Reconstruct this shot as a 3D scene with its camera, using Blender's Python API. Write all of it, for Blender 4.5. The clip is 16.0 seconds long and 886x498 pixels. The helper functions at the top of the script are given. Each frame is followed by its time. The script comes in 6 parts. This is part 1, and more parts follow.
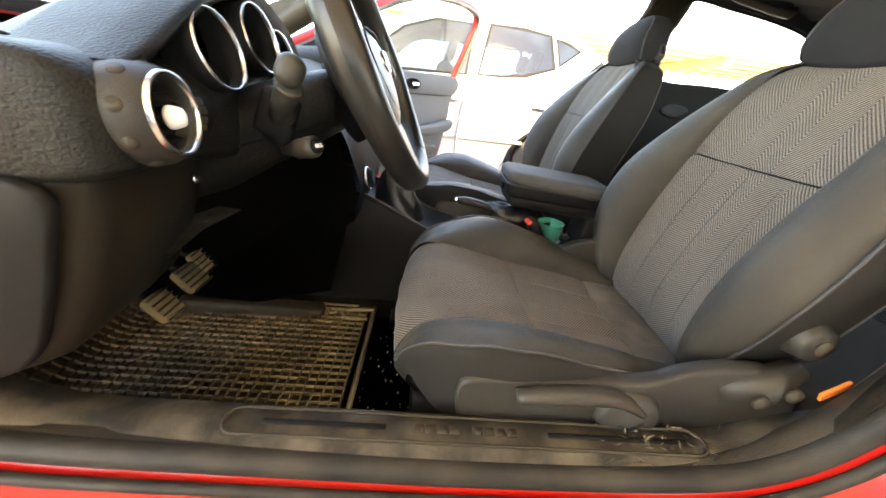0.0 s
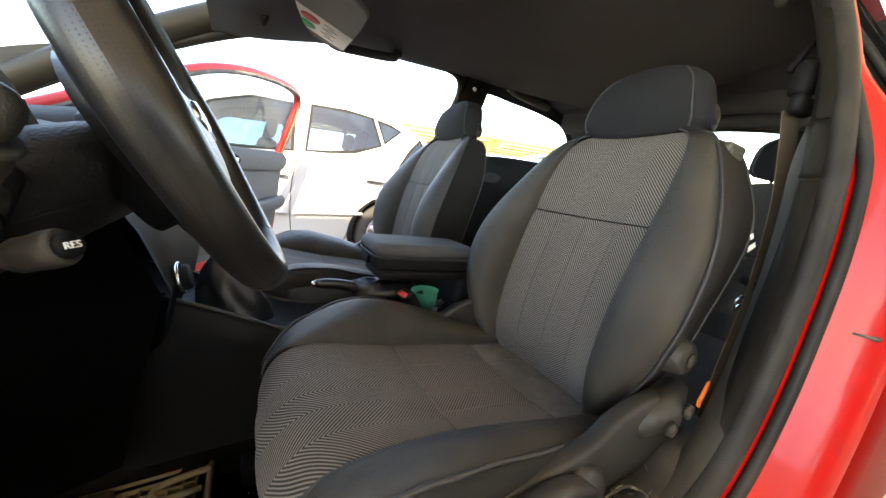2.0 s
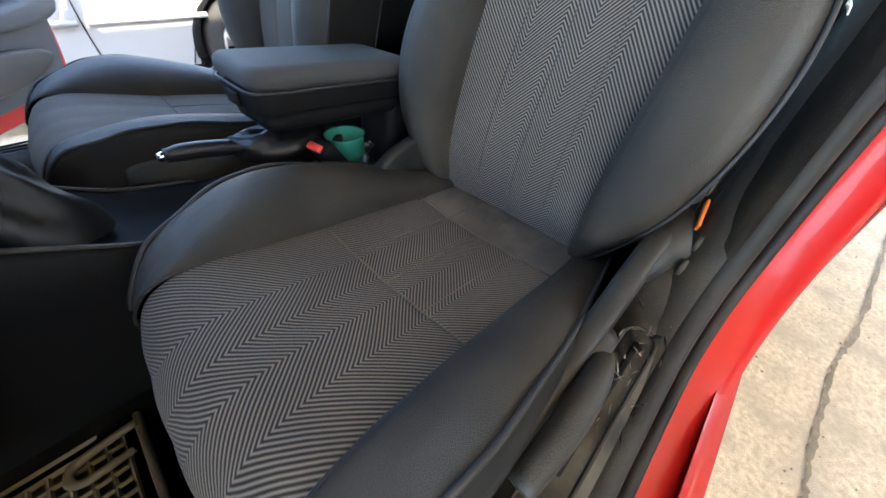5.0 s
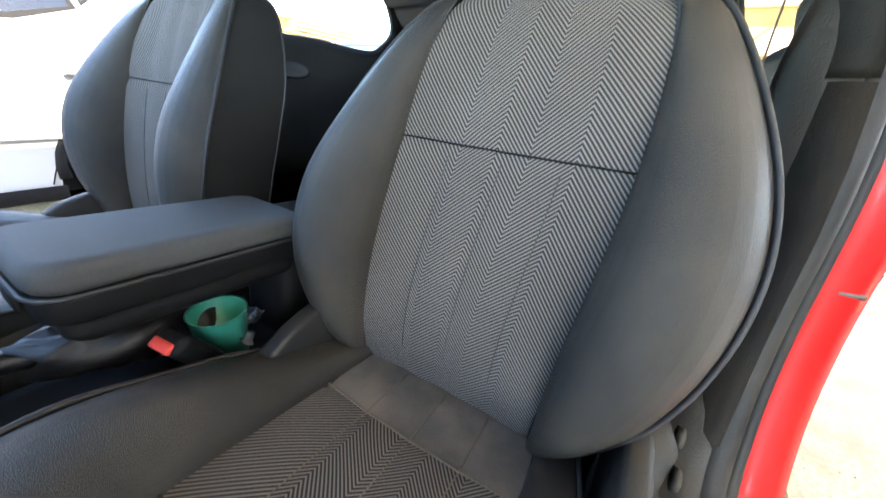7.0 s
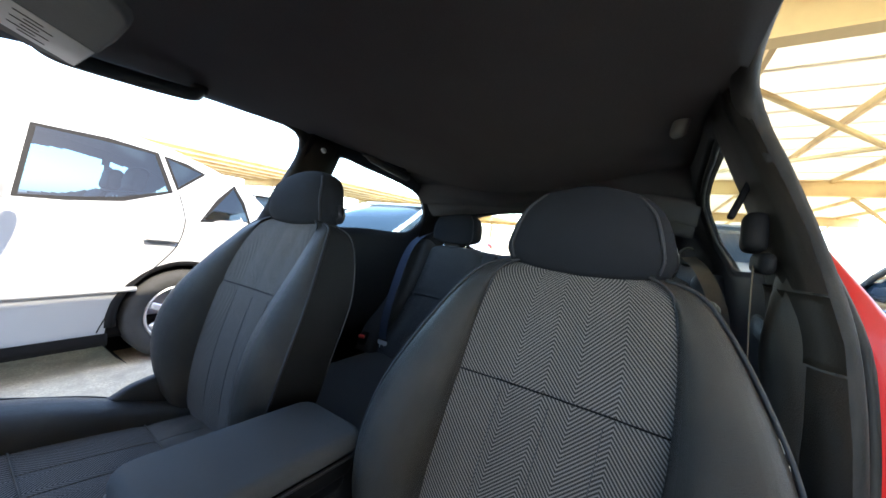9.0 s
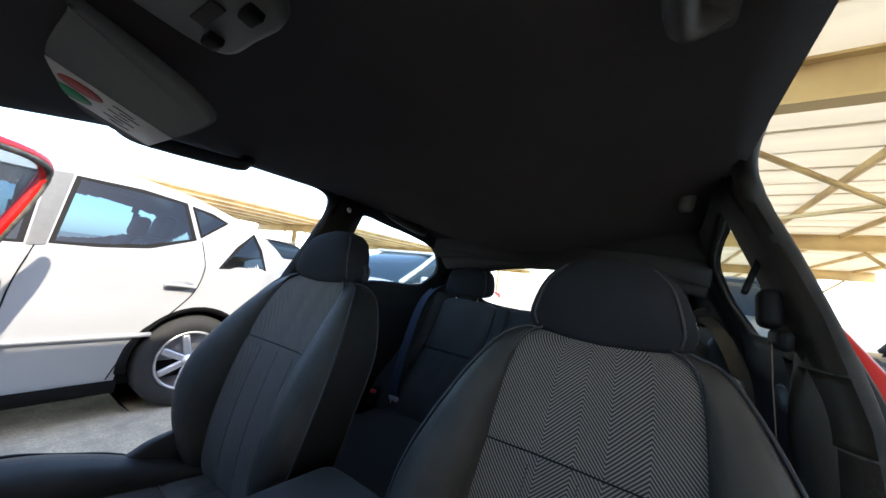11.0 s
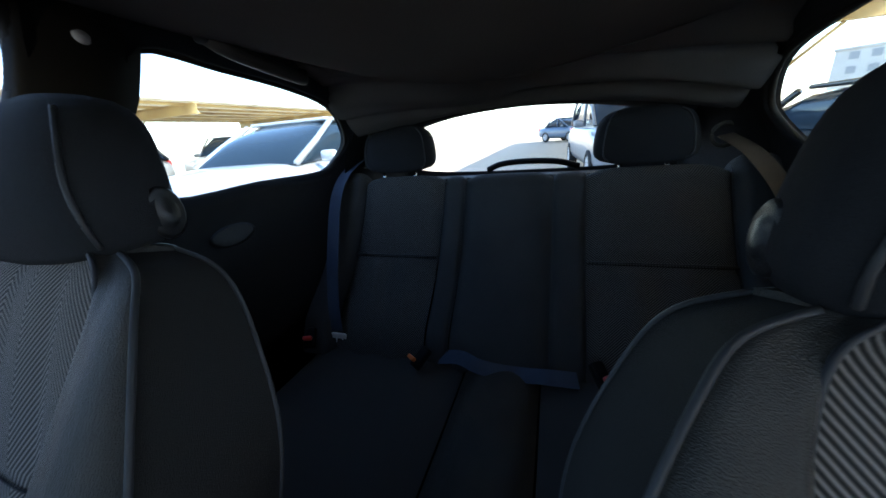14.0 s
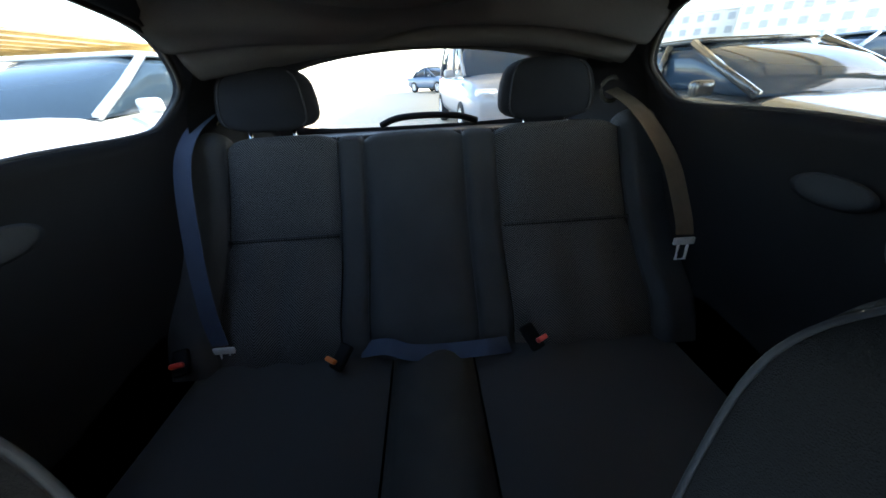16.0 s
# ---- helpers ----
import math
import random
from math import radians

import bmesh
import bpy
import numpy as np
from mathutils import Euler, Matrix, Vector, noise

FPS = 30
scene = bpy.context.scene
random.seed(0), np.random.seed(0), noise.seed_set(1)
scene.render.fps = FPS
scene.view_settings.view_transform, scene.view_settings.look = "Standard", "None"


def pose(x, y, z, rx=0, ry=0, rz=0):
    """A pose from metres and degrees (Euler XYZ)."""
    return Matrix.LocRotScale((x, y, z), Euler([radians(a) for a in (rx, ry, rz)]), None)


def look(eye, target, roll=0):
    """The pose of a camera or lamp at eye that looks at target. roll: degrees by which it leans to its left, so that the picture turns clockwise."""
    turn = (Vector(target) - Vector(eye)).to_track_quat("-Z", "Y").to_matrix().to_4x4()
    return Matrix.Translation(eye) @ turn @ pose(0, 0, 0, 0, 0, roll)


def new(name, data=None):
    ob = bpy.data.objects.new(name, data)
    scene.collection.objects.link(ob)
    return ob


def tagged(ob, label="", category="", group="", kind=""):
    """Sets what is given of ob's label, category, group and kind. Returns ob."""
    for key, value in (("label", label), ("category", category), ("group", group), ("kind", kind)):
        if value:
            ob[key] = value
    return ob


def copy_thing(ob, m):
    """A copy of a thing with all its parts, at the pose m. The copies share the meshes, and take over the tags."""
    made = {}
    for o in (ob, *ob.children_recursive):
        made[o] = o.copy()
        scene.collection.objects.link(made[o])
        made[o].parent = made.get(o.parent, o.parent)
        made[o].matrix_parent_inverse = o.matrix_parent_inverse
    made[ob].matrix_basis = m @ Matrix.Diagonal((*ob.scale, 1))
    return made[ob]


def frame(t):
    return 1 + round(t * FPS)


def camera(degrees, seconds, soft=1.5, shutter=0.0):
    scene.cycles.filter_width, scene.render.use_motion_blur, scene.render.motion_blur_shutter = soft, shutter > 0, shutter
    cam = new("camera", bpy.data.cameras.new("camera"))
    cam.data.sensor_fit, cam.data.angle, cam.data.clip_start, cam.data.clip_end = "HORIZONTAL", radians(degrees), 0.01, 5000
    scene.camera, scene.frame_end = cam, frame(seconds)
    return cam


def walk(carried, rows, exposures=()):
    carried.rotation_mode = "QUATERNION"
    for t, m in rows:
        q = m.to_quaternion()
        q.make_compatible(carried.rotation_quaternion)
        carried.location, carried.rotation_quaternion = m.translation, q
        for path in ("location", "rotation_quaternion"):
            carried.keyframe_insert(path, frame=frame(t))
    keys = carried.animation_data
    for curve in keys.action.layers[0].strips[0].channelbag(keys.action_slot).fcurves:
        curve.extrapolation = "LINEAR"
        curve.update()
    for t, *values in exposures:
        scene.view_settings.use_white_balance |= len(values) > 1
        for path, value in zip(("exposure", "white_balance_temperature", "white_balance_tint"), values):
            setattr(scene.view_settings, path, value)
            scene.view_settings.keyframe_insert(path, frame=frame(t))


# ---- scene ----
cam = camera(106, 16.0, soft=1.5, shutter=0.3)
PATH = [
    (0, -0.326, -0.919, 0.923, -4.45, -26.23, 7.11),
    (0.5, -0.336, -0.896, 0.920, -12.58, -21.64, 5.96),
    (1, -0.343, -0.866, 0.926, -21.09, -16.65, 4.71),
    (1.5, -0.346, -0.821, 0.914, -27.12, -13.47, 4.56),
    (2, -0.355, -0.799, 0.903, -30.11, -12.04, 5.16),
    (2.5, -0.317, -0.764, 0.890, -32.96, -16.86, 6.30),
    (3, -0.302, -0.726, 0.882, -35.14, -25.75, 6.81),
    (3.5, -0.307, -0.685, 0.866, -36.68, -34.56, 6.27),
    (3.7, -0.313, -0.679, 0.856, -37.51, -36.09, 5.97),
    (6, -0.191, -0.520, 0.878, -55.85, -41.6, 3.21),
    (6.5, -0.148, -0.502, 0.877, -59.25, -32.1, 3.96),
    (7, -0.142, -0.486, 0.907, -61.64, -25.3, 5.40),
    (7.5, -0.145, -0.466, 0.939, -61.81, -19.2, 5.79),
    (8, -0.163, -0.454, 0.979, -60.63, -14.50, 5.41),
    (8.5, -0.188, -0.444, 1.024, -58.99, -8.97, 4.46),
    (9, -0.232, -0.445, 1.061, -57.98, -3.00, 5.91),
    (9.5, -0.285, -0.444, 1.072, -56.51, 2.77, 6.87),
    (9.7, -0.305, -0.456, 1.081, -56.15, 4.98, 7.21),
    (11.8, -0.229, -0.399, 1.095, -55.61, 3.53, 6.17),
    (12, -0.192, -0.388, 1.087, -56.76, -0.24, 4.27),
    (12.5, -0.087, -0.333, 1.091, -59.01, -6.66, 1.87),
    (13, -0.001, -0.263, 1.094, -61.62, -12.71, -1.19),
    (13.5, 0.078, -0.188, 1.115, -64.63, -15.93, -4.27),
    (14, 0.135, -0.105, 1.124, -70.99, -19.02, -4.76),
    (14.5, 0.172, -0.052, 1.127, -75.2, -22.39, -4.58),
    (15, 0.205, -0.020, 1.136, -79.6, -24.21, -4.22),
    (15.5, 0.232, -0.008, 1.137, -85.0, -25.91, -3.57),
    (16, 0.252, 0.000, 1.127, -92.0, -27.84, -3.04),
]
walk(cam, [(t, pose(x, y, z, 90 + pitch, 0, yaw) @ pose(0, 0, 0, 0, 0, roll)) for t, x, y, z, yaw, pitch, roll in PATH],
     [(0, 5.05, 10500, 14), (1, 4.78, 9800, 13), (2, 4.3, 9200, 12), (3.5, 4.2, 7800, 11), (6, 4.7, 7200, 10), (7, 4.9, 7400, 10), (8, 4.5, 7200, 10), (9, 3.6, 6900, 10), (9.7, 3.1, 6800, 10), (11.8, 2.5, 6600, 10), (13, 1.9, 6300, 10), (14, 2.65, 6400, 10), (16, 3.5, 7400, 11)])

# ---- light ----
SUN_EL, SUN_AZ = 43.0, 193.0
world = bpy.data.worlds.new("sky")
scene.world = world
world.use_nodes = True
wn = world.node_tree.nodes
sky = wn.new("ShaderNodeTexSky")
sky.sky_type = "NISHITA"
sky.sun_disc = False
sky.sun_elevation, sky.sun_rotation = radians(SUN_EL), radians(SUN_AZ)
sky.dust_density, sky.ozone_density = 0.8, 3.0
world.node_tree.links.new(sky.outputs[0], wn["Background"].inputs[0])
wn["Background"].inputs[1].default_value = 0.15
sun = new("sun", bpy.data.lights.new("sun", "SUN"))
sun.data.energy, sun.data.angle, sun.data.color = 2.0, radians(0.6), (1.0, 0.92, 0.79)
el, az = radians(SUN_EL), radians(SUN_AZ)
sun_dir = Vector((math.sin(az) * math.cos(el), math.cos(az) * math.cos(el), math.sin(el)))
sun.matrix_world = look(sun_dir * 30, (0, 0, 0))

# ---- materials ----


def mat(name, color, rough=0.6, metal=0.0, vary=0.15, scale=30.0, bump=0.0, bscale=400.0, coat=0.0, spec=0.35, dirt=None, dscale=4.0, broad=None):
    """A surface with two scales of tone variation and a fine relief."""
    m = bpy.data.materials.new(name)
    m.use_nodes = True
    n, l = m.node_tree.nodes, m.node_tree.links
    b = n["Principled BSDF"]
    b.inputs["Roughness"].default_value, b.inputs["Metallic"].default_value = rough, metal
    b.inputs["Coat Weight"].default_value, b.inputs["Specular IOR Level"].default_value = coat, spec
    tc = n.new("ShaderNodeTexCoord")
    n1, n2 = n.new("ShaderNodeTexNoise"), n.new("ShaderNodeTexNoise")
    n1.inputs["Scale"].default_value, n2.inputs["Scale"].default_value = scale, broad or scale / 9
    n1.inputs["Detail"].default_value = n2.inputs["Detail"].default_value = 5
    for t in (n1, n2):
        l.new(tc.outputs["Object"], t.inputs["Vector"])
    add = n.new("ShaderNodeMath")
    add.operation = "ADD"
    l.new(n1.outputs[0], add.inputs[0])
    l.new(n2.outputs[0], add.inputs[1])
    mr = n.new("ShaderNodeMapRange")
    mr.inputs[1].default_value, mr.inputs[2].default_value = 0.6, 1.4
    mr.inputs[3].default_value, mr.inputs[4].default_value = 1 - vary, 1 + vary
    l.new(add.outputs[0], mr.inputs[0])
    mul = n.new("ShaderNodeVectorMath")
    mul.operation = "SCALE"
    mul.inputs[0].default_value = color
    l.new(mr.outputs[0], mul.inputs["Scale"])
    out = mul.outputs[0]
    if dirt:
        nd = n.new("ShaderNodeTexNoise")
        nd.inputs["Scale"].default_value, nd.inputs["Detail"].default_value = dscale, 8
        l.new(tc.outputs["Object"], nd.inputs["Vector"])
        ramp = n.new("ShaderNodeMapRange")
        ramp.inputs[1].default_value, ramp.inputs[2].default_value = 0.42, 0.72
        l.new(nd.outputs[0], ramp.inputs[0])
        mix = n.new("ShaderNodeMix")
        mix.data_type = "RGBA"
        l.new(ramp.outputs[0], mix.inputs[0])
        l.new(out, mix.inputs[6])
        mix.inputs[7].default_value = (*dirt, 1)
        out = mix.outputs[2]
    l.new(out, b.inputs["Base Color"])
    if bump:
        nb = n.new("ShaderNodeTexNoise")
        nb.inputs["Scale"].default_value, nb.inputs["Detail"].default_value = bscale, 3
        l.new(tc.outputs["Object"], nb.inputs["Vector"])
        bp = n.new("ShaderNodeBump")
        bp.inputs["Strength"].default_value, bp.inputs["Distance"].default_value = bump, 0.002
        l.new(nb.outputs[0], bp.inputs["Height"])
        l.new(bp.outputs[0], b.inputs["Normal"])
    return m


def herringbone(name, dark, light, column=0.058, pitch=0.0057, vary=0.2, folds=None):
    """Woven chevron cloth; the cloth's own metres lie in the uv map, across and along."""
    m = bpy.data.materials.new(name)
    m.use_nodes = True
    n, l = m.node_tree.nodes, m.node_tree.links
    b = n["Principled BSDF"]
    b.inputs["Roughness"].default_value, b.inputs["Specular IOR Level"].default_value = 0.85, 0.12
    b.inputs["Sheen Weight"].default_value = 0.04
    uv = n.new("ShaderNodeUVMap")
    sep = n.new("ShaderNodeSeparateXYZ")
    l.new(uv.outputs[0], sep.inputs[0])

    def op(kind, a, c=None):
        k = n.new("ShaderNodeMath")
        k.operation = kind
        for i, v in enumerate((a, c)):
            if v is None:
                continue
            if isinstance(v, (int, float)):
                k.inputs[i].default_value = v
            else:
                l.new(v, k.inputs[i])
        return k.outputs[0]

    wob = n.new("ShaderNodeTexNoise")
    wob.inputs["Scale"].default_value = 60
    l.new(uv.outputs[0], wob.inputs["Vector"])
    across = op("ADD", sep.outputs[0], op("MULTIPLY", op("SUBTRACT", wob.outputs[0], 0.5), 0.0006))
    if folds:
        tri = across
        for k, edge in enumerate(folds):
            tri = op("ADD", tri, op("MULTIPLY", op("MAXIMUM", op("SUBTRACT", across, edge), 0.0), -2.0 if k % 2 == 0 else 2.0))
    else:
        tri = op("PINGPONG", across, column)
    zig = op("ADD", sep.outputs[1], op("MULTIPLY", tri, -1.0))
    wave = op("SINE", op("MULTIPLY", zig, 2 * math.pi / pitch))
    h = op("ADD", op("MULTIPLY", wave, 0.5), 0.5)
    thread = n.new("ShaderNodeTexNoise")
    thread.inputs["Scale"].default_value, thread.inputs["Detail"].default_value = 900, 2
    l.new(uv.outputs[0], thread.inputs["Vector"])
    wear = n.new("ShaderNodeTexNoise")
    wear.inputs["Scale"].default_value, wear.inputs["Detail"].default_value = 7, 5
    l.new(uv.outputs[0], wear.inputs["Vector"])
    tone = op("MULTIPLY", op("ADD", op("MULTIPLY", thread.outputs[0], 0.5), 0.75), op("ADD", op("MULTIPLY", wear.outputs[0], 2 * vary), 1 - vary))
    mix = n.new("ShaderNodeMix")
    mix.data_type = "RGBA"
    l.new(op("POWER", h, 1.6), mix.inputs[0])
    mix.inputs[6].default_value, mix.inputs[7].default_value = (*dark, 1), (*light, 1)
    sc = n.new("ShaderNodeVectorMath")
    sc.operation = "SCALE"
    l.new(mix.outputs[2], sc.inputs[0])
    l.new(tone, sc.inputs["Scale"])
    l.new(sc.outputs[0], b.inputs["Base Color"])
    bp = n.new("ShaderNodeBump")
    bp.inputs["Strength"].default_value, bp.inputs["Distance"].default_value = 0.3, 0.00065
    l.new(op("ADD", h, op("MULTIPLY", thread.outputs[0], 0.5)), bp.inputs["Height"])
    l.new(bp.outputs[0], b.inputs["Normal"])
    return m


def glass(name, tint=(0.9, 0.95, 0.95), gloss=0.04):
    m = bpy.data.materials.new(name)
    m.use_nodes = True
    n, l = m.node_tree.nodes, m.node_tree.links
    n.remove(n["Principled BSDF"])
    tr, gl, mx = n.new("ShaderNodeBsdfTransparent"), n.new("ShaderNodeBsdfGlossy"), n.new("ShaderNodeMixShader")
    tr.inputs[0].default_value, gl.inputs["Roughness"].default_value = (*tint, 1), 0.02
    mx.inputs[0].default_value = gloss
    l.new(tr.outputs[0], mx.inputs[1])
    l.new(gl.outputs[0], mx.inputs[2])
    l.new(mx.outputs[0], n["Material Output"].inputs[0])
    return m


M_CLOTH = herringbone("herringbone_cloth", (0.016, 0.0148, 0.0138), (0.150, 0.133, 0.119), pitch=0.0059, folds=(-0.085, -0.031, 0.012, 0.060))
M_TWILL = mat("bolster_cloth", (0.0155, 0.0138, 0.0112), 0.43, vary=0.4, scale=700, broad=7, bump=0.8, bscale=1100, spec=0.43, dirt=(0.034, 0.029, 0.022), dscale=11)
M_TUCK = mat("dusty_tuck_cloth", (0.075, 0.070, 0.064), 0.85, vary=0.3, scale=600, broad=9, bump=0.6, bscale=1100, spec=0.12, dirt=(0.13, 0.115, 0.10), dscale=14)
M_BENCH = mat("bench_cloth", (0.030, 0.030, 0.031), 0.75, vary=0.3, scale=700, broad=7, bump=0.6, bscale=1200, spec=0.25)
M_LID = mat("armrest_cloth", (0.044, 0.046, 0.047), 0.7, vary=0.26, scale=700, broad=7, bump=0.5, bscale=1300, spec=0.3)
M_HEAD = mat("dark_bolster_cloth", (0.014, 0.0145, 0.0165), 0.85, vary=0.26, scale=700, broad=7, bump=0.6, bscale=1300, spec=0.1)
# Bolster cloth again, its colour darkened for the shade on the passenger's flank.
M_FLANK_SHADE = mat("shaded_flank_cloth", (0.0125, 0.012, 0.0115), 0.7, vary=0.3, scale=700, broad=7, bump=0.7, bscale=1200, spec=0.16)
M_ZINC = mat("bright_zinc", (0.62, 0.62, 0.62), 0.35, 0.25, vary=0.1)
M_SOIL = mat("soil", (0.17, 0.14, 0.10), 0.95, vary=0.4, scale=60, bump=0.5)
M_SEAM = mat("dusty_stitching", (0.095, 0.084, 0.071), 0.9, vary=0.3, scale=300, spec=0.1)
M_PIPE = mat("piping", (0.018, 0.018, 0.0195), 0.6, vary=0.1)
M_BACKCLOTH = mat("seat_back_cloth", (0.006, 0.006, 0.007), 0.9, vary=0.2, bump=0.3, bscale=900, spec=0.05)
M_PLASTIC = mat("grained_plastic", (0.020, 0.019, 0.0175), 0.5, vary=0.15, scale=18, bump=0.35, bscale=650, spec=0.25, dirt=(0.048, 0.040, 0.030), dscale=4)
M_QTRIM = mat("rear_side_trim_plastic", (0.015, 0.015, 0.016), 0.5, vary=0.15, scale=18, bump=0.35, bscale=650, spec=0.2)
M_DASH = mat("dash_plastic", (0.0072, 0.0068, 0.0064), 0.5, vary=0.2, scale=10, bump=0.7, bscale=330, spec=0.10)
M_TRIM = mat("seat_trim_plastic", (0.012, 0.012, 0.012), 0.5, vary=0.2, scale=20, bump=0.3, bscale=650, spec=0.3, dirt=(0.03, 0.027, 0.022))
M_SOFTGREY = mat("lower_dash_plastic", (0.026, 0.022, 0.017), 0.5, vary=0.15, scale=12, bump=0.25, bscale=700, spec=0.18)
M_DARK = mat("black_plastic", (0.006, 0.006, 0.0065), 0.58, vary=0.1, bump=0.1, spec=0.08)
M_CARPET = mat("carpet", (0.007, 0.0065, 0.006), 0.95, vary=0.4, scale=120, bump=0.8, bscale=700, spec=0.03, dirt=(0.022, 0.019, 0.015), dscale=7)
M_RUBBER = mat("rubber", (0.034, 0.032, 0.029), 0.5, vary=0.35, scale=30, broad=6, bump=0.25, dirt=(0.15, 0.132, 0.105), dscale=18)
M_SEAL = mat("black_seal_rubber", (0.011, 0.0105, 0.010), 0.6, vary=0.25, scale=20, bump=0.2, spec=0.2, dirt=(0.028, 0.025, 0.021), dscale=12)
M_MAT = mat("floor_mat_rubber", (0.045, 0.04, 0.034), 0.8, vary=0.3, scale=20, bump=0.4, bscale=300, spec=0.15, dirt=(0.24, 0.185, 0.105), dscale=2.6)
M_RED = mat("red_paint", (0.35, 0.0045, 0.004), 0.38, vary=0.08, scale=6, coat=0.15, spec=0.2, dirt=(0.31, 0.014, 0.011), dscale=5)
M_LINER = mat("headliner_cloth", (0.135, 0.138, 0.141), 0.95, vary=0.12, scale=500, broad=5, spec=0.05, bump=0.3, bscale=900)
M_LOOSE = mat("loose_headliner_cloth", (0.13, 0.132, 0.135), 0.9, vary=0.15, scale=500, broad=5, spec=0.12, bump=0.3, bscale=900)
M_LEATHER = mat("leather", (0.008, 0.008, 0.009), 0.34, vary=0.15, scale=25, bump=0.3, bscale=900, spec=0.35)
M_CHROME = mat("satin_chrome", (0.55, 0.55, 0.56), 0.25, 1.0, vary=0.08)
M_STRIKER = mat("worn_zinc", (0.10, 0.092, 0.08), 0.6, 0.4, vary=0.3, dirt=(0.05, 0.042, 0.034), dscale=30)
M_GLASS = glass("window_glass")
M_CARPANE = glass("car_side_glass", (0.07, 0.13, 0.20), 0.04)
M_TINT = glass("tinted_glass", (0.55, 0.62, 0.66))
M_BELT = mat("belt_webbing", (0.030, 0.042, 0.070), 0.7, vary=0.12, bump=0.5, bscale=1500)
M_BELTD = mat("driver_belt_webbing", (0.075, 0.055, 0.038), 0.7, vary=0.2, scale=40, bump=0.5, bscale=1500)
M_WHITE = mat("white_label", (0.75, 0.75, 0.74), 0.6, vary=0.04)
M_REDP = mat("red_plastic", (0.55, 0.05, 0.04), 0.4, vary=0.1)
M_ORANGE = mat("orange_plastic", (0.7, 0.16, 0.03), 0.5, vary=0.1)
M_GREEN = mat("green_plastic", (0.02, 0.2, 0.15), 0.35, vary=0.15)
M_WHITECAR = mat("silver_white_paint", (0.25, 0.254, 0.26), 0.3, vary=0.03, scale=5, coat=0.6)
M_GROUND = mat("concrete", (0.45, 0.375, 0.27), 0.9, vary=0.5, scale=380, broad=70, bump=1.0, bscale=300, dirt=(0.31, 0.265, 0.20), dscale=8)
M_TYRE = mat("tyre", (0.02, 0.02, 0.02), 0.85, vary=0.2, bump=0.3)
M_YELLOW = mat("yellow_steel", (0.55, 0.42, 0.2), 0.55, vary=0.15, scale=3, dirt=(0.3, 0.2, 0.1), dscale=1.5)
M_BLACKCAR = mat("black_car_paint", (0.02, 0.021, 0.023), 0.22, vary=0.2, coat=0.8, dirt=(0.07, 0.066, 0.06), dscale=3)
M_GREYCAR = mat("grey_car_paint", (0.25, 0.26, 0.28), 0.3, vary=0.06, coat=0.6)
M_BLUECAR = mat("blue_car_paint", (0.10, 0.15, 0.22), 0.3, vary=0.06, coat=0.6)
M_TAIL = mat("tail_light", (0.6, 0.02, 0.015), 0.2, vary=0.1, coat=0.8)
M_CLOTHD = herringbone("dark_herringbone_cloth", (0.008, 0.008, 0.009), (0.10, 0.095, 0.09), pitch=0.007)
M_DIAL = mat("dial_black", (0.004, 0.004, 0.005), 0.25, vary=0.1)
M_MATRIB = mat("mat_rib_rubber", (0.042, 0.038, 0.032), 0.8, vary=0.3, scale=20, bump=0.3, dirt=(0.25, 0.20, 0.125), dscale=3.2, spec=0.15)
M_FOIL = mat("wrapper", (0.10, 0.12, 0.15), 0.3, 0.4, vary=0.2)
M_LABEL = mat("label_paper", (0.5, 0.5, 0.5), 0.6, vary=0.05)
M_LABELRED = mat("label_red", (0.35, 0.06, 0.06), 0.6, vary=0.1)
M_LABELGREEN = mat("label_green", (0.04, 0.28, 0.13), 0.6, vary=0.1)
M_PALE = mat("pale_grey_plastic", (0.10, 0.104, 0.096), 0.5, vary=0.08)
M_PALE2 = mat("beige_plastic", (0.05, 0.05, 0.04), 0.5, vary=0.1)
M_LINER2 = mat("handle_plastic", (0.05, 0.05, 0.05), 0.55, vary=0.1, bump=0.2, bscale=700)
M_DOORTRIM = mat("door_trim_plastic", (0.034, 0.038, 0.043), 0.55, vary=0.12, scale=12, bump=0.3, bscale=600)
M_MIRROR = mat("mirror", (0.9, 0.9, 0.9), 0.02, 1.0, vary=0.0)


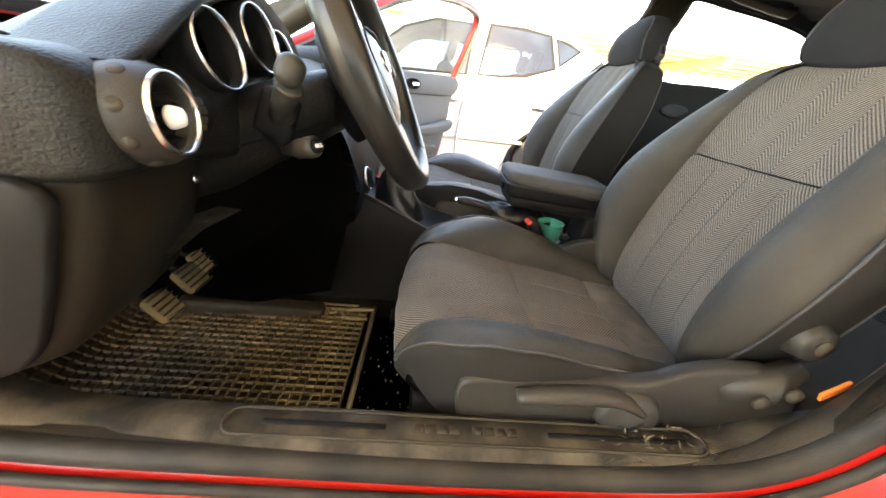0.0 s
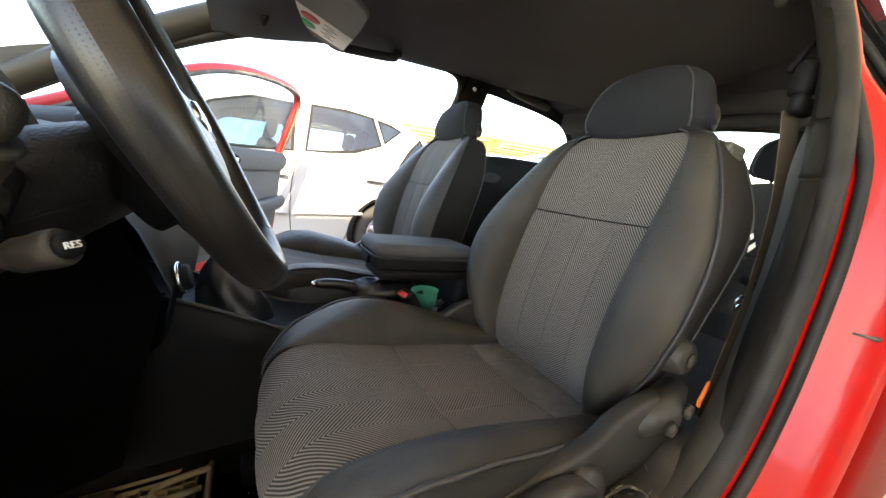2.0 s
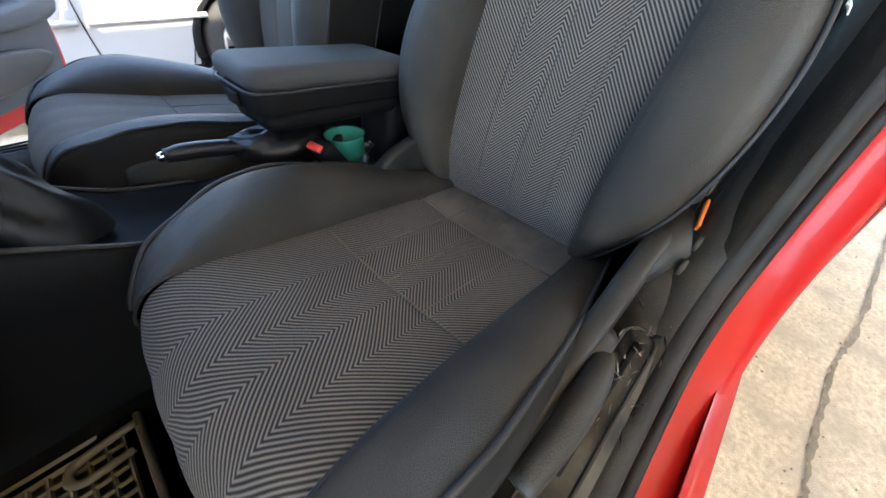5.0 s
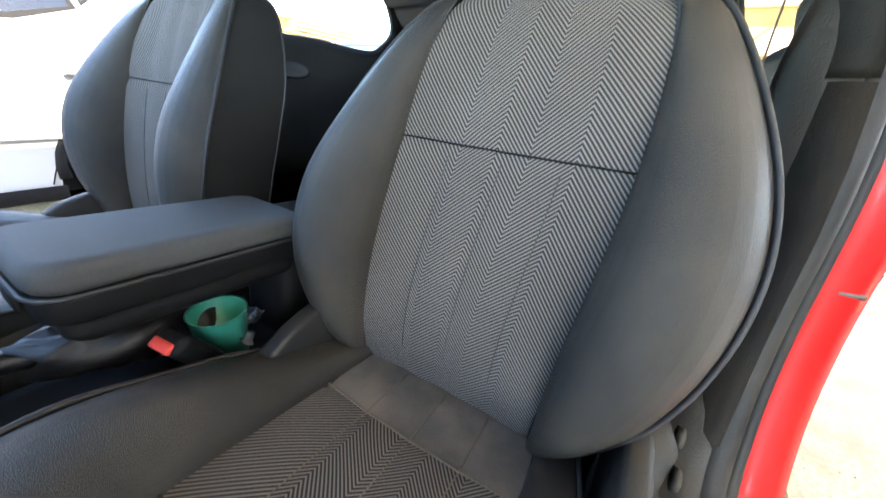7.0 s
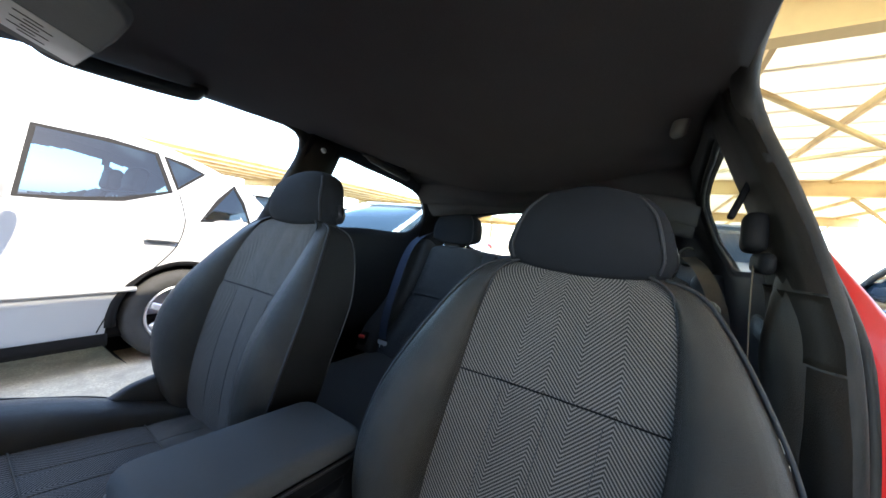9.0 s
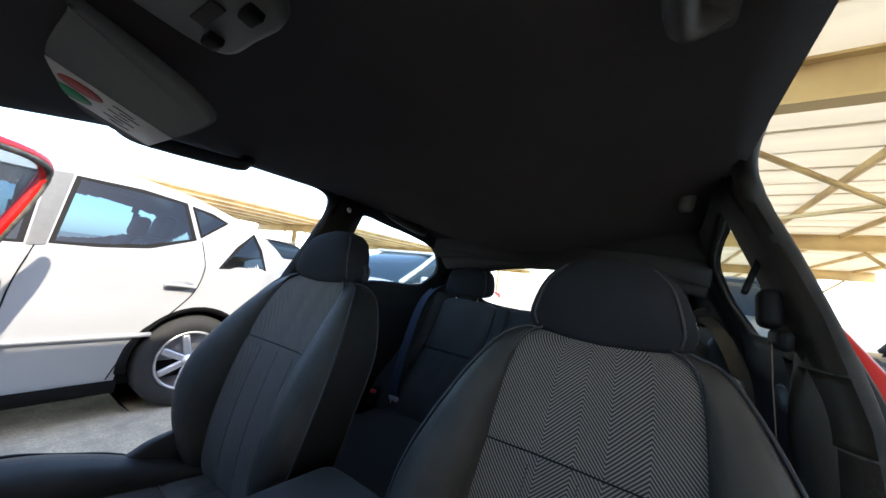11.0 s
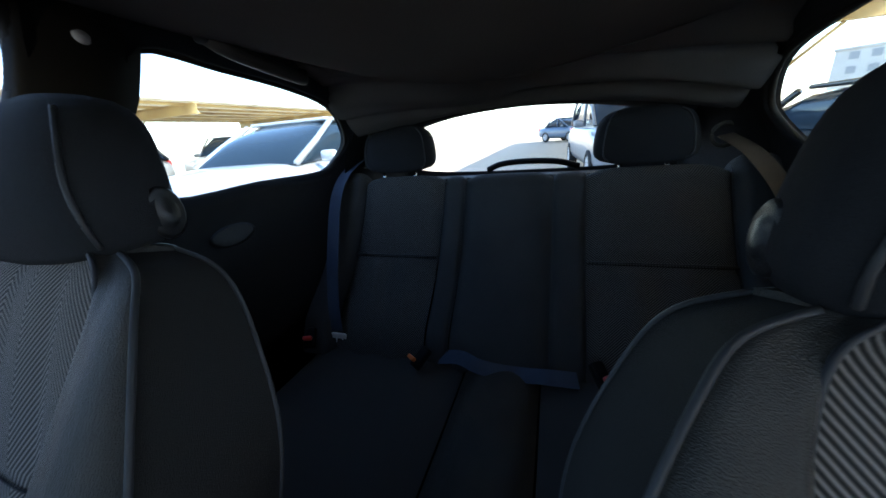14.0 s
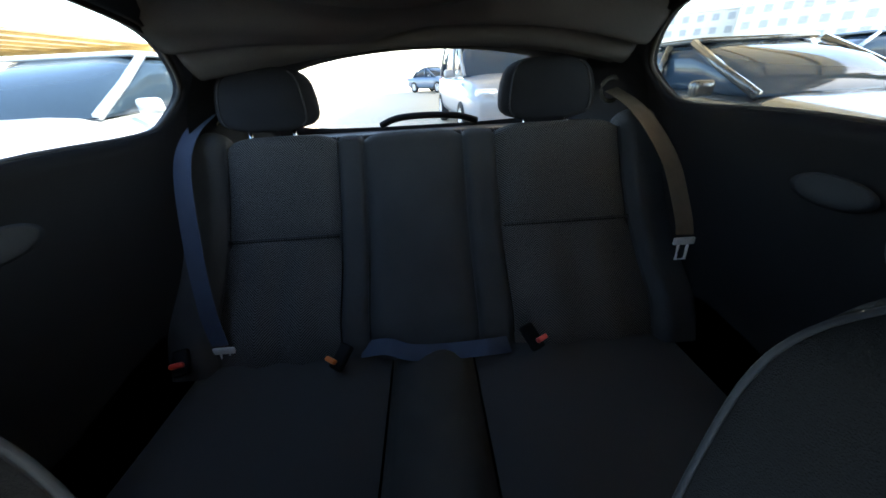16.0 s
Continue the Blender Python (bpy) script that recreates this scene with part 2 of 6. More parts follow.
def perforated(name):
    """Leather pricked with rows of small holes, laid out in the uv map's metres."""
    m = bpy.data.materials.new(name)
    m.use_nodes = True
    n, l = m.node_tree.nodes, m.node_tree.links
    b = n["Principled BSDF"]
    b.inputs["Roughness"].default_value, b.inputs["Specular IOR Level"].default_value = 0.33, 0.3
    uv = n.new("ShaderNodeUVMap")
    vo = n.new("ShaderNodeTexVoronoi")
    vo.inputs["Scale"].default_value, vo.inputs["Randomness"].default_value = 400, 0.0
    l.new(uv.outputs[0], vo.inputs["Vector"])
    mr = n.new("ShaderNodeMapRange")
    mr.inputs[1].default_value, mr.inputs[2].default_value = 0.12, 0.19
    l.new(vo.outputs["Distance"], mr.inputs[0])
    mx = n.new("ShaderNodeMix")
    mx.data_type = "RGBA"
    mx.inputs[6].default_value, mx.inputs[7].default_value = (0.002, 0.002, 0.002, 1), (0.0075, 0.0072, 0.007, 1)
    l.new(mr.outputs[0], mx.inputs[0])
    l.new(mx.outputs[2], b.inputs["Base Color"])
    bp = n.new("ShaderNodeBump")
    bp.inputs["Strength"].default_value, bp.inputs["Distance"].default_value = 0.3, 0.0006
    l.new(mr.outputs[0], bp.inputs["Height"])
    l.new(bp.outputs[0], b.inputs["Normal"])
    return m


M_PERF = perforated("perforated_leather")
M_ALLOY = mat("alloy_rim", (0.55, 0.55, 0.56), 0.35, 0.7, vary=0.08)
M_GREYPLASTIC = mat("grey_plastic", (0.16, 0.165, 0.17), 0.5, vary=0.1)
M_CARGLASS = mat("dark_car_glass", (0.02, 0.036, 0.056), 0.06, vary=0.02, spec=0.25)
M_SILVER = mat("silver_paint", (0.5, 0.52, 0.55), 0.28, 0.3, vary=0.04, coat=0.6)
M_GLASSLIGHT = mat("headlight_lens", (0.6, 0.62, 0.65), 0.1, 0.4, vary=0.2)
M_FARGLASS = mat("far_window_glass", (0.28, 0.29, 0.3), 0.3, vary=0.1)
M_FACADE = mat("pale_facade", (0.5, 0.48, 0.45), 0.8, vary=0.12, scale=0.6)


def sheet_material():
    """Thin white plastic roofing that lets daylight glow through."""
    m = bpy.data.materials.new("translucent_sheet")
    m.use_nodes = True
    n, l = m.node_tree.nodes, m.node_tree.links
    n.remove(n["Principled BSDF"])
    d, t, mx = n.new("ShaderNodeBsdfDiffuse"), n.new("ShaderNodeBsdfTranslucent"), n.new("ShaderNodeMixShader")
    no = n.new("ShaderNodeTexNoise")
    no.inputs["Scale"].default_value = 3.0
    rp = n.new("ShaderNodeMapRange")
    rp.inputs[3].default_value, rp.inputs[4].default_value = 0.62, 0.85
    l.new(no.outputs[0], rp.inputs[0])
    tint = n.new("ShaderNodeVectorMath")
    tint.operation = "SCALE"
    tint.inputs[0].default_value = (1.0, 0.93, 0.78)
    l.new(rp.outputs[0], tint.inputs["Scale"])
    l.new(tint.outputs[0], d.inputs[0])
    l.new(tint.outputs[0], t.inputs[0])
    mx.inputs[0].default_value = 0.5
    l.new(d.outputs[0], mx.inputs[1])
    l.new(t.outputs[0], mx.inputs[2])
    l.new(mx.outputs[0], n["Material Output"].inputs[0])
    return m


M_SHEET = sheet_material()

# ---- mesh helpers ----


def link(name, bm, material, parent=None, smooth=True, label=""):
    me = bpy.data.meshes.new(name)
    if smooth:
        for f in bm.faces:
            f.smooth = True
    bm.to_mesh(me)
    bm.free()
    me.materials.append(material)
    ob = new(name, me)
    if parent:
        ob.parent = parent
        ob.matrix_parent_inverse = parent.matrix_basis.inverted()
    if label:
        ob["label"] = label
    return ob


def part(name, bm, material, parent, label="", smooth=True):
    return link(name, bm, material, parent, smooth, label)


def empty(name, at=(0, 0, 0)):
    ob = new(name)
    ob.matrix_basis = Matrix.Translation(at)
    ob.empty_display_size = 0.1
    return ob


def skin(rings, closed=True, caps=False, uv=None):
    """A sheet through rings of equally many points. uv: rings of (u, v)."""
    bm = bmesh.new()
    vs = [[bm.verts.new(p) for p in r] for r in rings]
    lay = bm.loops.layers.uv.new() if uv else None
    n = len(rings[0])
    for i in range(len(rings) - 1):
        for j in range(n if closed else n - 1):
            k = (j + 1) % n
            try:
                f = bm.faces.new((vs[i][j], vs[i][k], vs[i + 1][k], vs[i + 1][j]))
            except ValueError:
                continue
            if uv:
                for lp, (a, b) in zip(f.loops, ((i, j), (i, k), (i + 1, k), (i + 1, j))):
                    lp[lay].uv = uv[a][b]
    if caps:
        bm.faces.new(list(reversed(vs[0])))
        bm.faces.new(vs[-1])
    return bm


def thick(bm, d):
    """Gives an open sheet a thickness, away from its normals for d > 0."""
    bmesh.ops.solidify(bm, geom=bm.faces[:], thickness=d)
    bmesh.ops.recalc_face_normals(bm, faces=bm.faces[:])
    return bm


def smooth_line(pts, per=6, closed=False):
    """A Catmull-Rom line through points."""
    pts = [Vector(p) for p in pts]
    n, out = len(pts), []
    for i in range(n if closed else n - 1):
        a, b, c, d = (pts[(i + k) % n] if closed else pts[min(max(i + k, 0), n - 1)] for k in (-1, 0, 1, 2))
        for s in range(per):
            t = s / per
            out.append(0.5 * (2 * b + (c - a) * t + (2 * a - 5 * b + 4 * c - d) * t * t + (3 * b - a - 3 * c + d) * t**3))
    if not closed:
        out.append(pts[-1])
    return out


def tube(pts, r, n=8, closed=False, flat=1.0, up=(0, 0, 1)):
    """A round or flattened (flat < 1) bar along points; r may be a list."""
    pts = [Vector(p) for p in pts]
    rings = []
    for i, p in enumerate(pts):
        a = pts[i - 1] if i or closed else p
        b = pts[(i + 1) % len(pts)] if i < len(pts) - 1 or closed else p
        d = (b - a).normalized()
        side = d.cross(Vector(up))
        side = side.normalized() if side.length > 1e-4 else d.orthogonal().normalized()
        top = side.cross(d)
        rr = r[i] if isinstance(r, (list, tuple)) else r
        rings.append([p + side * math.cos(k * 2 * math.pi / n) * rr + top * math.sin(k * 2 * math.pi / n) * rr * flat for k in range(n)])
    if closed:
        rings.append(rings[0])
        bm = skin(rings)
        bmesh.ops.remove_doubles(bm, verts=bm.verts[:], dist=1e-6)
        return bm
    return skin(rings, caps=True)


def rbox(size, m=None, bevel=0.01, seg=3):
    """A box with rounded edges."""
    bm = bmesh.new()
    bmesh.ops.create_cube(bm, size=1.0)
    bmesh.ops.scale(bm, vec=size, verts=bm.verts[:])
    bmesh.ops.bevel(bm, geom=bm.edges[:], offset=min(bevel, min(size) * 0.49), segments=seg, profile=0.5, affect="EDGES")
    if m is not None:
        bmesh.ops.transform(bm, matrix=m, verts=bm.verts[:])
    return bm


def lathe(profile, m=None, n=32, caps=True):
    """Turns (radius, height) pairs about z."""
    rings = [[(r * math.cos(k * 2 * math.pi / n), r * math.sin(k * 2 * math.pi / n), h) for k in range(n)] for r, h in profile]
    bm = skin(rings, caps=caps)
    bmesh.ops.recalc_face_normals(bm, faces=bm.faces[:])
    if m is not None:
        bmesh.ops.transform(bm, matrix=m, verts=bm.verts[:])
    return bm


def slab(outline, depth, m=None, bevel=0.0, seg=2):
    """A flat outline (x, y) given a depth along z, edges rounded."""
    bm = bmesh.new()
    f = bm.faces.new([bm.verts.new((x, y, 0)) for x, y in outline])
    g = bmesh.ops.extrude_face_region(bm, geom=[f])
    bmesh.ops.translate(bm, vec=(0, 0, depth), verts=[v for v in g["geom"] if isinstance(v, bmesh.types.BMVert)])
    bmesh.ops.recalc_face_normals(bm, faces=bm.faces[:])
    if bevel:
        es = [e for e in bm.edges if abs(e.verts[0].co.z - e.verts[1].co.z) < 1e-6]
        bmesh.ops.bevel(bm, geom=es, offset=bevel, segments=seg, profile=0.5, affect="EDGES")
    if m is not None:
        bmesh.ops.transform(bm, matrix=m, verts=bm.verts[:])
    return bm


def joined(*bms):
    """Several pieces of one part as one mesh."""
    out = bms[0]
    for b in bms[1:]:
        me = bpy.data.meshes.new("tmp")
        b.to_mesh(me)
        b.free()
        out.from_mesh(me)
        bpy.data.meshes.remove(me)
    return out


def ease(a, b, x):
    t = min(max((x - a) / (b - a), 0.0), 1.0)
    return t * t * (3 - 2 * t)


def words(name, text, size, m, material, parent):
    cu = bpy.data.curves.new(name, "FONT")
    cu.body, cu.size, cu.extrude, cu.align_x, cu.align_y = text, size, 0.0006, "CENTER", "CENTER"
    ob = bpy.data.objects.new(name, cu)
    me = bpy.data.meshes.new_from_object(ob)
    bpy.data.objects.remove(ob)
    bpy.data.curves.remove(cu)
    me.materials.append(material)
    me.transform(m)
    o = new(name, me)
    o.parent = parent
    o.matrix_parent_inverse = parent.matrix_basis.inverted()
    return o



# ---- ground ----
gb = bmesh.new()
bmesh.ops.create_grid(gb, x_segments=8, y_segments=8, size=400)
ground = tagged(link("ground", gb, M_GROUND, smooth=False), "weathered pale concrete ground of a car park", "ground", kind="structure")

# ---- the car's shell ----
car = tagged(empty("hatchback_car"), "red three-door hatchback with black cabin and open doors on concrete", "car")

# Door opening seen from the side: x, z, and the half width of the body there.
OPENING = [(-0.78, 0.492, 0.652), (-0.5, 0.478, 0.650), (-0.2, 0.473, 0.650), (0.08, 0.482, 0.650), (0.19, 0.520, 0.651), (0.25, 0.595, 0.652), (0.29, 0.70, 0.652),
           (0.318, 0.85, 0.650), (0.345, 0.98, 0.638), (0.388, 1.09, 0.614), (0.422, 1.19, 0.582), (0.438, 1.27, 0.550), (0.41, 1.325, 0.527), (0.30, 1.345, 0.517),
           (0.1, 1.352, 0.513), (-0.1, 1.345, 0.516), (-0.3, 1.31, 0.532), (-0.5, 1.24, 0.562), (-0.7, 1.145, 0.602), (-0.9, 1.035, 0.645), (-1.0, 0.965, 0.655),
           (-1.02, 0.85, 0.658), (-1.0, 0.70, 0.658), (-0.96, 0.60, 0.656), (-0.9, 0.53, 0.653)]
LINE = smooth_line([(x, y, z) for x, z, y in OPENING], 5, closed=True)
CENTRE = Vector((-0.3, 0.7, 0.9))


def opening_ring(off, dy, s):
    """The opening's line moved away from its middle by off and outwards by dy."""
    out, n, full = [], len(LINE), off
    for i, p in enumerate(LINE):
        d = LINE[(i + 1) % n] - LINE[i - 1]
        nrm = Vector((d.z, 0, -d.x)).normalized()
        if nrm.dot(p - CENTRE) < 0:
            nrm = -nrm
        off = full * (1 - max(0.55 * ease(0.93, 1.1, p.z) * ease(0.2, 0.35, p.x), 0.62 * ease(1.02, 1.2, p.z))) if full > 0 else full
        out.append((p.x + nrm.x * off, (p.y + dy * (1 - 0.8 * ease(0.95, 1.15, p.z))) * s, p.z + nrm.z * off))
    return out


def door_surround(s):
    seal = part("door_seal", tube(opening_ring(0.010, 0.004, s), 0.017, 10, closed=True), M_SEAL, car, "black rubber door seal, dusty")
    part("door_seal_lip", tube(opening_ring(0.028, 0.03, s), 0.008, 6, closed=True), M_SEAL, car)
    rings = [opening_ring(o, d, s) for o, d in ((0.0, 0.0), (0.014, 0.012), (0.035, 0.022), (0.042, 0.05), (0.048, 0.075), (0.062, 0.09), (0.085, 0.096))]
    part("door_jamb", skin(rings), M_RED, car, "glossy red painted door jamb")
    # inner trim round the opening, hiding the steel from inside
    part("opening_trim", skin([opening_ring(o, d, s) for o, d in ((-0.004, 0.0), (-0.002, -0.02), (0.02, -0.045), (0.06, -0.055), (0.10, -0.05))]), M_PLASTIC, car)
    # rocker
    xs = [-1.05 + 0.1 * i for i in range(18)]
    part("rocker_panel", skin([[(x, y * s, z) for y, z in ((0.722, 0.445), (0.747, 0.43), (0.76, 0.39), (0.757, 0.28), (0.735, 0.19), (0.70, 0.17))] for x in xs], closed=False), M_RED, car, "glossy red rocker panel")
    # rear quarter panel up to the window line
    rows = []
    for k in range(13):
        z = 0.20 + 0.755 * k / 12
        x0 = float(np.interp(z, [0.2, 0.42, 0.5, 0.6, 0.7, 0.85, 1.0], [0.18, 0.26, 0.33, 0.36, 0.385, 0.41, 0.45]))
        y0 = float(np.interp(z, [0.2, 0.4, 0.7, 0.9, 1.0], [0.732, 0.757, 0.762, 0.752, 0.725]))
        rows.append([(x0 - 0.02, (y0 - 0.05) * s, z), (x0 - 0.005, (y0 - 0.012) * s, z), (x0 + 0.03, y0 * s, z), (0.75, (y0 + 0.02) * s, z), (1.2, (y0 + 0.01) * s, z), (1.75, (y0 - 0.08) * s, z)])
    part("quarter_panel", thick(skin(rows, closed=False), 0.01), M_RED, car, "glossy red rear quarter panel")
    # roof rail and window post outside
    rail = smooth_line([(-1.15, 0.74 * s, 0.97), (-0.9, 0.71 * s, 1.09), (-0.5, 0.585 * s, 1.315), (-0.1, 0.53 * s, 1.42), (0.3, 0.525 * s, 1.425), (0.6, 0.525 * s, 1.415), (1.0, 0.545 * s, 1.375), (1.3, 0.56 * s, 1.29), (1.55, 0.60 * s, 1.12)], 5)
    part("roof_rail", tube(rail, 0.02, 8), M_RED, car, "glossy red roof rail")


door_surround(-1)
door_surround(1)

# roof skin
xs = [-0.38 + 0.1 * i for i in range(19)]
part("roof", thick(skin([[(x, -0.52 + 1.04 * j / 12, 1.44 - 0.055 * (abs(-0.52 + 1.04 * j / 12) / 0.52) ** 3 - 0.09 * ease(0.6, 1.5, x) - 0.1 * ease(0.1, -0.6, x)) for j in range(13)] for x in xs], closed=False), 0.012), M_RED, car)

# headliner, sagging towards the back


def liner_z(x, y):
    z = 1.378 - 0.05 * (abs(y) / 0.52) ** 3 - 0.055 * ease(0.0, -0.42, x)
    z -= 0.160 * ease(0.1, 0.85, x) * (1 - (y / 0.53) ** 2)
    return z


rows = []
for i in range(72):
    x = -0.45 + 1.33 * i / 71
    rows.append([(x, y, liner_z(x, y) + 0.0025 * math.sin(9 * y + 11 * x) * ease(0, 0.6, x)) for y in [-0.525 + 1.05 * j / 40 for j in range(41)]])
part("headliner", thick(skin(rows, closed=False), 0.006), M_LINER, car, "grey-black cloth headliner, loose and sagging")
# the loose rear cloth, hanging in folds down to the tailgate's frame
rows = []
for i in range(60):
    f = i / 59
    row = []
    for j in range(121):
        y = -0.56 + 1.12 * j / 120
        x = 0.86 + 0.46 * f
        top = liner_z(0.88, y) - 0.010 * math.sin(math.pi * min(f * 3, 1))
        low = 1.190 - 0.040 * (abs(y) / 0.45) ** 2.2
        z = top + (low - top) * ease(0.05, 1.0, f) ** 0.8 + 0.085 * math.sin(math.pi * f ** 0.6) ** 1.2 * max(1 - (y / 0.54) ** 2, 0)
        fold = -0.016 * math.exp(-((y - 0.30 + 0.12 * f) / 0.13) ** 2) - 0.010 * math.exp(-((y + 0.30 - 0.2 * f) / 0.16) ** 2)
        crease = 10.5 * f ** 1.2 + (7.5 * (y - 0.12) if y > 0.12 else -3.2 * (y - 0.12)) + 0.5 * math.sin(6 * y + 3 * f)
        fold += 0.042 * (1 - abs(math.sin(crease))) ** 1.5 + 0.006 * math.sin(2.3 * crease + 5 * y)
        row.append((x, y, z + fold * math.sin(math.pi * f) ** 0.7))
    rows.append(row)
part("loose_headliner", thick(skin(rows, closed=False), 0.004), M_LOOSE, car, "dark headliner cloth hanging in loose folds")

# quarter side walls with a window hole
WIN = [(0.63, 1.034), (0.87, 1.034), (1.11, 1.028), (1.20, 1.048), (1.252, 1.112), (1.21, 1.172), (1.10, 1.230), (0.92, 1.262), (0.72, 1.280), (0.565, 1.287), (0.555, 1.20), (0.585, 1.11)]
EDGE = [(0.42, 0.30), (0.85, 0.30), (1.30, 0.30), (1.50, 0.70), (1.50, 1.05), (1.42, 1.16), (1.22, 1.24), (0.95, 1.335), (0.72, 1.35), (0.46, 1.36), (0.44, 1.16), (0.40, 0.90)]


def wall_y(x, z):
    y = 0.665 - 0.17 * ease(0.98, 1.38, z) - 0.07 * ease(1.2, 1.6, x)
    return y


def quarter_wall(s):
    win, edge = smooth_line([(x, 0, z) for x, z in WIN], 4, closed=True), smooth_line([(x, 0, z) for x, z in EDGE], 4, closed=True)
    rings = []
    for f, dy in ((0, 0.03), (0, 0.0), (0.04, -0.004), (0.2, 0), (0.4, -0.004), (0.6, 0), (0.8, 0), (1.0, 0)):
        ring = []
        for a, b in zip(win, edge):
            p = a.lerp(b, f)
            ring.append((p.x, (wall_y(p.x, p.z) + dy) * s, p.z))
        rings.append(ring)
    bm = thick(skin(rings), 0.012 * s)
    part("quarter_trim", bm, M_QTRIM, car, "black moulded rear side trim below the fixed window")
    part("window_seal", tube([(p.x, (wall_y(p.x, p.z) + 0.012) * s, p.z) for p in win], 0.007, 6, closed=True), M_SEAL, car)
    pane = bmesh.new()
    pane.faces.new([pane.verts.new((p.x, (wall_y(p.x, p.z) + 0.028) * s, p.z)) for p in win])
    bmesh.ops.triangulate(pane, faces=pane.faces[:])
    g = part("quarter_glass", thick(pane, 0.003), M_GLASS, car, smooth=False)
    g.visible_shadow = False
    # oval ashtray lid
    part("ashtray", lathe([(0.0, 0.0), (0.07, 0.0), (0.075, 0.008), (0.06, 0.016), (0.0, 0.017)], pose(0.74, 0.655 * s, 0.925, 90 * s, 0, 0) @ Matrix.Diagonal((0.9, 0.36, 0.15, 1)), 28), M_QTRIM, car)


quarter_wall(-1)
quarter_wall(1)


def pillar_trim(s):
    """Inner B-pillar trim in three moulded pieces."""
    def piece(z0, z1, name, grow, label=""):
        rings = []
        for k in range(9):
            z = z0 + (z1 - z0) * k / 8
            xo = np.interp(z, [0.40, 0.56, 0.70, 0.85, 0.98, 1.10, 1.22, 1.31], [0.17, 0.235, 0.275, 0.302, 0.332, 0.382, 0.425, 0.435])
            yo = np.interp(z, [0.40, 0.85, 0.98, 1.10, 1.19, 1.27, 1.31], [0.648, 0.646, 0.634, 0.608, 0.577, 0.543, 0.525])
            w = np.interp(z, [0.40, 0.7, 0.95, 1.1, 1.33], [0.20, 0.17, 0.15, 0.14, 0.14]) + grow
            yi = yo - np.interp(z, [0.4, 0.95, 1.33], [0.034, 0.030, 0.022]) - grow
            prof = [(xo - 0.006, yo + 0.004), (xo, yo - 0.012), (xo + 0.012, (yo + yi) / 2 - 0.004), (xo + 0.03, yi), (xo + w * 0.6, yi - 0.004), (xo + w, yi + 0.006), (xo + w + 0.006, yi + 0.03)]
            rings.append([(x, y * s, z) for x, y in prof])
        return part(name, thick(skin(rings, closed=False), 0.006), M_PLASTIC, car, label)
    piece(0.41, 0.945, "lower_pillar_trim", 0.0, "worn black plastic pillar trim")
    piece(0.948, 1.03, "middle_pillar_trim", 0.002)
    piece(1.033, 1.325, "upper_pillar_trim", -0.002)
    for z, x in ((0.853, 0.338), (0.82, 0.336)):
        part("trim_plug", lathe([(0.0, 0.004), (0.007, 0.003), (0.008, 0)], pose(x + 0.02, 0.614 * s, z, 90 * s, 0, 0), 16), M_SOFTGREY, car)


pillar_trim(-1)
pillar_trim(1)


def sill(s):
    prof = [(0.560, 0.30), (0.565, 0.453), (0.583, 0.483), (0.612, 0.490), (0.638, 0.487), (0.653, 0.476)]
    xs = [-0.92 + 1.22 * i / 24 for i in range(25)]
    rings = [[(x, y * s, z + 0.05 * ease(-0.72, -0.95, x) + 0.06 * ease(0.12, 0.32, x)) for y, z in prof] for x in xs]
    part("sill_trim", thick(skin(rings, closed=False), 0.008 * s), M_RUBBER, car, "scuffed black plastic door sill trim")
    # raised tread plate with rounded ends
    a = [(-0.545 + 0.020 * math.cos(k * math.pi / 8 + math.pi / 2), 0.615 + 0.020 * math.sin(k * math.pi / 8 + math.pi / 2)) for k in range(9)]
    b = [(0.095 + 0.022 * math.cos(k * math.pi / 8 - math.pi / 2), 0.615 + 0.020 * math.sin(k * math.pi / 8 - math.pi / 2)) for k in range(9)]
    line = [(x, y * s, 0.4925) for x, y in a + b]
    tread = part("tread_plate", tube(line, 0.0025, 6, closed=True), M_SOFTGREY, car, "raised rounded rim of the sill's tread plate")
    for x0, x1 in ((-0.515, -0.35), (-0.12, 0.09)):
        part("tread_bar", rbox((x1 - x0, 0.008, 0.003), pose((x0 + x1) / 2, 0.615 * s, 0.4925), 0.001, 1), M_DARK, tread)
    for i in range(9):
        if i != 4:
            part("lettering_bar", rbox((0.014, 0.013, 0.002), pose(-0.305 + 0.0165 * i, 0.615 * s, 0.493), 0.0008, 1), M_SOFTGREY, tread)


sill(-1)
sill(1)

# pale scuffs on the driver's sill
M_SCUFF = mat("scuffed_plastic", (0.13, 0.118, 0.10), 0.8, vary=0.3, scale=200)
rng = random.Random(5)
for k in range(12):
    x = 0.0 + 0.12 * rng.random()
    z = 0.4945 + 0.06 * ease(0.12, 0.32, x)
    part("scuff", rbox((0.006 + 0.010 * rng.random(), 0.0022, 0.0006), pose(x, -0.592 - 0.035 * rng.random(), z, 0, -22 * ease(0.10, 0.18, x), rng.uniform(-70, 70)), 0.0002, 1), M_SCUFF, car)

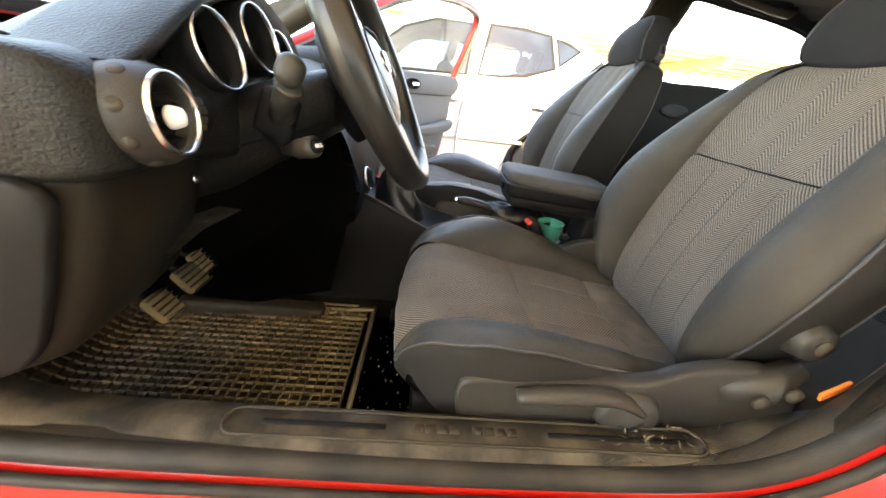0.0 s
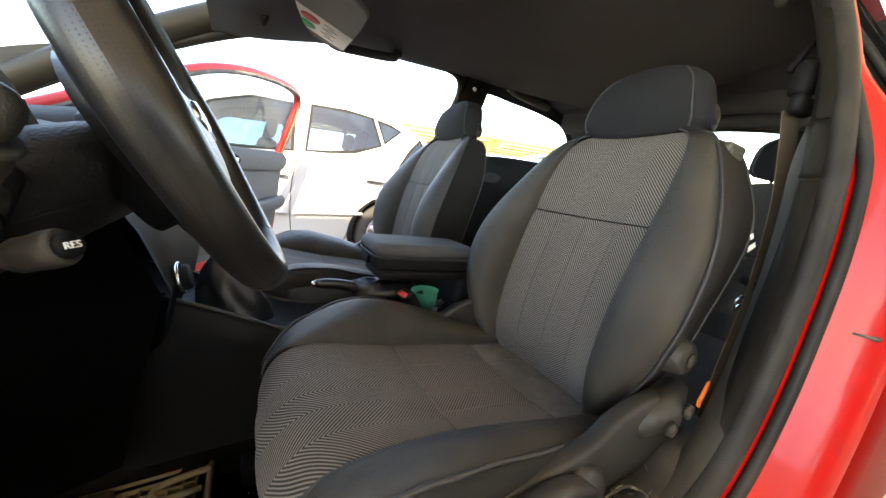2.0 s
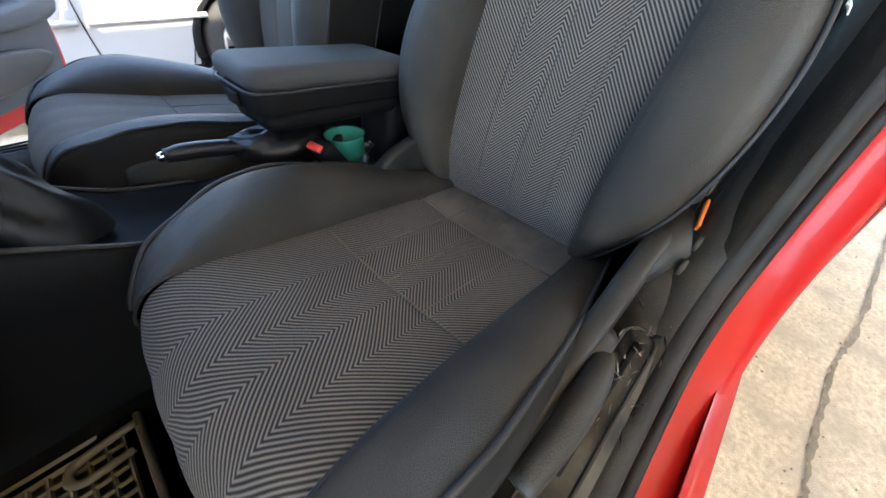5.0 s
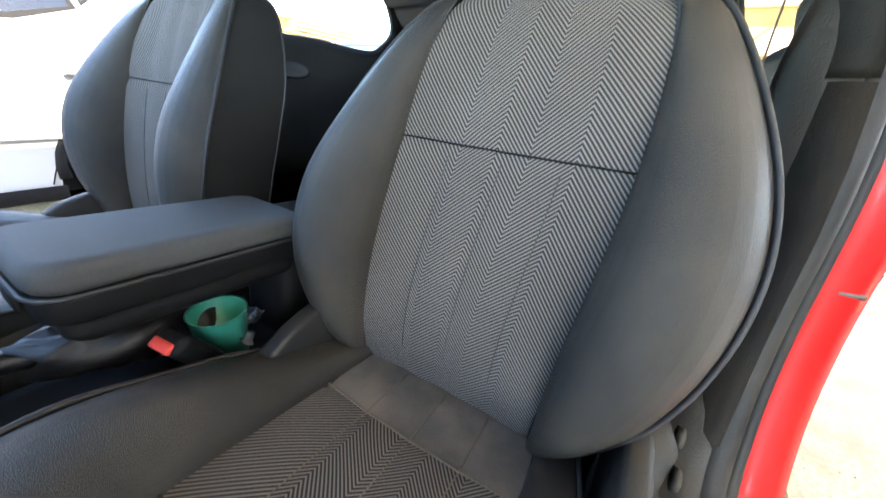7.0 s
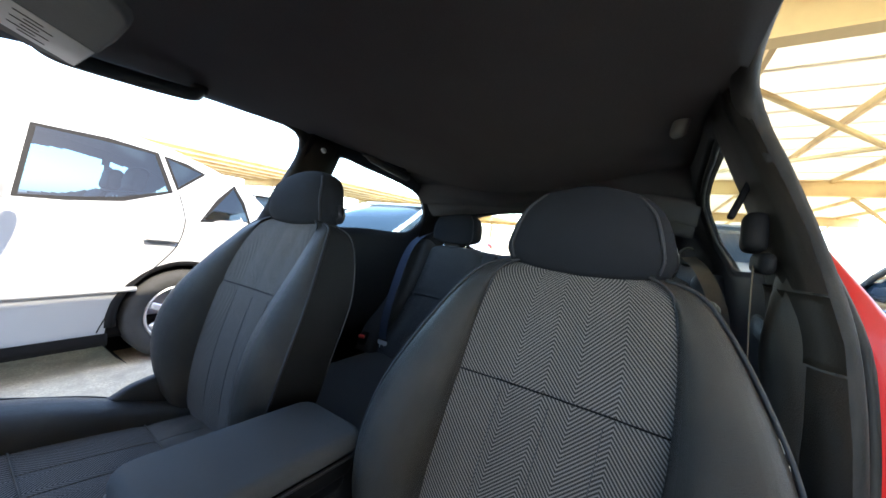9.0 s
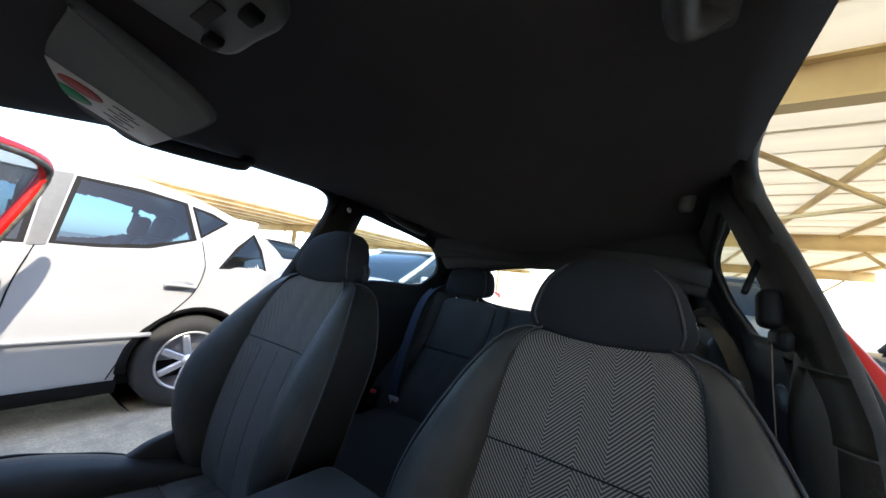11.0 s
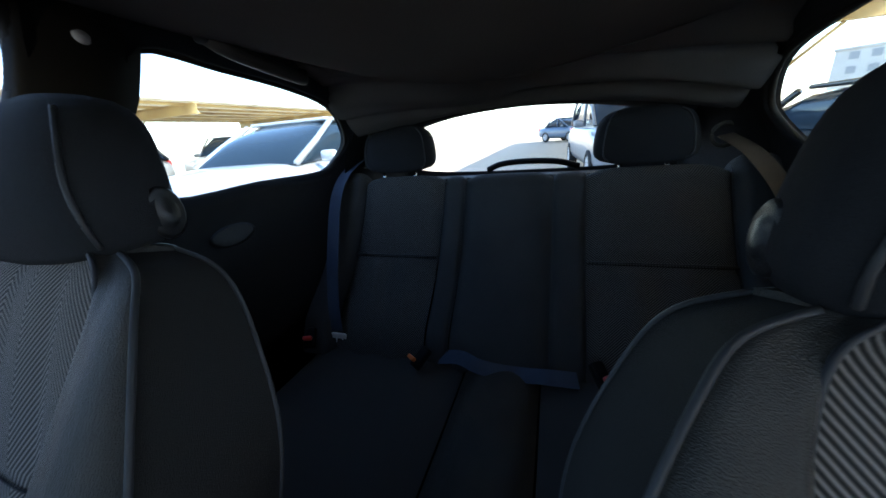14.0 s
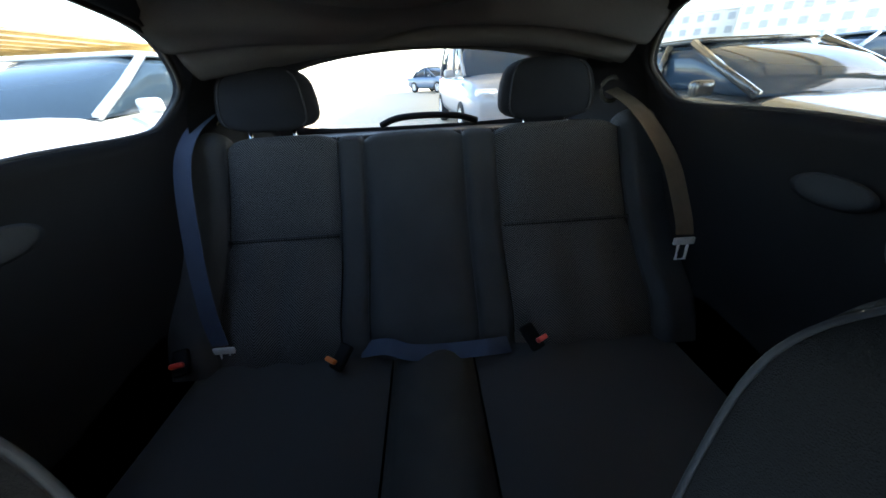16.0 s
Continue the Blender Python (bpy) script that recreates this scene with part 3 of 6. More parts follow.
# door striker on the driver's jamb
SM = pose(0.372, -0.722, 0.752, 0, 0, 12)
striker = part("striker_plate", rbox((0.008, 0.050, 0.036), SM, 0.003), M_STRIKER, car, "dull zinc door striker with bolts")
for dy, dz in ((0.006, 0.009), (-0.012, -0.008)):
    part("striker_bolt", lathe([(0.008, 0), (0.008, 0.006), (0.004, 0.008), (0, 0.008)], SM @ pose(-0.004, dy, dz, 0, -90, 0), 14), M_STRIKER, striker)
part("striker_loop", tube([SM @ Vector(v) for v in ((-0.003, 0.018, -0.006), (-0.022, 0.015, -0.006), (-0.022, -0.005, -0.006), (-0.003, -0.008, -0.006))], 0.0035, 8), M_STRIKER, striker)

# floor pan, tunnel and front bulkhead
fl = [[(x, y, 0.295 + 0.10 * ease(0.55, 0.9, x) + 0.3 * ease(-0.98, -1.3, x) + (0.17 * (1 - ease(0.06, 0.13, abs(y))) * (1 - ease(0.3, 0.5, x)) if x > -1.2 else 0)) for y in [-0.64 + 1.28 * j / 48 for j in range(49)]] for x in [-1.3 + 3.0 * i / 60 for i in range(61)]]
part("floor_pan", thick(skin(fl, closed=False), 0.01), M_CARPET, car, "dirty black carpeted car floor")
part("bulkhead", rbox((0.03, 1.36, 0.75), pose(-1.28, 0, 0.62), 0.01), M_CARPET, car)

# windscreen, pillars and scuttle
for s in (-1, 1):
    line = smooth_line([(-0.40, 0.53 * s, 1.335), (-0.6, 0.56 * s, 1.235), (-0.8, 0.60 * s, 1.125), (-1.0, 0.645 * s, 1.01), (-1.1, 0.66 * s, 0.94)], 5)
    part("a_pillar_trim", tube(line, 0.038, 10, flat=0.7, up=(0, 1, 0.3)), M_SOFTGREY, car, "grey plastic windscreen pillar trim")
part("header_trim", tube(smooth_line([(-0.40, -0.54, 1.33), (-0.45, -0.3, 1.335), (-0.47, 0, 1.338), (-0.45, 0.3, 1.335), (-0.40, 0.54, 1.33)], 6), 0.022, 10), M_LINER, car)
ws = skin([[(-0.43 - 0.02 * (1 - (y / 0.54) ** 2), y, 1.345) for y in [-0.54 + 0.09 * j for j in range(13)]], [(-1.10 - 0.12 * (1 - (y / 0.54) ** 2), y * 1.22, 0.965) for y in [-0.54 + 0.09 * j for j in range(13)]]], closed=False)
w = part("windscreen", thick(ws, 0.004), M_GLASS, car)
w.visible_shadow = False
part("bonnet", thick(skin([[(x, y, 0.955 - 0.10 * ease(-1.2, -2.0, x) - 0.12 * (abs(y) / 0.75) ** 4) for y in [-0.75 + 0.125 * j for j in range(13)]] for x in [-1.16 - 0.1 * i for i in range(9)]], closed=False), 0.01), M_RED, car, "glossy red bonnet")

# tailgate frame and glass
TG = [(1.60, -0.42, 0.965), (1.60, 0.0, 0.955), (1.60, 0.42, 0.965), (1.53, 0.50, 1.02), (1.44, 0.46, 1.085), (1.36, 0.38, 1.138), (1.325, 0.22, 1.172), (1.31, 0.0, 1.185), (1.325, -0.22, 1.172), (1.36, -0.38, 1.138), (1.44, -0.46, 1.085), (1.53, -0.50, 1.02)]
TGE = [(1.68, -0.55, 0.60), (1.68, 0.0, 0.60), (1.68, 0.55, 0.60), (1.62, 0.62, 0.95), (1.50, 0.60, 1.12), (1.32, 0.56, 1.22), (1.27, 0.28, 1.27), (1.24, 0.0, 1.285), (1.27, -0.28, 1.27), (1.32, -0.56, 1.22), (1.50, -0.60, 1.12), (1.62, -0.62, 0.95)]
a, b = smooth_line(TG, 4, closed=True), smooth_line(TGE, 4, closed=True)
part("tailgate", thick(skin([a, [p.lerp(q, 0.12) for p, q in zip(a, b)], [p.lerp(q, 0.5) for p, q in zip(a, b)], b]), 0.02), M_QTRIM, car, "black-trimmed tailgate frame")
pane = bmesh.new()
pane.faces.new([pane.verts.new(p + Vector((0.012, 0, 0.012))) for p in a])
bmesh.ops.triangulate(pane, faces=pane.faces[:])
g = part("rear_window", pane, M_GLASS, car, smooth=False)
g.visible_shadow = False
part("wiper_motor_cover", tube(smooth_line([(1.585, 0.16, 0.962), (1.57, 0.10, 0.985), (1.565, 0.0, 0.992), (1.57, -0.12, 0.985), (1.585, -0.2, 0.962)], 5), 0.012, 8), M_DARK, car)
part("boot_floor", rbox((0.55, 1.1, 0.02), pose(1.42, 0, 0.58), 0.005), M_CARPET, car)
part("parcel_ledge", rbox((0.10, 0.95, 0.025), pose(1.56, 0, 0.93), 0.008), M_SOFTGREY, car)
for s in (-1, 1):
    part("rear_pillar_trim", thick(skin([[(x, (np.interp(x, [1.16, 1.6], [0.645, 0.52]) - 0.10 * ease(1.0, 1.25, z)) * s, z) for x in [1.22 + 0.05 * i for i in range(8)]] for z in [0.6 + 0.05 * k for k in range(12)]], closed=False), 0.012), M_QTRIM, car)

# ---- front seats ----
# Backrest: a closed section at each height, in the seat's own frame (x back, y right, z up), split into parts by columns.
BACK = [  # height along the back, x of the insert, insert half width, full half width, bolster rise, depth
    (0.0, 0.190, 0.140, 0.168, 0.030, 0.12), (0.057, 0.192, 0.142, 0.206, 0.062, 0.125), (0.128, 0.200, 0.142, 0.240, 0.086, 0.118),
    (0.204, 0.213, 0.142, 0.254, 0.098, 0.112), (0.280, 0.230, 0.141, 0.252, 0.094, 0.108), (0.352, 0.250, 0.139, 0.236, 0.074, 0.102),
    (0.435, 0.280, 0.136, 0.204, 0.045, 0.092), (0.500, 0.306, 0.130, 0.172, 0.020, 0.084), (0.532, 0.322, 0.118, 0.148, 0.006, 0.066), (0.549, 0.334, 0.095, 0.112, 0.002, 0.045)]
BZ = [0.500, 0.555, 0.625, 0.700, 0.775, 0.845, 0.925, 0.985, 1.012, 1.024]
SEAM_H = 0.352


def lerp_rows(tab, n):
    tab = np.array(tab, float)
    t = np.linspace(0, len(tab) - 1, n)
    out = []
    for v in t:
        i = int(min(v, len(tab) - 2))
        a, b, c, d = (tab[min(max(i + k, 0), len(tab) - 1)] for k in (-1, 0, 1, 2))
        u = v - i
        out.append(0.5 * (2 * b + (c - a) * u + (2 * a - 5 * b + 4 * c - d) * u * u + (3 * b - a - 3 * c + d) * u**3))
    return out


def front_seat(name, label):
    root = tagged(empty(name), label, "seat", group="front seats")
    rows = lerp_rows([(h, x, wi, wf, r, d, z) for (h, x, wi, wf, r, d), z in zip(BACK, BZ)], 46)
    ins, uvs, left, right, shell = [], [], [], [], []
    for k, (h, x, wi, wf, r, d, z) in enumerate(rows):
        f = k / 45
        lean = math.atan2(0.132, 0.512)
        yo = 0.026 * (1 - ease(0.06, 0.40, h))
        nx, nz = -math.cos(lean), math.sin(lean)
        row, uv = [], []
        for j in range(33):
            u = -1 + j / 16
            ch = 0.0025 * (abs(math.sin(u * math.pi * 2)) - 0.6) + 0.012 * (u * u) * min(1, r / 0.05)
            seam = -0.004 * math.exp(-((h - SEAM_H) / 0.004) ** 2)
            bulge = 0.010 * math.sin(math.pi * f)
            o = ch + seam + bulge
            row.append((x + nx * o, u * wi + yo, z + nz * o))
            uv.append((u * 0.146, h))
        ins.append(row)
        uvs.append(uv)
        for s, store in ((-1, left), (1, right)):
            col = []
            for j in range(17):
                a = j / 16
                th = radians(150) * min(a / 0.7, 1)
                e = ease(0.66, 1.0, a)
                y = wi + (wf - wi) * (1 - math.cos(th)) / (1 - math.cos(radians(150))) + (0.014 * ease(0.3, 0.45, h) - 0.03 * (1 - ease(0.22, 0.42, h))) * e
                up = r * math.sin(th) ** 0.85 * (1 - e) - d * 0.75 * e + 0.012 * (1 - min(a * 3, 1))
                col.append((x + nx * up, y * s + yo, z + nz * up))
            store.append(col if s > 0 else col[::-1])
        back = []
        for j in range(13):
            u = -1 + j / 6
            o = -d - 0.02 * (1 - u * u)
            e = abs(u) ** 6
            o = o * (1 - e) + (-d * 0.75) * e
            back.append((x + nx * o, u * (wf + 0.014 * ease(0.3, 0.45, h) - 0.03 * (1 - ease(0.22, 0.42, h))) + yo, z + nz * o))
        shell.append(back)
    top = rows[-1]
    backrest = part("backrest", skin(ins, closed=False, uv=uvs), M_CLOTH, root, "grey and black herringbone cloth backrest insert with a cross seam")
    for store, s in ((left, -1), (right, 1)):
        bol = part("side_bolster", skin([c[5:] if s < 0 else c[:12] for c in store], closed=False), M_TWILL, backrest, "plain charcoal cloth bolster")
        part("bolster_flank", skin([c[:6] if s < 0 else c[11:] for c in store], closed=False), M_FLANK_SHADE, backrest, "charcoal cloth flank behind the piping, shade put into its colour")
    part("back_shell", skin(shell, closed=False), M_BACKCLOTH, backrest, "black cloth back cover")
    # closing the shoulder and the foot
    for idx, nm in ((-1, "shoulder"), (0, "lower_edge")):
        fr = left[idx][:-1] + ins[idx] + right[idx][1:]
        bk = shell[idx]
        ys = [p[1] for p in bk]
        xs2, zs2 = [p[0] for p in bk], [p[2] for p in bk]
        bkl = [(float(np.interp(p[1], ys, xs2)), p[1], float(np.interp(p[1], ys, zs2))) for p in fr]
        lift = 0.010 if idx == -1 else -0.01
        midl = [((a[0] + b[0]) / 2, a[1], (a[2] + b[2]) / 2 + lift * (1 - min((a[1] / top[3]) ** 4, 1) * 0.6)) for a, b in zip(fr, bkl)]
        part(nm, skin([fr, [tuple((Vector(a) * 0.6 + Vector(b) * 0.4) + Vector((0, 0, lift * 0.35))) for a, b in zip(fr, midl)], midl, bkl], closed=False), M_TWILL, backrest)
    for store, s in ((left, -1), (right, 1)):
        edge = [c[-1] if s < 0 else c[0] for c in store]
        part("insert_seam", tube(edge[1:], 0.0022, 6), M_PIPE, backrest)
        rim = [c[5] if s < 0 else c[-6] for c in store]
        part("bolster_piping", tube([Vector(p) + Vector((-0.001, 0.003 * s, 0.001)) for p in rim], 0.0027, 6), M_PIPE, backrest, "dark piping")
    seam_row = min(range(46), key=lambda q: abs(rows[q][0] - SEAM_H))
    part("cross_seam", tube([Vector(p) + Vector((-0.0022, 0, 0.0015)) for p in ins[seam_row]], 0.0012, 6), M_DARK, backrest)
    for j in (8, 16, 24):
        part("flute_seam", tube([Vector(ins[k][j]) + Vector((-0.0004, 0, 0.0002)) for k in range(4, seam_row)], 0.0006, 5), M_PIPE, backrest)
    rim = [c[0] for c in left] + [p for p in shell[-1][1:-1]] + [c[-1] for c in reversed(right)]
    part("back_piping", tube([Vector(p) + Vector((0.002, 0, 0.001)) for p in rim], 0.0022, 6), M_PIPE, backrest)
    # head restraint
    hr = []
    for k in range(19):
        f = k / 18
        z = 1.014 + 0.146 * f
        wid = 0.128 * (1 - 0.10 * ease(0.2, 0.7, f)) * (1 if f < 0.4 else math.sqrt(max(1 - ((f - 0.4) / 0.612) ** 2.8, 0.0))) * (0.95 + 0.05 * ease(0, 0.15, f))
        dep = 0.052 * (math.sqrt(max(1 - ((f - 0.45) / 0.56) ** 2, 0)) * 0.75 + 0.25)
        cx = 0.356 + 0.030 * f - 0.01 * math.sin(f * math.pi)
        ring = []
        for j in range(36):
            a = j * 2 * math.pi / 36
            c, s_ = math.cos(a), math.sin(a)
            ring.append((cx + dep * math.copysign(abs(c) ** 0.75, c), wid * math.copysign(abs(s_) ** 0.6, s_), z + 0.012 * (1 - ease(0, 0.4, f)) * abs(s_)))
        hr.append(ring)
    head = part("head_restraint", skin(hr, caps=True), M_HEAD, root, "rounded charcoal cloth head restraint with piped edges")
    for s in (-1, 1):
        seam = smooth_line([Vector(r[13 if s > 0 else 23]) + Vector((-0.001, 0.001 * s, 0)) for r in hr[1:-1:3]], 5)
        part("head_piping", tube(seam, 0.0024, 6), M_PIPE, head)
        part("post", tube([(0.356, 0.055 * s, 0.97), (0.358, 0.055 * s, 1.03)], 0.006, 10), M_CHROME, head)
    for s in (-1, 1):
        part("pivot_cap", lathe([(0.0, 0.010), (0.012, 0.009), (0.016, 0.005), (0.020, 0.006), (0.024, 0.003), (0.025, -0.006)], pose(0.372, 0.121 * s, 1.050, -88 * s, 0, 0) @ Matrix.Diagonal((0.7, 1.0, 0.9, 1)), 30), M_LEATHER, head, "black domed pivot cap")
    # cushion
    CUSH = [  # along from the back, x, insert z, insert half width, full half width, bolster rise
        (0.00, 0.222, 0.488, 0.140, 0.190, 0.012), (0.08, 0.093, 0.500, 0.143, 0.212, 0.038), (0.18, -0.005, 0.514, 0.143, 0.230, 0.056), (0.28, -0.105, 0.530, 0.143, 0.240, 0.066),
        (0.36, -0.180, 0.551, 0.142, 0.239, 0.058), (0.42, -0.242, 0.569, 0.141, 0.227, 0.036), (0.475, -0.298, 0.576, 0.147, 0.208, 0.014), (0.515, -0.332, 0.556, 0.157, 0.186, 0.004), (0.575, -0.350, 0.515, 0.163, 0.176, 0.001), (0.65, -0.318, 0.468, 0.158, 0.168, 0.0)]
    rows = lerp_rows(CUSH, 55)
    ins, uvs, left, right = [], [], [], []
    for k, (h, x, z, wi, wf, r) in enumerate(rows):
        row, uv = [], []
        front = ease(0.44, 0.56, h)
        yo = 0.014 * (1 - ease(0.25, 0.5, h))
        for j in range(33):
            u = -1 + j / 16
            o = 0.010 * u * u * (1 - front) + 0.008 * math.sin(math.pi * min(h / 0.5, 1)) - 0.004 * math.exp(-((h - 0.285) / 0.005) ** 2) - 0.006 * math.exp(-((h - 0.075) / 0.006) ** 2)
            o += 0.002 * (abs(math.sin(u * math.pi * 2)) - 0.6)
            row.append((x - front * (o + 0.012 * (1 - u * u)), u * wi + yo, z + o * (1 - front)))
            uv.append((u * 0.146, h))
        ins.append(row)
        uvs.append(uv)
        for s, store in ((-1, left), (1, right)):
            col = []
            for j in range(19):
                a = j / 18
                th = radians(140) * min(a / 0.72, 1)
                e = ease(0.68, 1.0, a)
                y = wi + (wf + (0.014 if s > 0 else 0) - wi) * (1 - math.cos(th)) / (1 - math.cos(radians(140)))
                up = 0.010 * (1 - min(a * 3, 1)) + r * (1.4 if s > 0 else 1.0) * math.sin(th) ** 0.85 * (1 - 0.7 * e) - 0.115 * e * (1 - 0.75 * front)
                col.append((x + 0.02 * ease(0.7, 1, a) * front, y * s + yo, z + up))
            store.append(col if s > 0 else col[::-1])
    cut = min(range(55), key=lambda i: abs(rows[i][0] - 0.075))
    cush = part("cushion", skin(ins[cut:], closed=False, uv=uvs[cut:]), M_CLOTH, root, "grey and black herringbone cloth seat cushion, ribs running to the front")
    part("tuck_strip", skin(ins[:cut + 1], closed=False), M_TUCK, cush, "plain grey cloth strip where the cushion meets the back")
    for store, s in ((left, -1), (right, 1)):
        part("cushion_bolster", skin([c[7:] if s < 0 else c[:12] for c in store], closed=False), M_TWILL, cush, "plain charcoal cloth bolster")
        part("cushion_flank", skin([c[:8] if s < 0 else c[11:] for c in store], closed=False), M_FLANK_SHADE, cush, "charcoal cloth flank below the piping, shade put into its colour")
    for store, s in ((left, -1), (right, 1)):
        part("insert_seam", tube([c[-1] if s < 0 else c[0] for c in store], 0.002, 6), M_PIPE, cush)
        part("bolster_piping", tube([Vector(c[7] if s < 0 else c[-8]) + Vector((0, 0.003 * s, 0.001 + 0.0025 * math.sin(0.55 * k) * math.sin(0.21 * k + 1))) for k, c in enumerate(store[:47])], 0.0032, 6), M_PIPE, cush)
    for hh in (0.285, 0.075):
        q = min(range(55), key=lambda i: abs(rows[i][0] - hh))
        part("cross_seam", tube([Vector(p) + Vector((0, 0, 0.003)) for p in ins[q]], 0.0016, 6), M_SEAM, cush, "dusty cross seam")
    q1 = min(range(55), key=lambda i: abs(rows[i][0] - 0.285))
    for j in (8, 16, 24):
        part("flute_seam", tube([Vector(ins[k][j]) + Vector((0, 0, 0.0005)) for k in range(2, q1 + 1)], 0.0009, 5), M_SEAM, cush)
    base = part("base_frame", joined(rbox((0.46, 0.39, 0.13), pose(-0.09, 0, 0.395), 0.025), rbox((0.38, 0.34, 0.05), pose(-0.09, 0, 0.34), 0.015)), M_DARK, root, "black seat base")
    for s in (-1, 1):
        part("seat_rail", joined(rbox((0.50, 0.03, 0.03), pose(-0.12, 0.19 * s, 0.315), 0.004), rbox((0.06, 0.05, 0.04), pose(-0.36, 0.19 * s, 0.315), 0.006)), M_DARK, root)
        out = [(-0.285, 0.12), (-0.25, 0.142), (-0.10, 0.146), (0.0, 0.155), (0.05, 0.178), (0.11, 0.19), (0.18, 0.185), (0.235, 0.14), (0.235, 0.085), (0.17, 0.015), (0.03, -0.035), (-0.18, -0.05), (-0.24, -0.04), (-0.275, 0.05)]
        sm = [(p.x, p.y) for p in smooth_line([(x, z, 0) for x, z in out], 4, closed=True)]
        part("side_trim", slab(sm, 0.028, pose(0.03, -0.204, 0.415, 90, 0, 0) if s < 0 else pose(0.03, 0.230, 0.415, 90, 0, 0), 0.007), M_TRIM, root, "black plastic seat side trim")
    return root


def seat_controls(root, s):
    """Lever, dials and tag on the door side."""
    y = 0.234 * s
    lev = smooth_line([(-0.172, y + 0.012 * s, 0.545), (-0.10, y + 0.015 * s, 0.557), (-0.03, y + 0.012 * s, 0.552), (0.025, y + 0.006 * s, 0.518)], 5)
    n = len(lev)
    part("height_lever", tube(lev, [0.009 + 0.007 * math.sin(math.pi * (0.15 + 0.85 * i / (n - 1))) for i in range(n)], 10, flat=0.8), M_TRIM, root, "black plastic height lever")
    part("lever_hub", lathe([(0.05, 0), (0.05, 0.02), (0.042, 0.03), (0.0, 0.032)], pose(0.008, 0.216 * s, 0.503, 90 * (1 if s < 0 else -1), 0, 0), 28), M_TRIM, root)
    k = part("recline_dial", joined(lathe([(0.0, 0.0), (0.032, 0.0), (0.034, 0.012), (0.027, 0.04), (0.022, 0.044), (0.0, 0.044)], pose(0.232, 0.190 * s, 0.658, 90 * (1 if s < 0 else -1), 0, 0), 26)), M_TRIM, root, "round recline dial")
    part("dial_cap", lathe([(0.0, 0.0), (0.013, 0.0), (0.012, 0.004), (0.0, 0.005)], pose(0.232, (0.190 + 0.0445) * s, 0.658, 90 * (1 if s < 0 else -1), 0, 0), 18), M_SOFTGREY, k)
    p = part("adjuster_handle", tube([(0.135, 0.220 * s, 0.561), (0.188, 0.233 * s, 0.582), (0.240, 0.220 * s, 0.604)], [0.018, 0.026, 0.018], 12), M_TRIM, root, "black lobed adjuster handle")
    for x, z in ((0.168, 0.574), (0.208, 0.591)):
        part("handle_cap", lathe([(0.0, 0.0), (0.012, 0.0), (0.011, 0.006), (0.0, 0.007)], pose(x, 0.255 * s, z, 90 * (1 if s < 0 else -1), 0, 0), 18), M_SOFTGREY, p)


driver = front_seat("front_car_seat", "charcoal front seat, herringbone cloth insert, worn, facing the steering wheel")
passenger = copy_thing(driver, pose(-0.03, 0.352, 0.026))
tagged(passenger, "charcoal front seat, herringbone cloth insert, beside the armrest")
seat_controls(driver, -1)
driver.matrix_basis = pose(0, -0.350, 0)

# ---- rear seat ----
RB = [(0.98, 0.47), (1.02, 0.56), (1.12, 0.65), (1.195, 0.733), (1.265, 0.84), (1.315, 0.93), (1.335, 0.967), (1.365, 0.97), (1.40, 0.93), (1.37, 0.75), (1.28, 0.55)]
rb_line = smooth_line([(x, 0, z) for x, z in RB], 5)
rb_len = [0.0]
for p, q in zip(rb_line, rb_line[1:]):
    rb_len.append(rb_len[-1] + (q - p).length)


def rear_panel(name, y0, y1, material, root, crown=0.012, seam=True, label=""):
    rings, uvs = [], []
    n = len(rb_line)
    for j in range(17):
        u = -1 + j / 8
        y = (y0 + y1) / 2 + (y1 - y0) / 2 * u
        edge = (1 - abs(u) ** 5)
        ring, uv = [], []
        for k, p in enumerate(rb_line):
            a, b = rb_line[max(k - 1, 0)], rb_line[min(k + 1, n - 1)]
            d = (b - a).normalized()
            nrm = Vector((-d.z, 0, d.x))
            o = crown * edge - 0.005 * (1 - edge)
            if seam:
                o -= 0.007 * math.exp(-((rb_len[k] - 0.346) / 0.008) ** 2) + 0.006 * math.cos(u * 9) * (rb_len[k] < 0.338)
            q = p + nrm * o
            ring.append((q.x, y, q.z - 0.004 * abs(u) ** 8))
            uv.append((y, rb_len[k]))
        rings.append(ring)
        uvs.append(uv)
    bm = skin(rings, closed=False, uv=uvs)
    return part(name, bm, material, root, label)


rear = tagged(empty("rear_bench", (1.0, 0, 0.4)), "dark cloth rear bench seat, split backrest, unfolded", "seat")
rear_panel("backrest_panel", 0.253, 0.563, M_CLOTHD, rear, 0.014, True, "dark herringbone cloth panel with a cross seam")
rear_panel("backrest_panel", -0.567, -0.202, M_CLOTHD, rear, 0.014, True, "dark herringbone cloth panel with a cross seam")
rear_panel("backrest_strip", 0.178, 0.251, M_BENCH, rear, 0.006, False)
rear_panel("backrest_strip", -0.105, 0.176, M_BENCH, rear, 0.010, False, "plain charcoal cloth centre panel")
rear_panel("backrest_strip", -0.200, -0.107, M_BENCH, rear, 0.006, False)
rear_panel("backrest_bolster", 0.565, 0.69, M_BENCH, rear, 0.035, False, "plain charcoal cloth side bolster")
rear_panel("backrest_bolster", -0.69, -0.569, M_BENCH, rear, 0.035, False, "plain charcoal cloth side bolster")
for y in (0.564, 0.252, 0.177, -0.106, -0.201, -0.568):
    part("panel_seam", tube([(p.x - 0.002, y, p.z + 0.004) for p in rb_line[:34]], 0.0014, 6), M_PIPE, rear)
k_seam = min(range(len(rb_line)), key=lambda k: abs(rb_len[k] - 0.346))
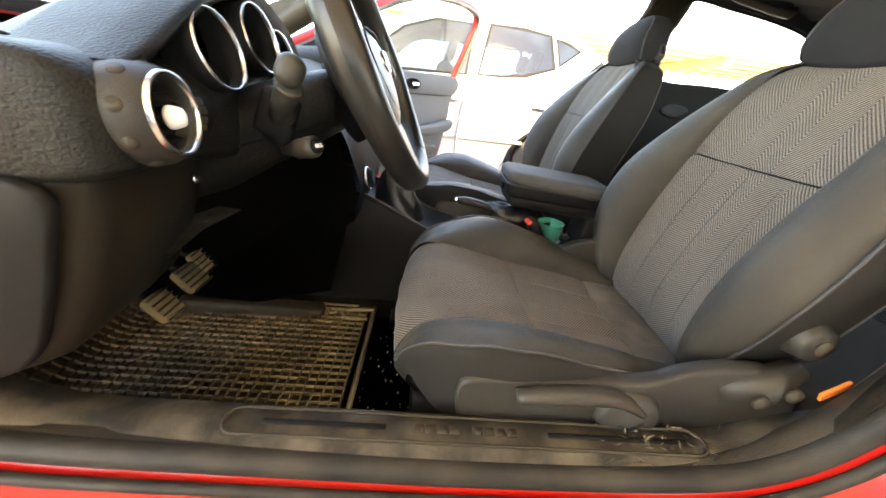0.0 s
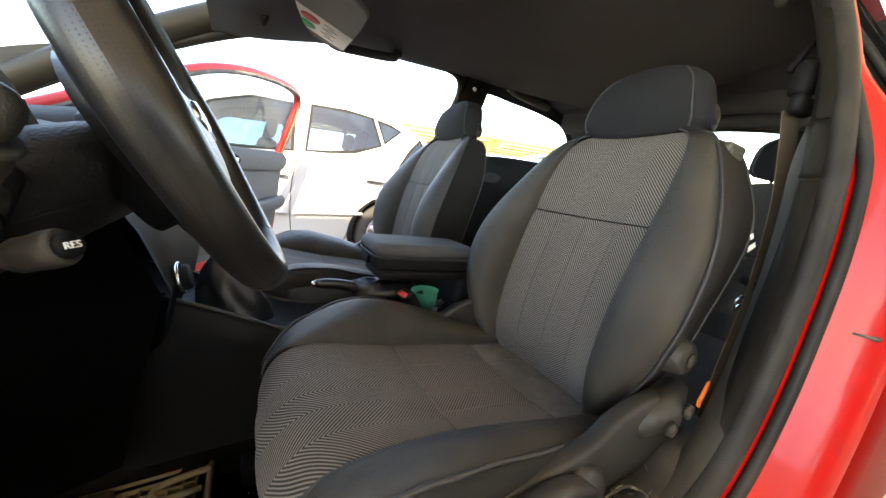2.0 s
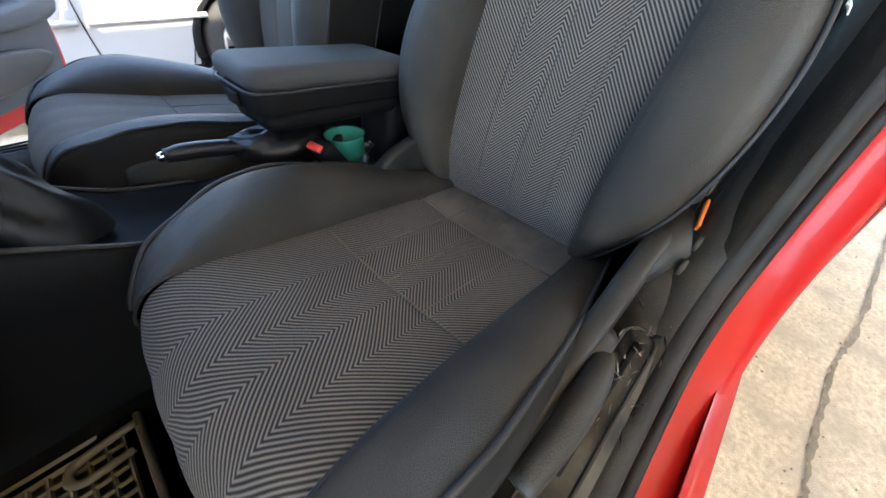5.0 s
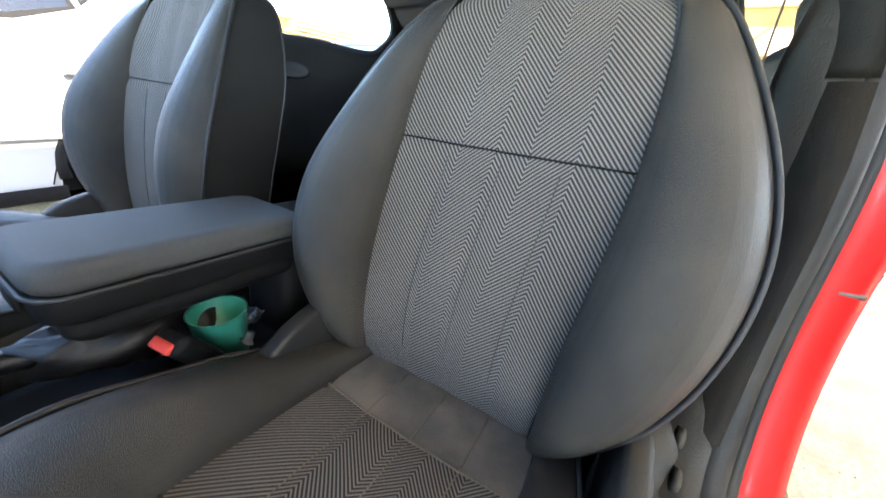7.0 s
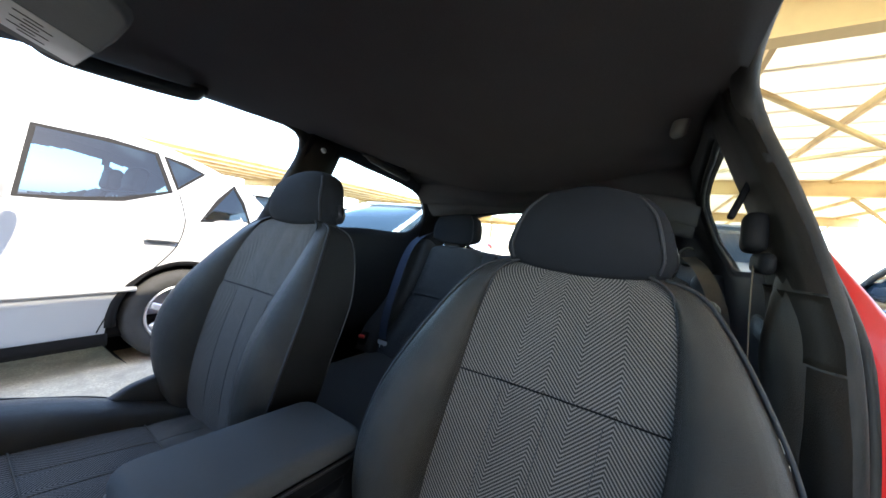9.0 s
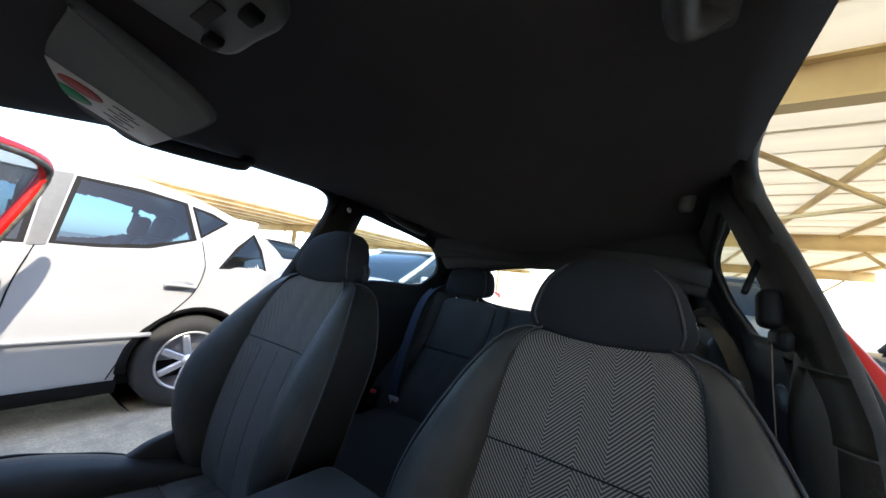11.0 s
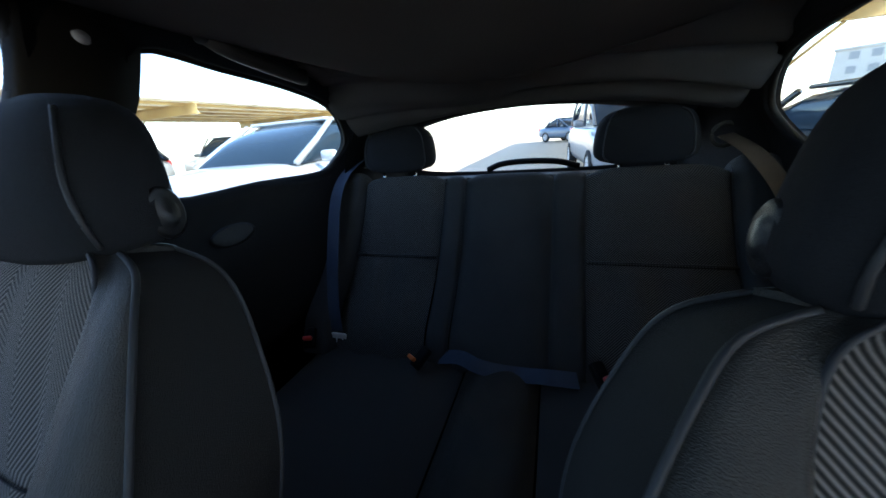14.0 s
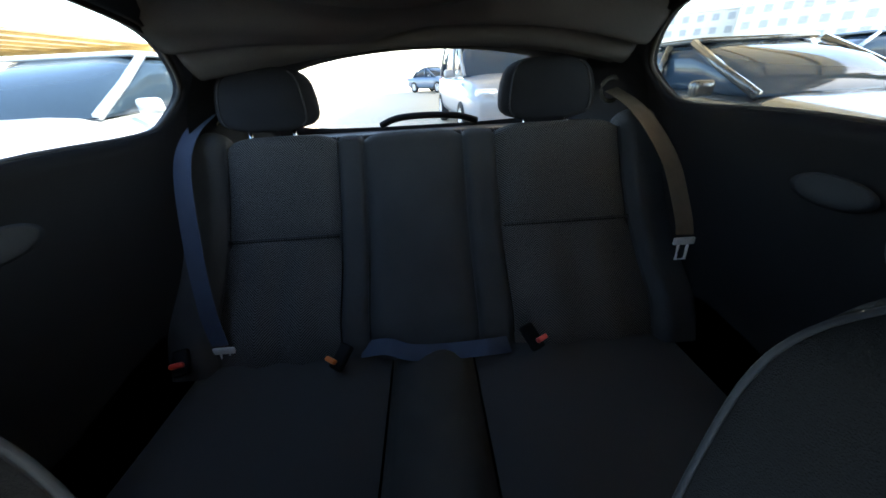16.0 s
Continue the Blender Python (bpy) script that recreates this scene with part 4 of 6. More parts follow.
for y0, y1 in ((0.256, 0.560), (-0.564, -0.205)):
    p = rb_line[k_seam]
    part("cross_seam", tube([(p.x - 0.009, y0 + (y1 - y0) * i / 8, p.z + 0.004) for i in range(9)], 0.0016, 6), M_DARK, rear)
    part("cross_welt", tube([(p.x - 0.004, y0 + (y1 - y0) * i / 8, p.z + 0.009) for i in range(9)], 0.0022, 6), M_PIPE, rear)
for y0, y1, nm in ((0.125, 0.62, 0), (-0.085, 0.12, 1), (-0.62, -0.09, 2)):
    rings = []
    for j in range(13):
        u = -1 + j / 6
        y = (y0 + y1) / 2 + (y1 - y0) / 2 * u
        e = 0.02 * abs(u) ** 5 - (0.018 if nm == 1 else 0) * (1 - u * u)
        rings.append([(x, y, z - e) for x, z in ((1.05, 0.465), (1.00, 0.488), (0.80, 0.492), (0.60, 0.502), (0.50, 0.505), (0.455, 0.49), (0.44, 0.44), (0.45, 0.38), (0.47, 0.32))])
    part("rear_cushion", skin(rings, closed=False), M_TWILL if nm == 1 else M_CLOTHD, rear)


def rear_head(y, post):
    root = tagged(empty("rear_head_restraint", (1.35, y, 0.97)), "dark cloth head restraint on the rear bench", "head restraint", group="rear head restraints")
    rings = []
    for k in range(15):
        f = k / 14
        z = 1.003 + 0.158 * f - (0 if post else 0.008)
        w = 0.140 * (1 - 0.22 * f ** 3) * math.sqrt(max(1 - (abs(f - 0.5) / 0.53) ** 6, 0.02))
        d = 0.052 * math.sqrt(max(1 - (abs(f - 0.45) / 0.57) ** 2.5, 0.05))
        rings.append([(1.372 + 0.02 * f + d * math.copysign(abs(math.cos(a)) ** 0.7, math.cos(a)), y + w * math.copysign(abs(math.sin(a)) ** 0.55, math.sin(a)), z) for a in [j * math.pi / 16 for j in range(32)]])
    pad = part("pad", skin(rings, caps=True), M_HEAD, root)
    for s in (-1, 1):
        idx = 8 + 4 if s > 0 else 24 - 4
        part("pad_seam", tube([Vector(r[idx]) + Vector((-0.002, 0, 0)) for r in rings[1:-1]], 0.0025, 6), M_PIPE, pad)
        part("post", tube([(1.354, y + 0.062 * s, 0.95), (1.364, y + 0.062 * s, 1.012)], 0.0055, 10), M_CHROME, root)
        part("post_guide", lathe([(0.0, 0.0), (0.013, 0.0), (0.011, 0.008), (0.0, 0.009)], pose(1.351, y + 0.062 * s, 0.972), 16), M_DARK, root)


rear_head(0.435, True)
rear_head(-0.358, False)


def webbing(pts, width, material, root, twist=(0, 1, 0), name="webbing"):
    line = smooth_line(pts, 6)
    rings = []
    for i, p in enumerate(line):
        d = (line[min(i + 1, len(line) - 1)] - line[max(i - 1, 0)]).normalized()
        side = Vector(twist) - d * d.dot(Vector(twist))
        side.normalize()
        nrm = side.cross(d)
        rings.append([p + side * a * width / 2 + nrm * b * 0.0008 for a, b in ((-1, -1), (1, -1), (1, 1), (-1, 1))])
    return part(name, skin(rings, caps=True), material, root, smooth=False)


def rear_belt(s, pts, tongue, turn):
    root = tagged(empty("rear_seat_belt", pts[0]), "blue-grey rear seat belt hanging over the bench" if s > 0 else "grey-brown rear seat belt hanging over the bench", "seat belt", group="rear seat belts")
    webbing(pts, 0.046, M_BELT if s > 0 else M_BELTD, root, (0.1, 1, 0))
    part("belt_guide", tube([Vector(pts[0]) + Vector((0.0, 0.032 * math.cos(a) * 1.0, 0.032 * math.sin(a))) for a in [k * math.pi / 8 for k in range(16)]], 0.006, 8, closed=True), M_PLASTIC, root)
    t = part("tongue", joined(rbox((0.008, 0.055, 0.02), pose(tongue[0], tongue[1], tongue[2] + 0.028, 0, 0, turn), 0.004), tube([(tongue[0], tongue[1] - 0.012, tongue[2] + 0.02), (tongue[0] - 0.004, tongue[1] - 0.012, tongue[2] - 0.022), (tongue[0] - 0.004, tongue[1] + 0.012, tongue[2] - 0.022), (tongue[0], tongue[1] + 0.012, tongue[2] + 0.02)], 0.0035, 6)), M_ZINC, root, "bright steel belt tongue")


rear_belt(1, [(1.395, 0.605, 1.055), (1.30, 0.622, 1.012), (1.21, 0.618, 0.94), (1.10, 0.588, 0.79), (1.02, 0.562, 0.64), (0.995, 0.550, 0.545)], (0.995, 0.546, 0.500), 0)
rear_belt(-1, [(1.395, -0.56, 1.06), (1.30, -0.60, 1.01), (1.19, -0.638, 0.905), (1.09, -0.642, 0.785), (1.06, -0.640, 0.735)], (1.05, -0.634, 0.695), 0)
for (x, y, z), m, nm, tilt in (((0.935, -0.225, 0.552), M_REDP, "red-topped black rear belt buckle between the cushions", 30), ((0.945, 0.24, 0.525), M_ORANGE, "black rear belt buckle with an orange button", -35), ((0.95, 0.62, 0.54), M_REDP, "red rear belt buckle beside the bolster", 20)):
    root = tagged(empty("belt_buckle", (x, y, z)), nm, "buckle", group="rear buckles")
    part("housing", rbox((0.065, 0.034, 0.022), pose(x, y, z, 0, -35, tilt), 0.006), M_DARK, root)
    part("button", rbox((0.012, 0.028, 0.016), pose(x - 0.030 * math.cos(radians(35)), y - 0.03 * math.sin(radians(tilt)), z + 0.016, 0, -35, tilt), 0.004), m, root)
lap = tagged(empty("lap_belt", (0.85, 0.05, 0.5)), "blue-grey centre lap belt lying crumpled on the bench", "seat belt")
webbing([(0.99, 0.20, 0.50), (0.965, 0.13, 0.528), (0.95, 0.07, 0.517), (0.96, -0.02, 0.502), (0.95, -0.12, 0.515), (0.97, -0.18, 0.50)], 0.042, M_BELT, lap, (1, 0, 0.5))

for ob in [o for o in bpy.data.objects if o.parent is None and o.name.split(".")[0] in ("rear_bench", "rear_head_restraint", "rear_seat_belt", "belt_buckle", "lap_belt")]:
    ob.matrix_basis = pose(-0.08, 0, 0) @ ob.matrix_basis

# ---- dashboard ----
dash = tagged(empty("dashboard", (-0.9, 0, 0.5)), "black grained plastic dashboard with three round instrument pods", "dashboard")
DP = [(-1.20, 0.955), (-1.05, 0.975), (-0.90, 0.992), (-0.76, 0.998), (-0.685, 0.985), (-0.635, 0.955), (-0.612, 0.91), (-0.612, 0.865), (-0.64, 0.838), (-0.75, 0.825), (-1.20, 0.80)]
DE = [(-1.20, 0.905), (-1.05, 0.930), (-0.90, 0.952), (-0.76, 0.969), (-0.69, 0.972), (-0.648, 0.962), (-0.630, 0.935), (-0.630, 0.895), (-0.642, 0.873), (-0.75, 0.862), (-1.20, 0.85)]
rings = []
for y, shrink in ((-0.641, 0.13), (-0.639, 0.06), (-0.633, 0.022), (-0.622, 0.004), (-0.60, 0), (-0.55, 0), (-0.50, 0), (-0.45, 0), (-0.40, 0), (-0.15, 0), (0.0, 0), (0.2, 0), (0.5, 0), (0.61, 0.01), (0.646, 0.05), (0.650, 0.13)):
    w = ease(-0.36, -0.54, y)
    prof = [(p.x, p.z) for p in smooth_line([(a + (c - a) * w, 0, b + (d - b) * w) for (a, b), (c, d) in zip(DP, DE)], 4)]
    rings.append([(x + (-0.92 - x) * shrink, y, z + (0.915 - z) * shrink) for x, z in prof])
part("dash_top", skin(rings, caps=True), M_DASH, dash, "grained black dash top")
# lower panel on the driver's side, with a rolled outer end and a rising lower edge
KP = smooth_line([(-0.668, 0, 0.868), (-0.672, 0, 0.82), (-0.692, 0, 0.765), (-0.718, 0, 0.712), (-0.750, 0, 0.664), (-0.79, 0, 0.638), (-0.84, 0, 0.620), (-0.95, 0, 0.60)], 5)
rings = []
for y, back, f in ((-0.634, 0.055, 1.0), (-0.632, 0.024, 1.0), (-0.626, 0.008, 1.0), (-0.614, 0.0, 1.0), (-0.60, 0.0, 0.97), (-0.58, 0.002, 0.92), (-0.54, 0.006, 0.80), (-0.49, 0.012, 0.66), (-0.445, 0.018, 0.54), (-0.438, 0.030, 0.53)):
    n = len(KP) - 1
    ring = []
    for k in range(n + 1):
        v = k * f
        q = KP[int(v)].lerp(KP[min(int(v) + 1, n)], v - int(v))
        ring.append((q.x - back, y, q.z))
    rings.append(ring)
part("lower_panel", thick(skin(rings, closed=False), 0.012), M_SOFTGREY, dash, "brown-grey lower dash panel with a rolled end")
part("panel_lip", thick(skin([[(-0.735, -0.50, 0.735), (-0.735, -0.44, 0.752), (-0.70, -0.40, 0.762)], [(-0.715, -0.50, 0.722), (-0.700, -0.44, 0.742), (-0.668, -0.392, 0.757)], [(-0.74, -0.50, 0.705), (-0.73, -0.44, 0.722), (-0.70, -0.40, 0.738)]], closed=False), 0.008), M_SOFTGREY, dash)
cover = [(p.x, p.y) for p in smooth_line([(-0.690, 0.862, 0), (-0.702, 0.80, 0), (-0.727, 0.74, 0), (-0.765, 0.672, 0), (-0.83, 0.632, 0), (-0.98, 0.60, 0), (-1.15, 0.62, 0), (-1.18, 0.80, 0), (-1.0, 0.88, 0), (-0.80, 0.88, 0)], 4, closed=True)]
part("side_cover", slab(cover, 0.014, pose(0, -0.634, 0, 90, 0, 0), 0.005), M_DARK, dash, "black plastic cover on the dashboard's end")
part("panel_lock", lathe([(0.0, 0.003), (0.006, 0.003), (0.009, 0.0)], pose(-0.684, -0.462, 0.826, 0, 75, 0), 16), M_CHROME, dash)
part("glove_box", rbox((0.25, 0.46, 0.24), pose(-0.80, 0.40, 0.71, 0, -8, 0), 0.05, 4), M_DASH, dash)
# instrument hood
arch = [(-0.600, 0.965), (-0.560, 0.985), (-0.505, 1.017), (-0.45, 1.045), (-0.39, 1.064), (-0.335, 1.064), (-0.285, 1.047), (-0.25, 1.034), (-0.215, 1.012), (-0.165, 0.965)]
rings = []
for x, f, drop in ((-0.640, 0.90, 0.010), (-0.626, 0.97, 0.0), (-0.636, 1.0, 0.0), (-0.67, 1.0, 0.0), (-0.76, 0.98, 0.012), (-0.86, 0.9, 0.045), (-0.95, 0.7, 0.09)):
    rings.append([(x, -0.38 + (y + 0.38) * f, max(0.96 + (z - 0.96) * f - drop, 0.93)) for y, z in [(p.y, p.z) for p in smooth_line([(0, a, b) for a, b in arch], 4)]])
hood = part("instrument_hood", skin(rings, closed=False), M_DASH, dash, "coarsely grained instrument hood")
face = [(y, z - 0.006) for y, z in [(p.y, p.z) for p in smooth_line([(0, a, b) for a, b in arch], 4)]]
bm = bmesh.new()
bm.faces.new([bm.verts.new((-0.662, y, z)) for y, z in face] + [bm.verts.new((-0.662, -0.165, 0.90)), bm.verts.new((-0.662, -0.600, 0.90))])
part("instrument_plate", thick(bm, 0.01), M_DARK, dash, smooth=False)
AX = pose(0, 0, 0, 0, 76, -2)
for y, z, r, x in ((-0.462, 0.983, 0.0425, -0.628), (-0.362, 1.004, 0.0425, -0.624), (-0.272, 0.986, 0.038, -0.631)):
    m = Matrix.Translation((x, y, z)) @ AX
    pod = part("instrument_pod", lathe([(r * 0.80, -0.06), (r * 0.93, -0.02), (r * 0.985, 0.004), (r * 1.03, 0.004), (r * 1.08, -0.01), (r * 1.10, -0.06)], m, 40, caps=False), M_DARK, dash, "black round instrument pod")
    part("chrome_ring", lathe([(r * 0.955, 0.001), (r * 0.965, 0.006), (r * 1.005, 0.007), (r * 1.03, 0.002)], m, 48, caps=False), M_CHROME, pod, "satin chrome ring")
    part("dial", lathe([(0.0, -0.055), (r * 0.81, -0.055), (r * 0.81, -0.06), (0.0, -0.06)], m, 40), M_DIAL, pod, "black dial, unlit")
    part("needle", rbox((r * 0.62, 0.003, 0.002), m @ pose(r * 0.2, 0.1 * r, -0.052, 0, 0, 205), 0.0006, 1), M_REDP, pod)
# side air vent
m = Matrix.Translation((-0.634, -0.583, 0.922)) @ pose(0, 0, 0, 0, 84, 6) @ Matrix.Scale(0.78, 4)
vent = part("air_vent", lathe([(0.058, -0.020), (0.060, 0.0), (0.056, 0.016), (0.049, 0.030), (0.043, 0.032), (0.040, 0.02), (0.039, -0.03)], m, 44, caps=False), M_TRIM, dash, "round black air vent with dimpled ring")
part("chrome_ring", lathe([(0.0425, 0.030), (0.044, 0.036), (0.047, 0.036), (0.0485, 0.030)], m, 44, caps=False), M_CHROME, vent)
for k in range(9):
    a = k * 2 * math.pi / 9 + 0.25
    part("dimple", lathe([(0.0, 0.002), (0.0075, 0.002), (0.0085, 0.0), (0.0085, -0.004), (0.0, -0.004)], m @ Matrix.Translation((0.0575 * math.cos(a), 0.0575 * math.sin(a), 0.008)) @ pose(0, 0, 0, 0, 75, math.degrees(a)), 16), M_SOFTGREY, vent)
for k in range(5):
    part("slat", rbox((0.003, 2 * math.sqrt(0.039**2 - (0.014 * (k - 2)) ** 2), 0.02), m @ pose(0.014 * (k - 2), 0, 0.008, 0, 25, 0), 0.001, 1), M_DARK, vent)
part("thumb_tab", lathe([(0.0, 0.012), (0.011, 0.010), (0.014, 0.0), (0.014, -0.004), (0.0, -0.004)], m @ Matrix.Translation((0.004, 0.008, 0.024)), 20), M_WHITE, vent, "pale grey thumb tab")
m2 = Matrix.Translation((-0.622, -0.530, 0.922)) @ pose(0, 0, 0, 0, 84, -6) @ Matrix.Scale(0.85, 4)
sw = part("switch_panel", lathe([(0.0, 0.0), (0.028, 0.0), (0.031, -0.008), (0.031, -0.02), (0.0, -0.02)], m2, 28), M_DARK, dash)
for a, b in ((-0.012, 0.006), (-0.001, 0.009), (0.010, 0.006), (0.018, 0.001), (-0.005, -0.008)):
    part("switch", rbox((0.009, 0.012, 0.006), m2 @ Matrix.Translation((a, b, 0.001)), 0.002), M_SOFTGREY, sw)
# demister slots and passenger-side vent pod
grille = part("demister_grille", slab([(p.x, p.y) for p in smooth_line([(-0.10, -0.012, 0), (0.06, -0.014, 0), (0.11, 0.0, 0), (0.05, 0.016, 0), (-0.10, 0.014, 0)], 4, closed=True)], 0.004, pose(-0.80, -0.60, 0.970, 0, 3, 12)), M_DARK, dash)
for k in range(8):
    part("grille_bar", rbox((0.004, 0.026, 0.003), pose(-0.885 + 0.022 * k, -0.615 + 0.0045 * k, 0.975, 0, 3, 40), 0.001, 1), M_SOFTGREY, grille)
pod2 = part("centre_vent_pod", skin([[(x, 0.30 + w * math.cos(a), 0.985 + h * math.sin(a)) for a in [j * math.pi / 12 for j in range(13)]] for x, w, h in ((-0.62, 0.115, 0.035), (-0.64, 0.125, 0.050), (-0.72, 0.13, 0.055), (-0.82, 0.11, 0.045), (-0.9, 0.07, 0.015))], closed=False), M_DASH, dash)
for k in range(4):
    part("slat", rbox((0.02, 0.17, 0.004), pose(-0.625, 0.30, 0.988 + 0.010 * k, 0, -20, 0), 0.001, 1), M_SOFTGREY, pod2)
# centre stack
part("centre_panel", thick(skin([[(x, y, z) for x, z in ((-0.60, 0.93), (-0.55, 0.84), (-0.518, 0.745), (-0.535, 0.66), (-0.61, 0.60), (-0.75, 0.58))] for y in (-0.165, -0.15, 0.0, 0.15, 0.165)], closed=False), 0.03), M_DARK, dash)
for s in (-1, 1):
    part("panel_cheek", thick(skin([[(-0.60, 0.163 * s, 0.93), (-0.53, 0.163 * s, 0.74), (-0.60, 0.163 * s, 0.45)], [(-1.2, 0.19 * s, 0.93), (-1.2, 0.19 * s, 0.74), (-1.2, 0.19 * s, 0.30)]], closed=False), 0.01), M_DARK, dash)
for y, z in ((-0.095, 0.747),):
    kn = part("climate_knob", lathe([(0.024, 0.0), (0.022, 0.012), (0.019, 0.015), (0.0, 0.014)], Matrix.Translation((-0.516, y, z)) @ pose(0, 0, 0, 0, 80, 0), 28), M_DARK, dash)
    part("chrome_ring", lathe([(0.025, 0.0), (0.026, 0.005), (0.029, 0.003), (0.029, 0.0)], Matrix.Translation((-0.517, y, z)) @ pose(0, 0, 0, 0, 80, 0), 32, caps=False), M_CHROME, kn)
# heater duct at the footwell's far side
part("footwell_duct", rbox((0.36, 0.05, 0.035), pose(-0.80, -0.17, 0.385, 0, 4, 6), 0.012), M_SOFTGREY, dash)

dash.matrix_basis = pose(-0.853, 0, 0.445)

# ---- steering ----
column = tagged(empty("steering_column", (-0.6, -0.36, 0.85)), "black plastic steering column shroud with two stalks", "steering column")
rings = []
for x, z, w, h in ((-0.72, 0.800, 0.085, 0.075), (-0.62, 0.838, 0.095, 0.075), (-0.56, 0.868, 0.095, 0.066), (-0.50, 0.894, 0.088, 0.056), (-0.462, 0.910, 0.078, 0.046)):
    rings.append([(x + 0.25 * h * math.sin(a), -0.36 + w * math.copysign(abs(math.cos(a)) ** 0.6, math.cos(a)), z + h * math.copysign(abs(math.sin(a)) ** 0.7, math.sin(a))) for a in [k * math.pi / 14 for k in range(28)]])
part("shroud", skin(rings, caps=True), M_DASH, column)
part("wheel_boss", lathe([(0.06, -0.03), (0.055, 0.03), (0.0, 0.03)], Matrix.Translation((-0.440, -0.360, 0.918)) @ pose(0, 0, 0, 0, 65, 0), 28), M_DARK, column)
part("shroud_joint", tube([(x, -0.36 - w - 0.001, z - 0.005) for x, z, w, h in ((-0.66, 0.822, 0.091, 0), (-0.55, 0.862, 0.096, 0), (-0.47, 0.892, 0.084, 0))], 0.0016, 6), M_DARK, column)
part("ignition_cover", lathe([(0.022, 0.0), (0.02, 0.006), (0.0, 0.005)], pose(-0.53, -0.455, 0.872, 90, 0, -8), 22), M_DARK, column)
st = part("wiper_stalk", tube(smooth_line([(-0.525, -0.445, 0.888), (-0.515, -0.475, 0.900), (-0.500, -0.497, 0.915), (-0.490, -0.507, 0.930)], 5), [0.017] * 4 + [0.013] * 6 + [0.014] * 4 + [0.017, 0.015], 12), M_TRIM, column, "black control stalk with a broad end")
part("stalk_end", rbox((0.030, 0.036, 0.034), pose(-0.487, -0.510, 0.944, 0, 25, 20), 0.013, 4), M_TRIM, st)
part("stalk_base", rbox((0.05, 0.02, 0.06), pose(-0.53, -0.452, 0.89, 0, 20, 0), 0.009, 3), M_DARK, st)
cs = part("cruise_stalk", tube(smooth_line([(-0.525, -0.445, 0.846), (-0.510, -0.46, 0.850), (-0.492, -0.477, 0.856), (-0.472, -0.486, 0.8625)], 4), [0.008] * 4 + [0.009] * 3 + [0.0125] * 3 + [0.0135] * 2 + [0.0125], 14), M_TRIM, column, "black stalk with a marked push button")
mcs = Matrix.Translation((-0.4695, -0.4875, 0.8635)) @ (Vector((0.80, -0.50, 0.22)).to_track_quat("Z", "Y").to_matrix().to_4x4())
part("button_ring", lathe([(0.0, 0.002), (0.0085, 0.002), (0.0095, 0.0), (0.0095, -0.003)], mcs, 24), M_DARK, cs)
words("writing", "RES", 0.0068, mcs @ pose(0, 0, 0.0025, 0, 0, 0), M_WHITE, cs)
column.matrix_basis = pose(-0.594, -0.36, 0.823)

wheel = tagged(empty("steering_wheel", (-0.45, -0.36, 0.87)), "black perforated leather steering wheel with airbag pad", "steering wheel")
WM = Matrix.Translation((-0.413, -0.360, 0.935)) @ pose(0, 0, 0, 0, 65, 0)
R0 = 0.172


def rim_arc(a0, a1, n, mat_, name, rr=0.0165):
    rings, uvs = [], []
    for i in range(n + 1):
        a = radians(a0 + (a1 - a0) * i / n)
        grip = 1 + 0.10 * math.exp(-((math.degrees(a) % 180 - 90) / 18) ** 2)
        ring, uv = [], []
        for k in range(19):
            b = k * 2 * math.pi / 18
            q = WM @ Vector(((R0 + rr * grip * 1.05 * math.cos(b)) * math.cos(a), (R0 + rr * grip * 1.05 * math.cos(b)) * math.sin(a), rr * grip * 1.2 * math.sin(b)))
            ring.append(q)
            uv.append((a * R0, b * rr))
        rings.append(ring)
        uvs.append(uv)
    bm = skin(rings, closed=False, uv=uvs)
    return part(name, bm, mat_, wheel)


for a0, a1, m_, nm in ((-30, 30, M_LEATHER, "smooth_rim"), (30.6, 149.4, M_PERF, "perforated_rim"), (150, 210, M_LEATHER, "smooth_rim"), (210.6, 329.4, M_PERF, "perforated_rim")):
    rim_arc(a0, a1, 40, m_, nm)
part("rim_core", lathe([(R0 - 0.012, -0.012), (R0 + 0.012, -0.012), (R0 + 0.012, 0.012), (R0 - 0.012, 0.012), (R0 - 0.012, -0.012)], WM, 64, caps=False), M_DARK, wheel)
# airbag pad: a domed, rounded triangle
pad_out = [(0.088 + 0.012 * math.cos(3 * a)) for a in [k * math.pi / 24 for k in range(48)]]
rings = []
for f, h in ((1.02, -0.035), (1.0, -0.012), (0.96, 0.0), (0.85, 0.010), (0.65, 0.018), (0.4, 0.023), (0.15, 0.025), (0.01, 0.025)):
    rings.append([WM @ Vector((0.012 + f * pad_out[k] * math.cos(k * math.pi / 24) * 0.95, f * pad_out[k] * math.sin(k * math.pi / 24) * 1.08, h - 0.01)) for k in range(48)])
pad = part("airbag_pad", skin(rings, caps=True), M_LEATHER, wheel, "domed black airbag pad")
part("pad_joint", tube([WM @ Vector((0.004 + 0.62 * pad_out[k] * math.cos(k * math.pi / 24), 0.62 * pad_out[k] * math.sin(k * math.pi / 24) * 1.1, 0.0085)) for k in range(48)], 0.0015, 5, closed=True), M_DARK, pad)
part("emblem", lathe([(0.0, 0.004), (0.020, 0.003), (0.024, 0.0), (0.024, -0.004)], WM @ Matrix.Translation((0.0, 0, 0.0145)) @ Matrix.Diagonal((0.7, 1.25, 1, 1)), 28), M_CHROME, pad, "plain oval metal badge")
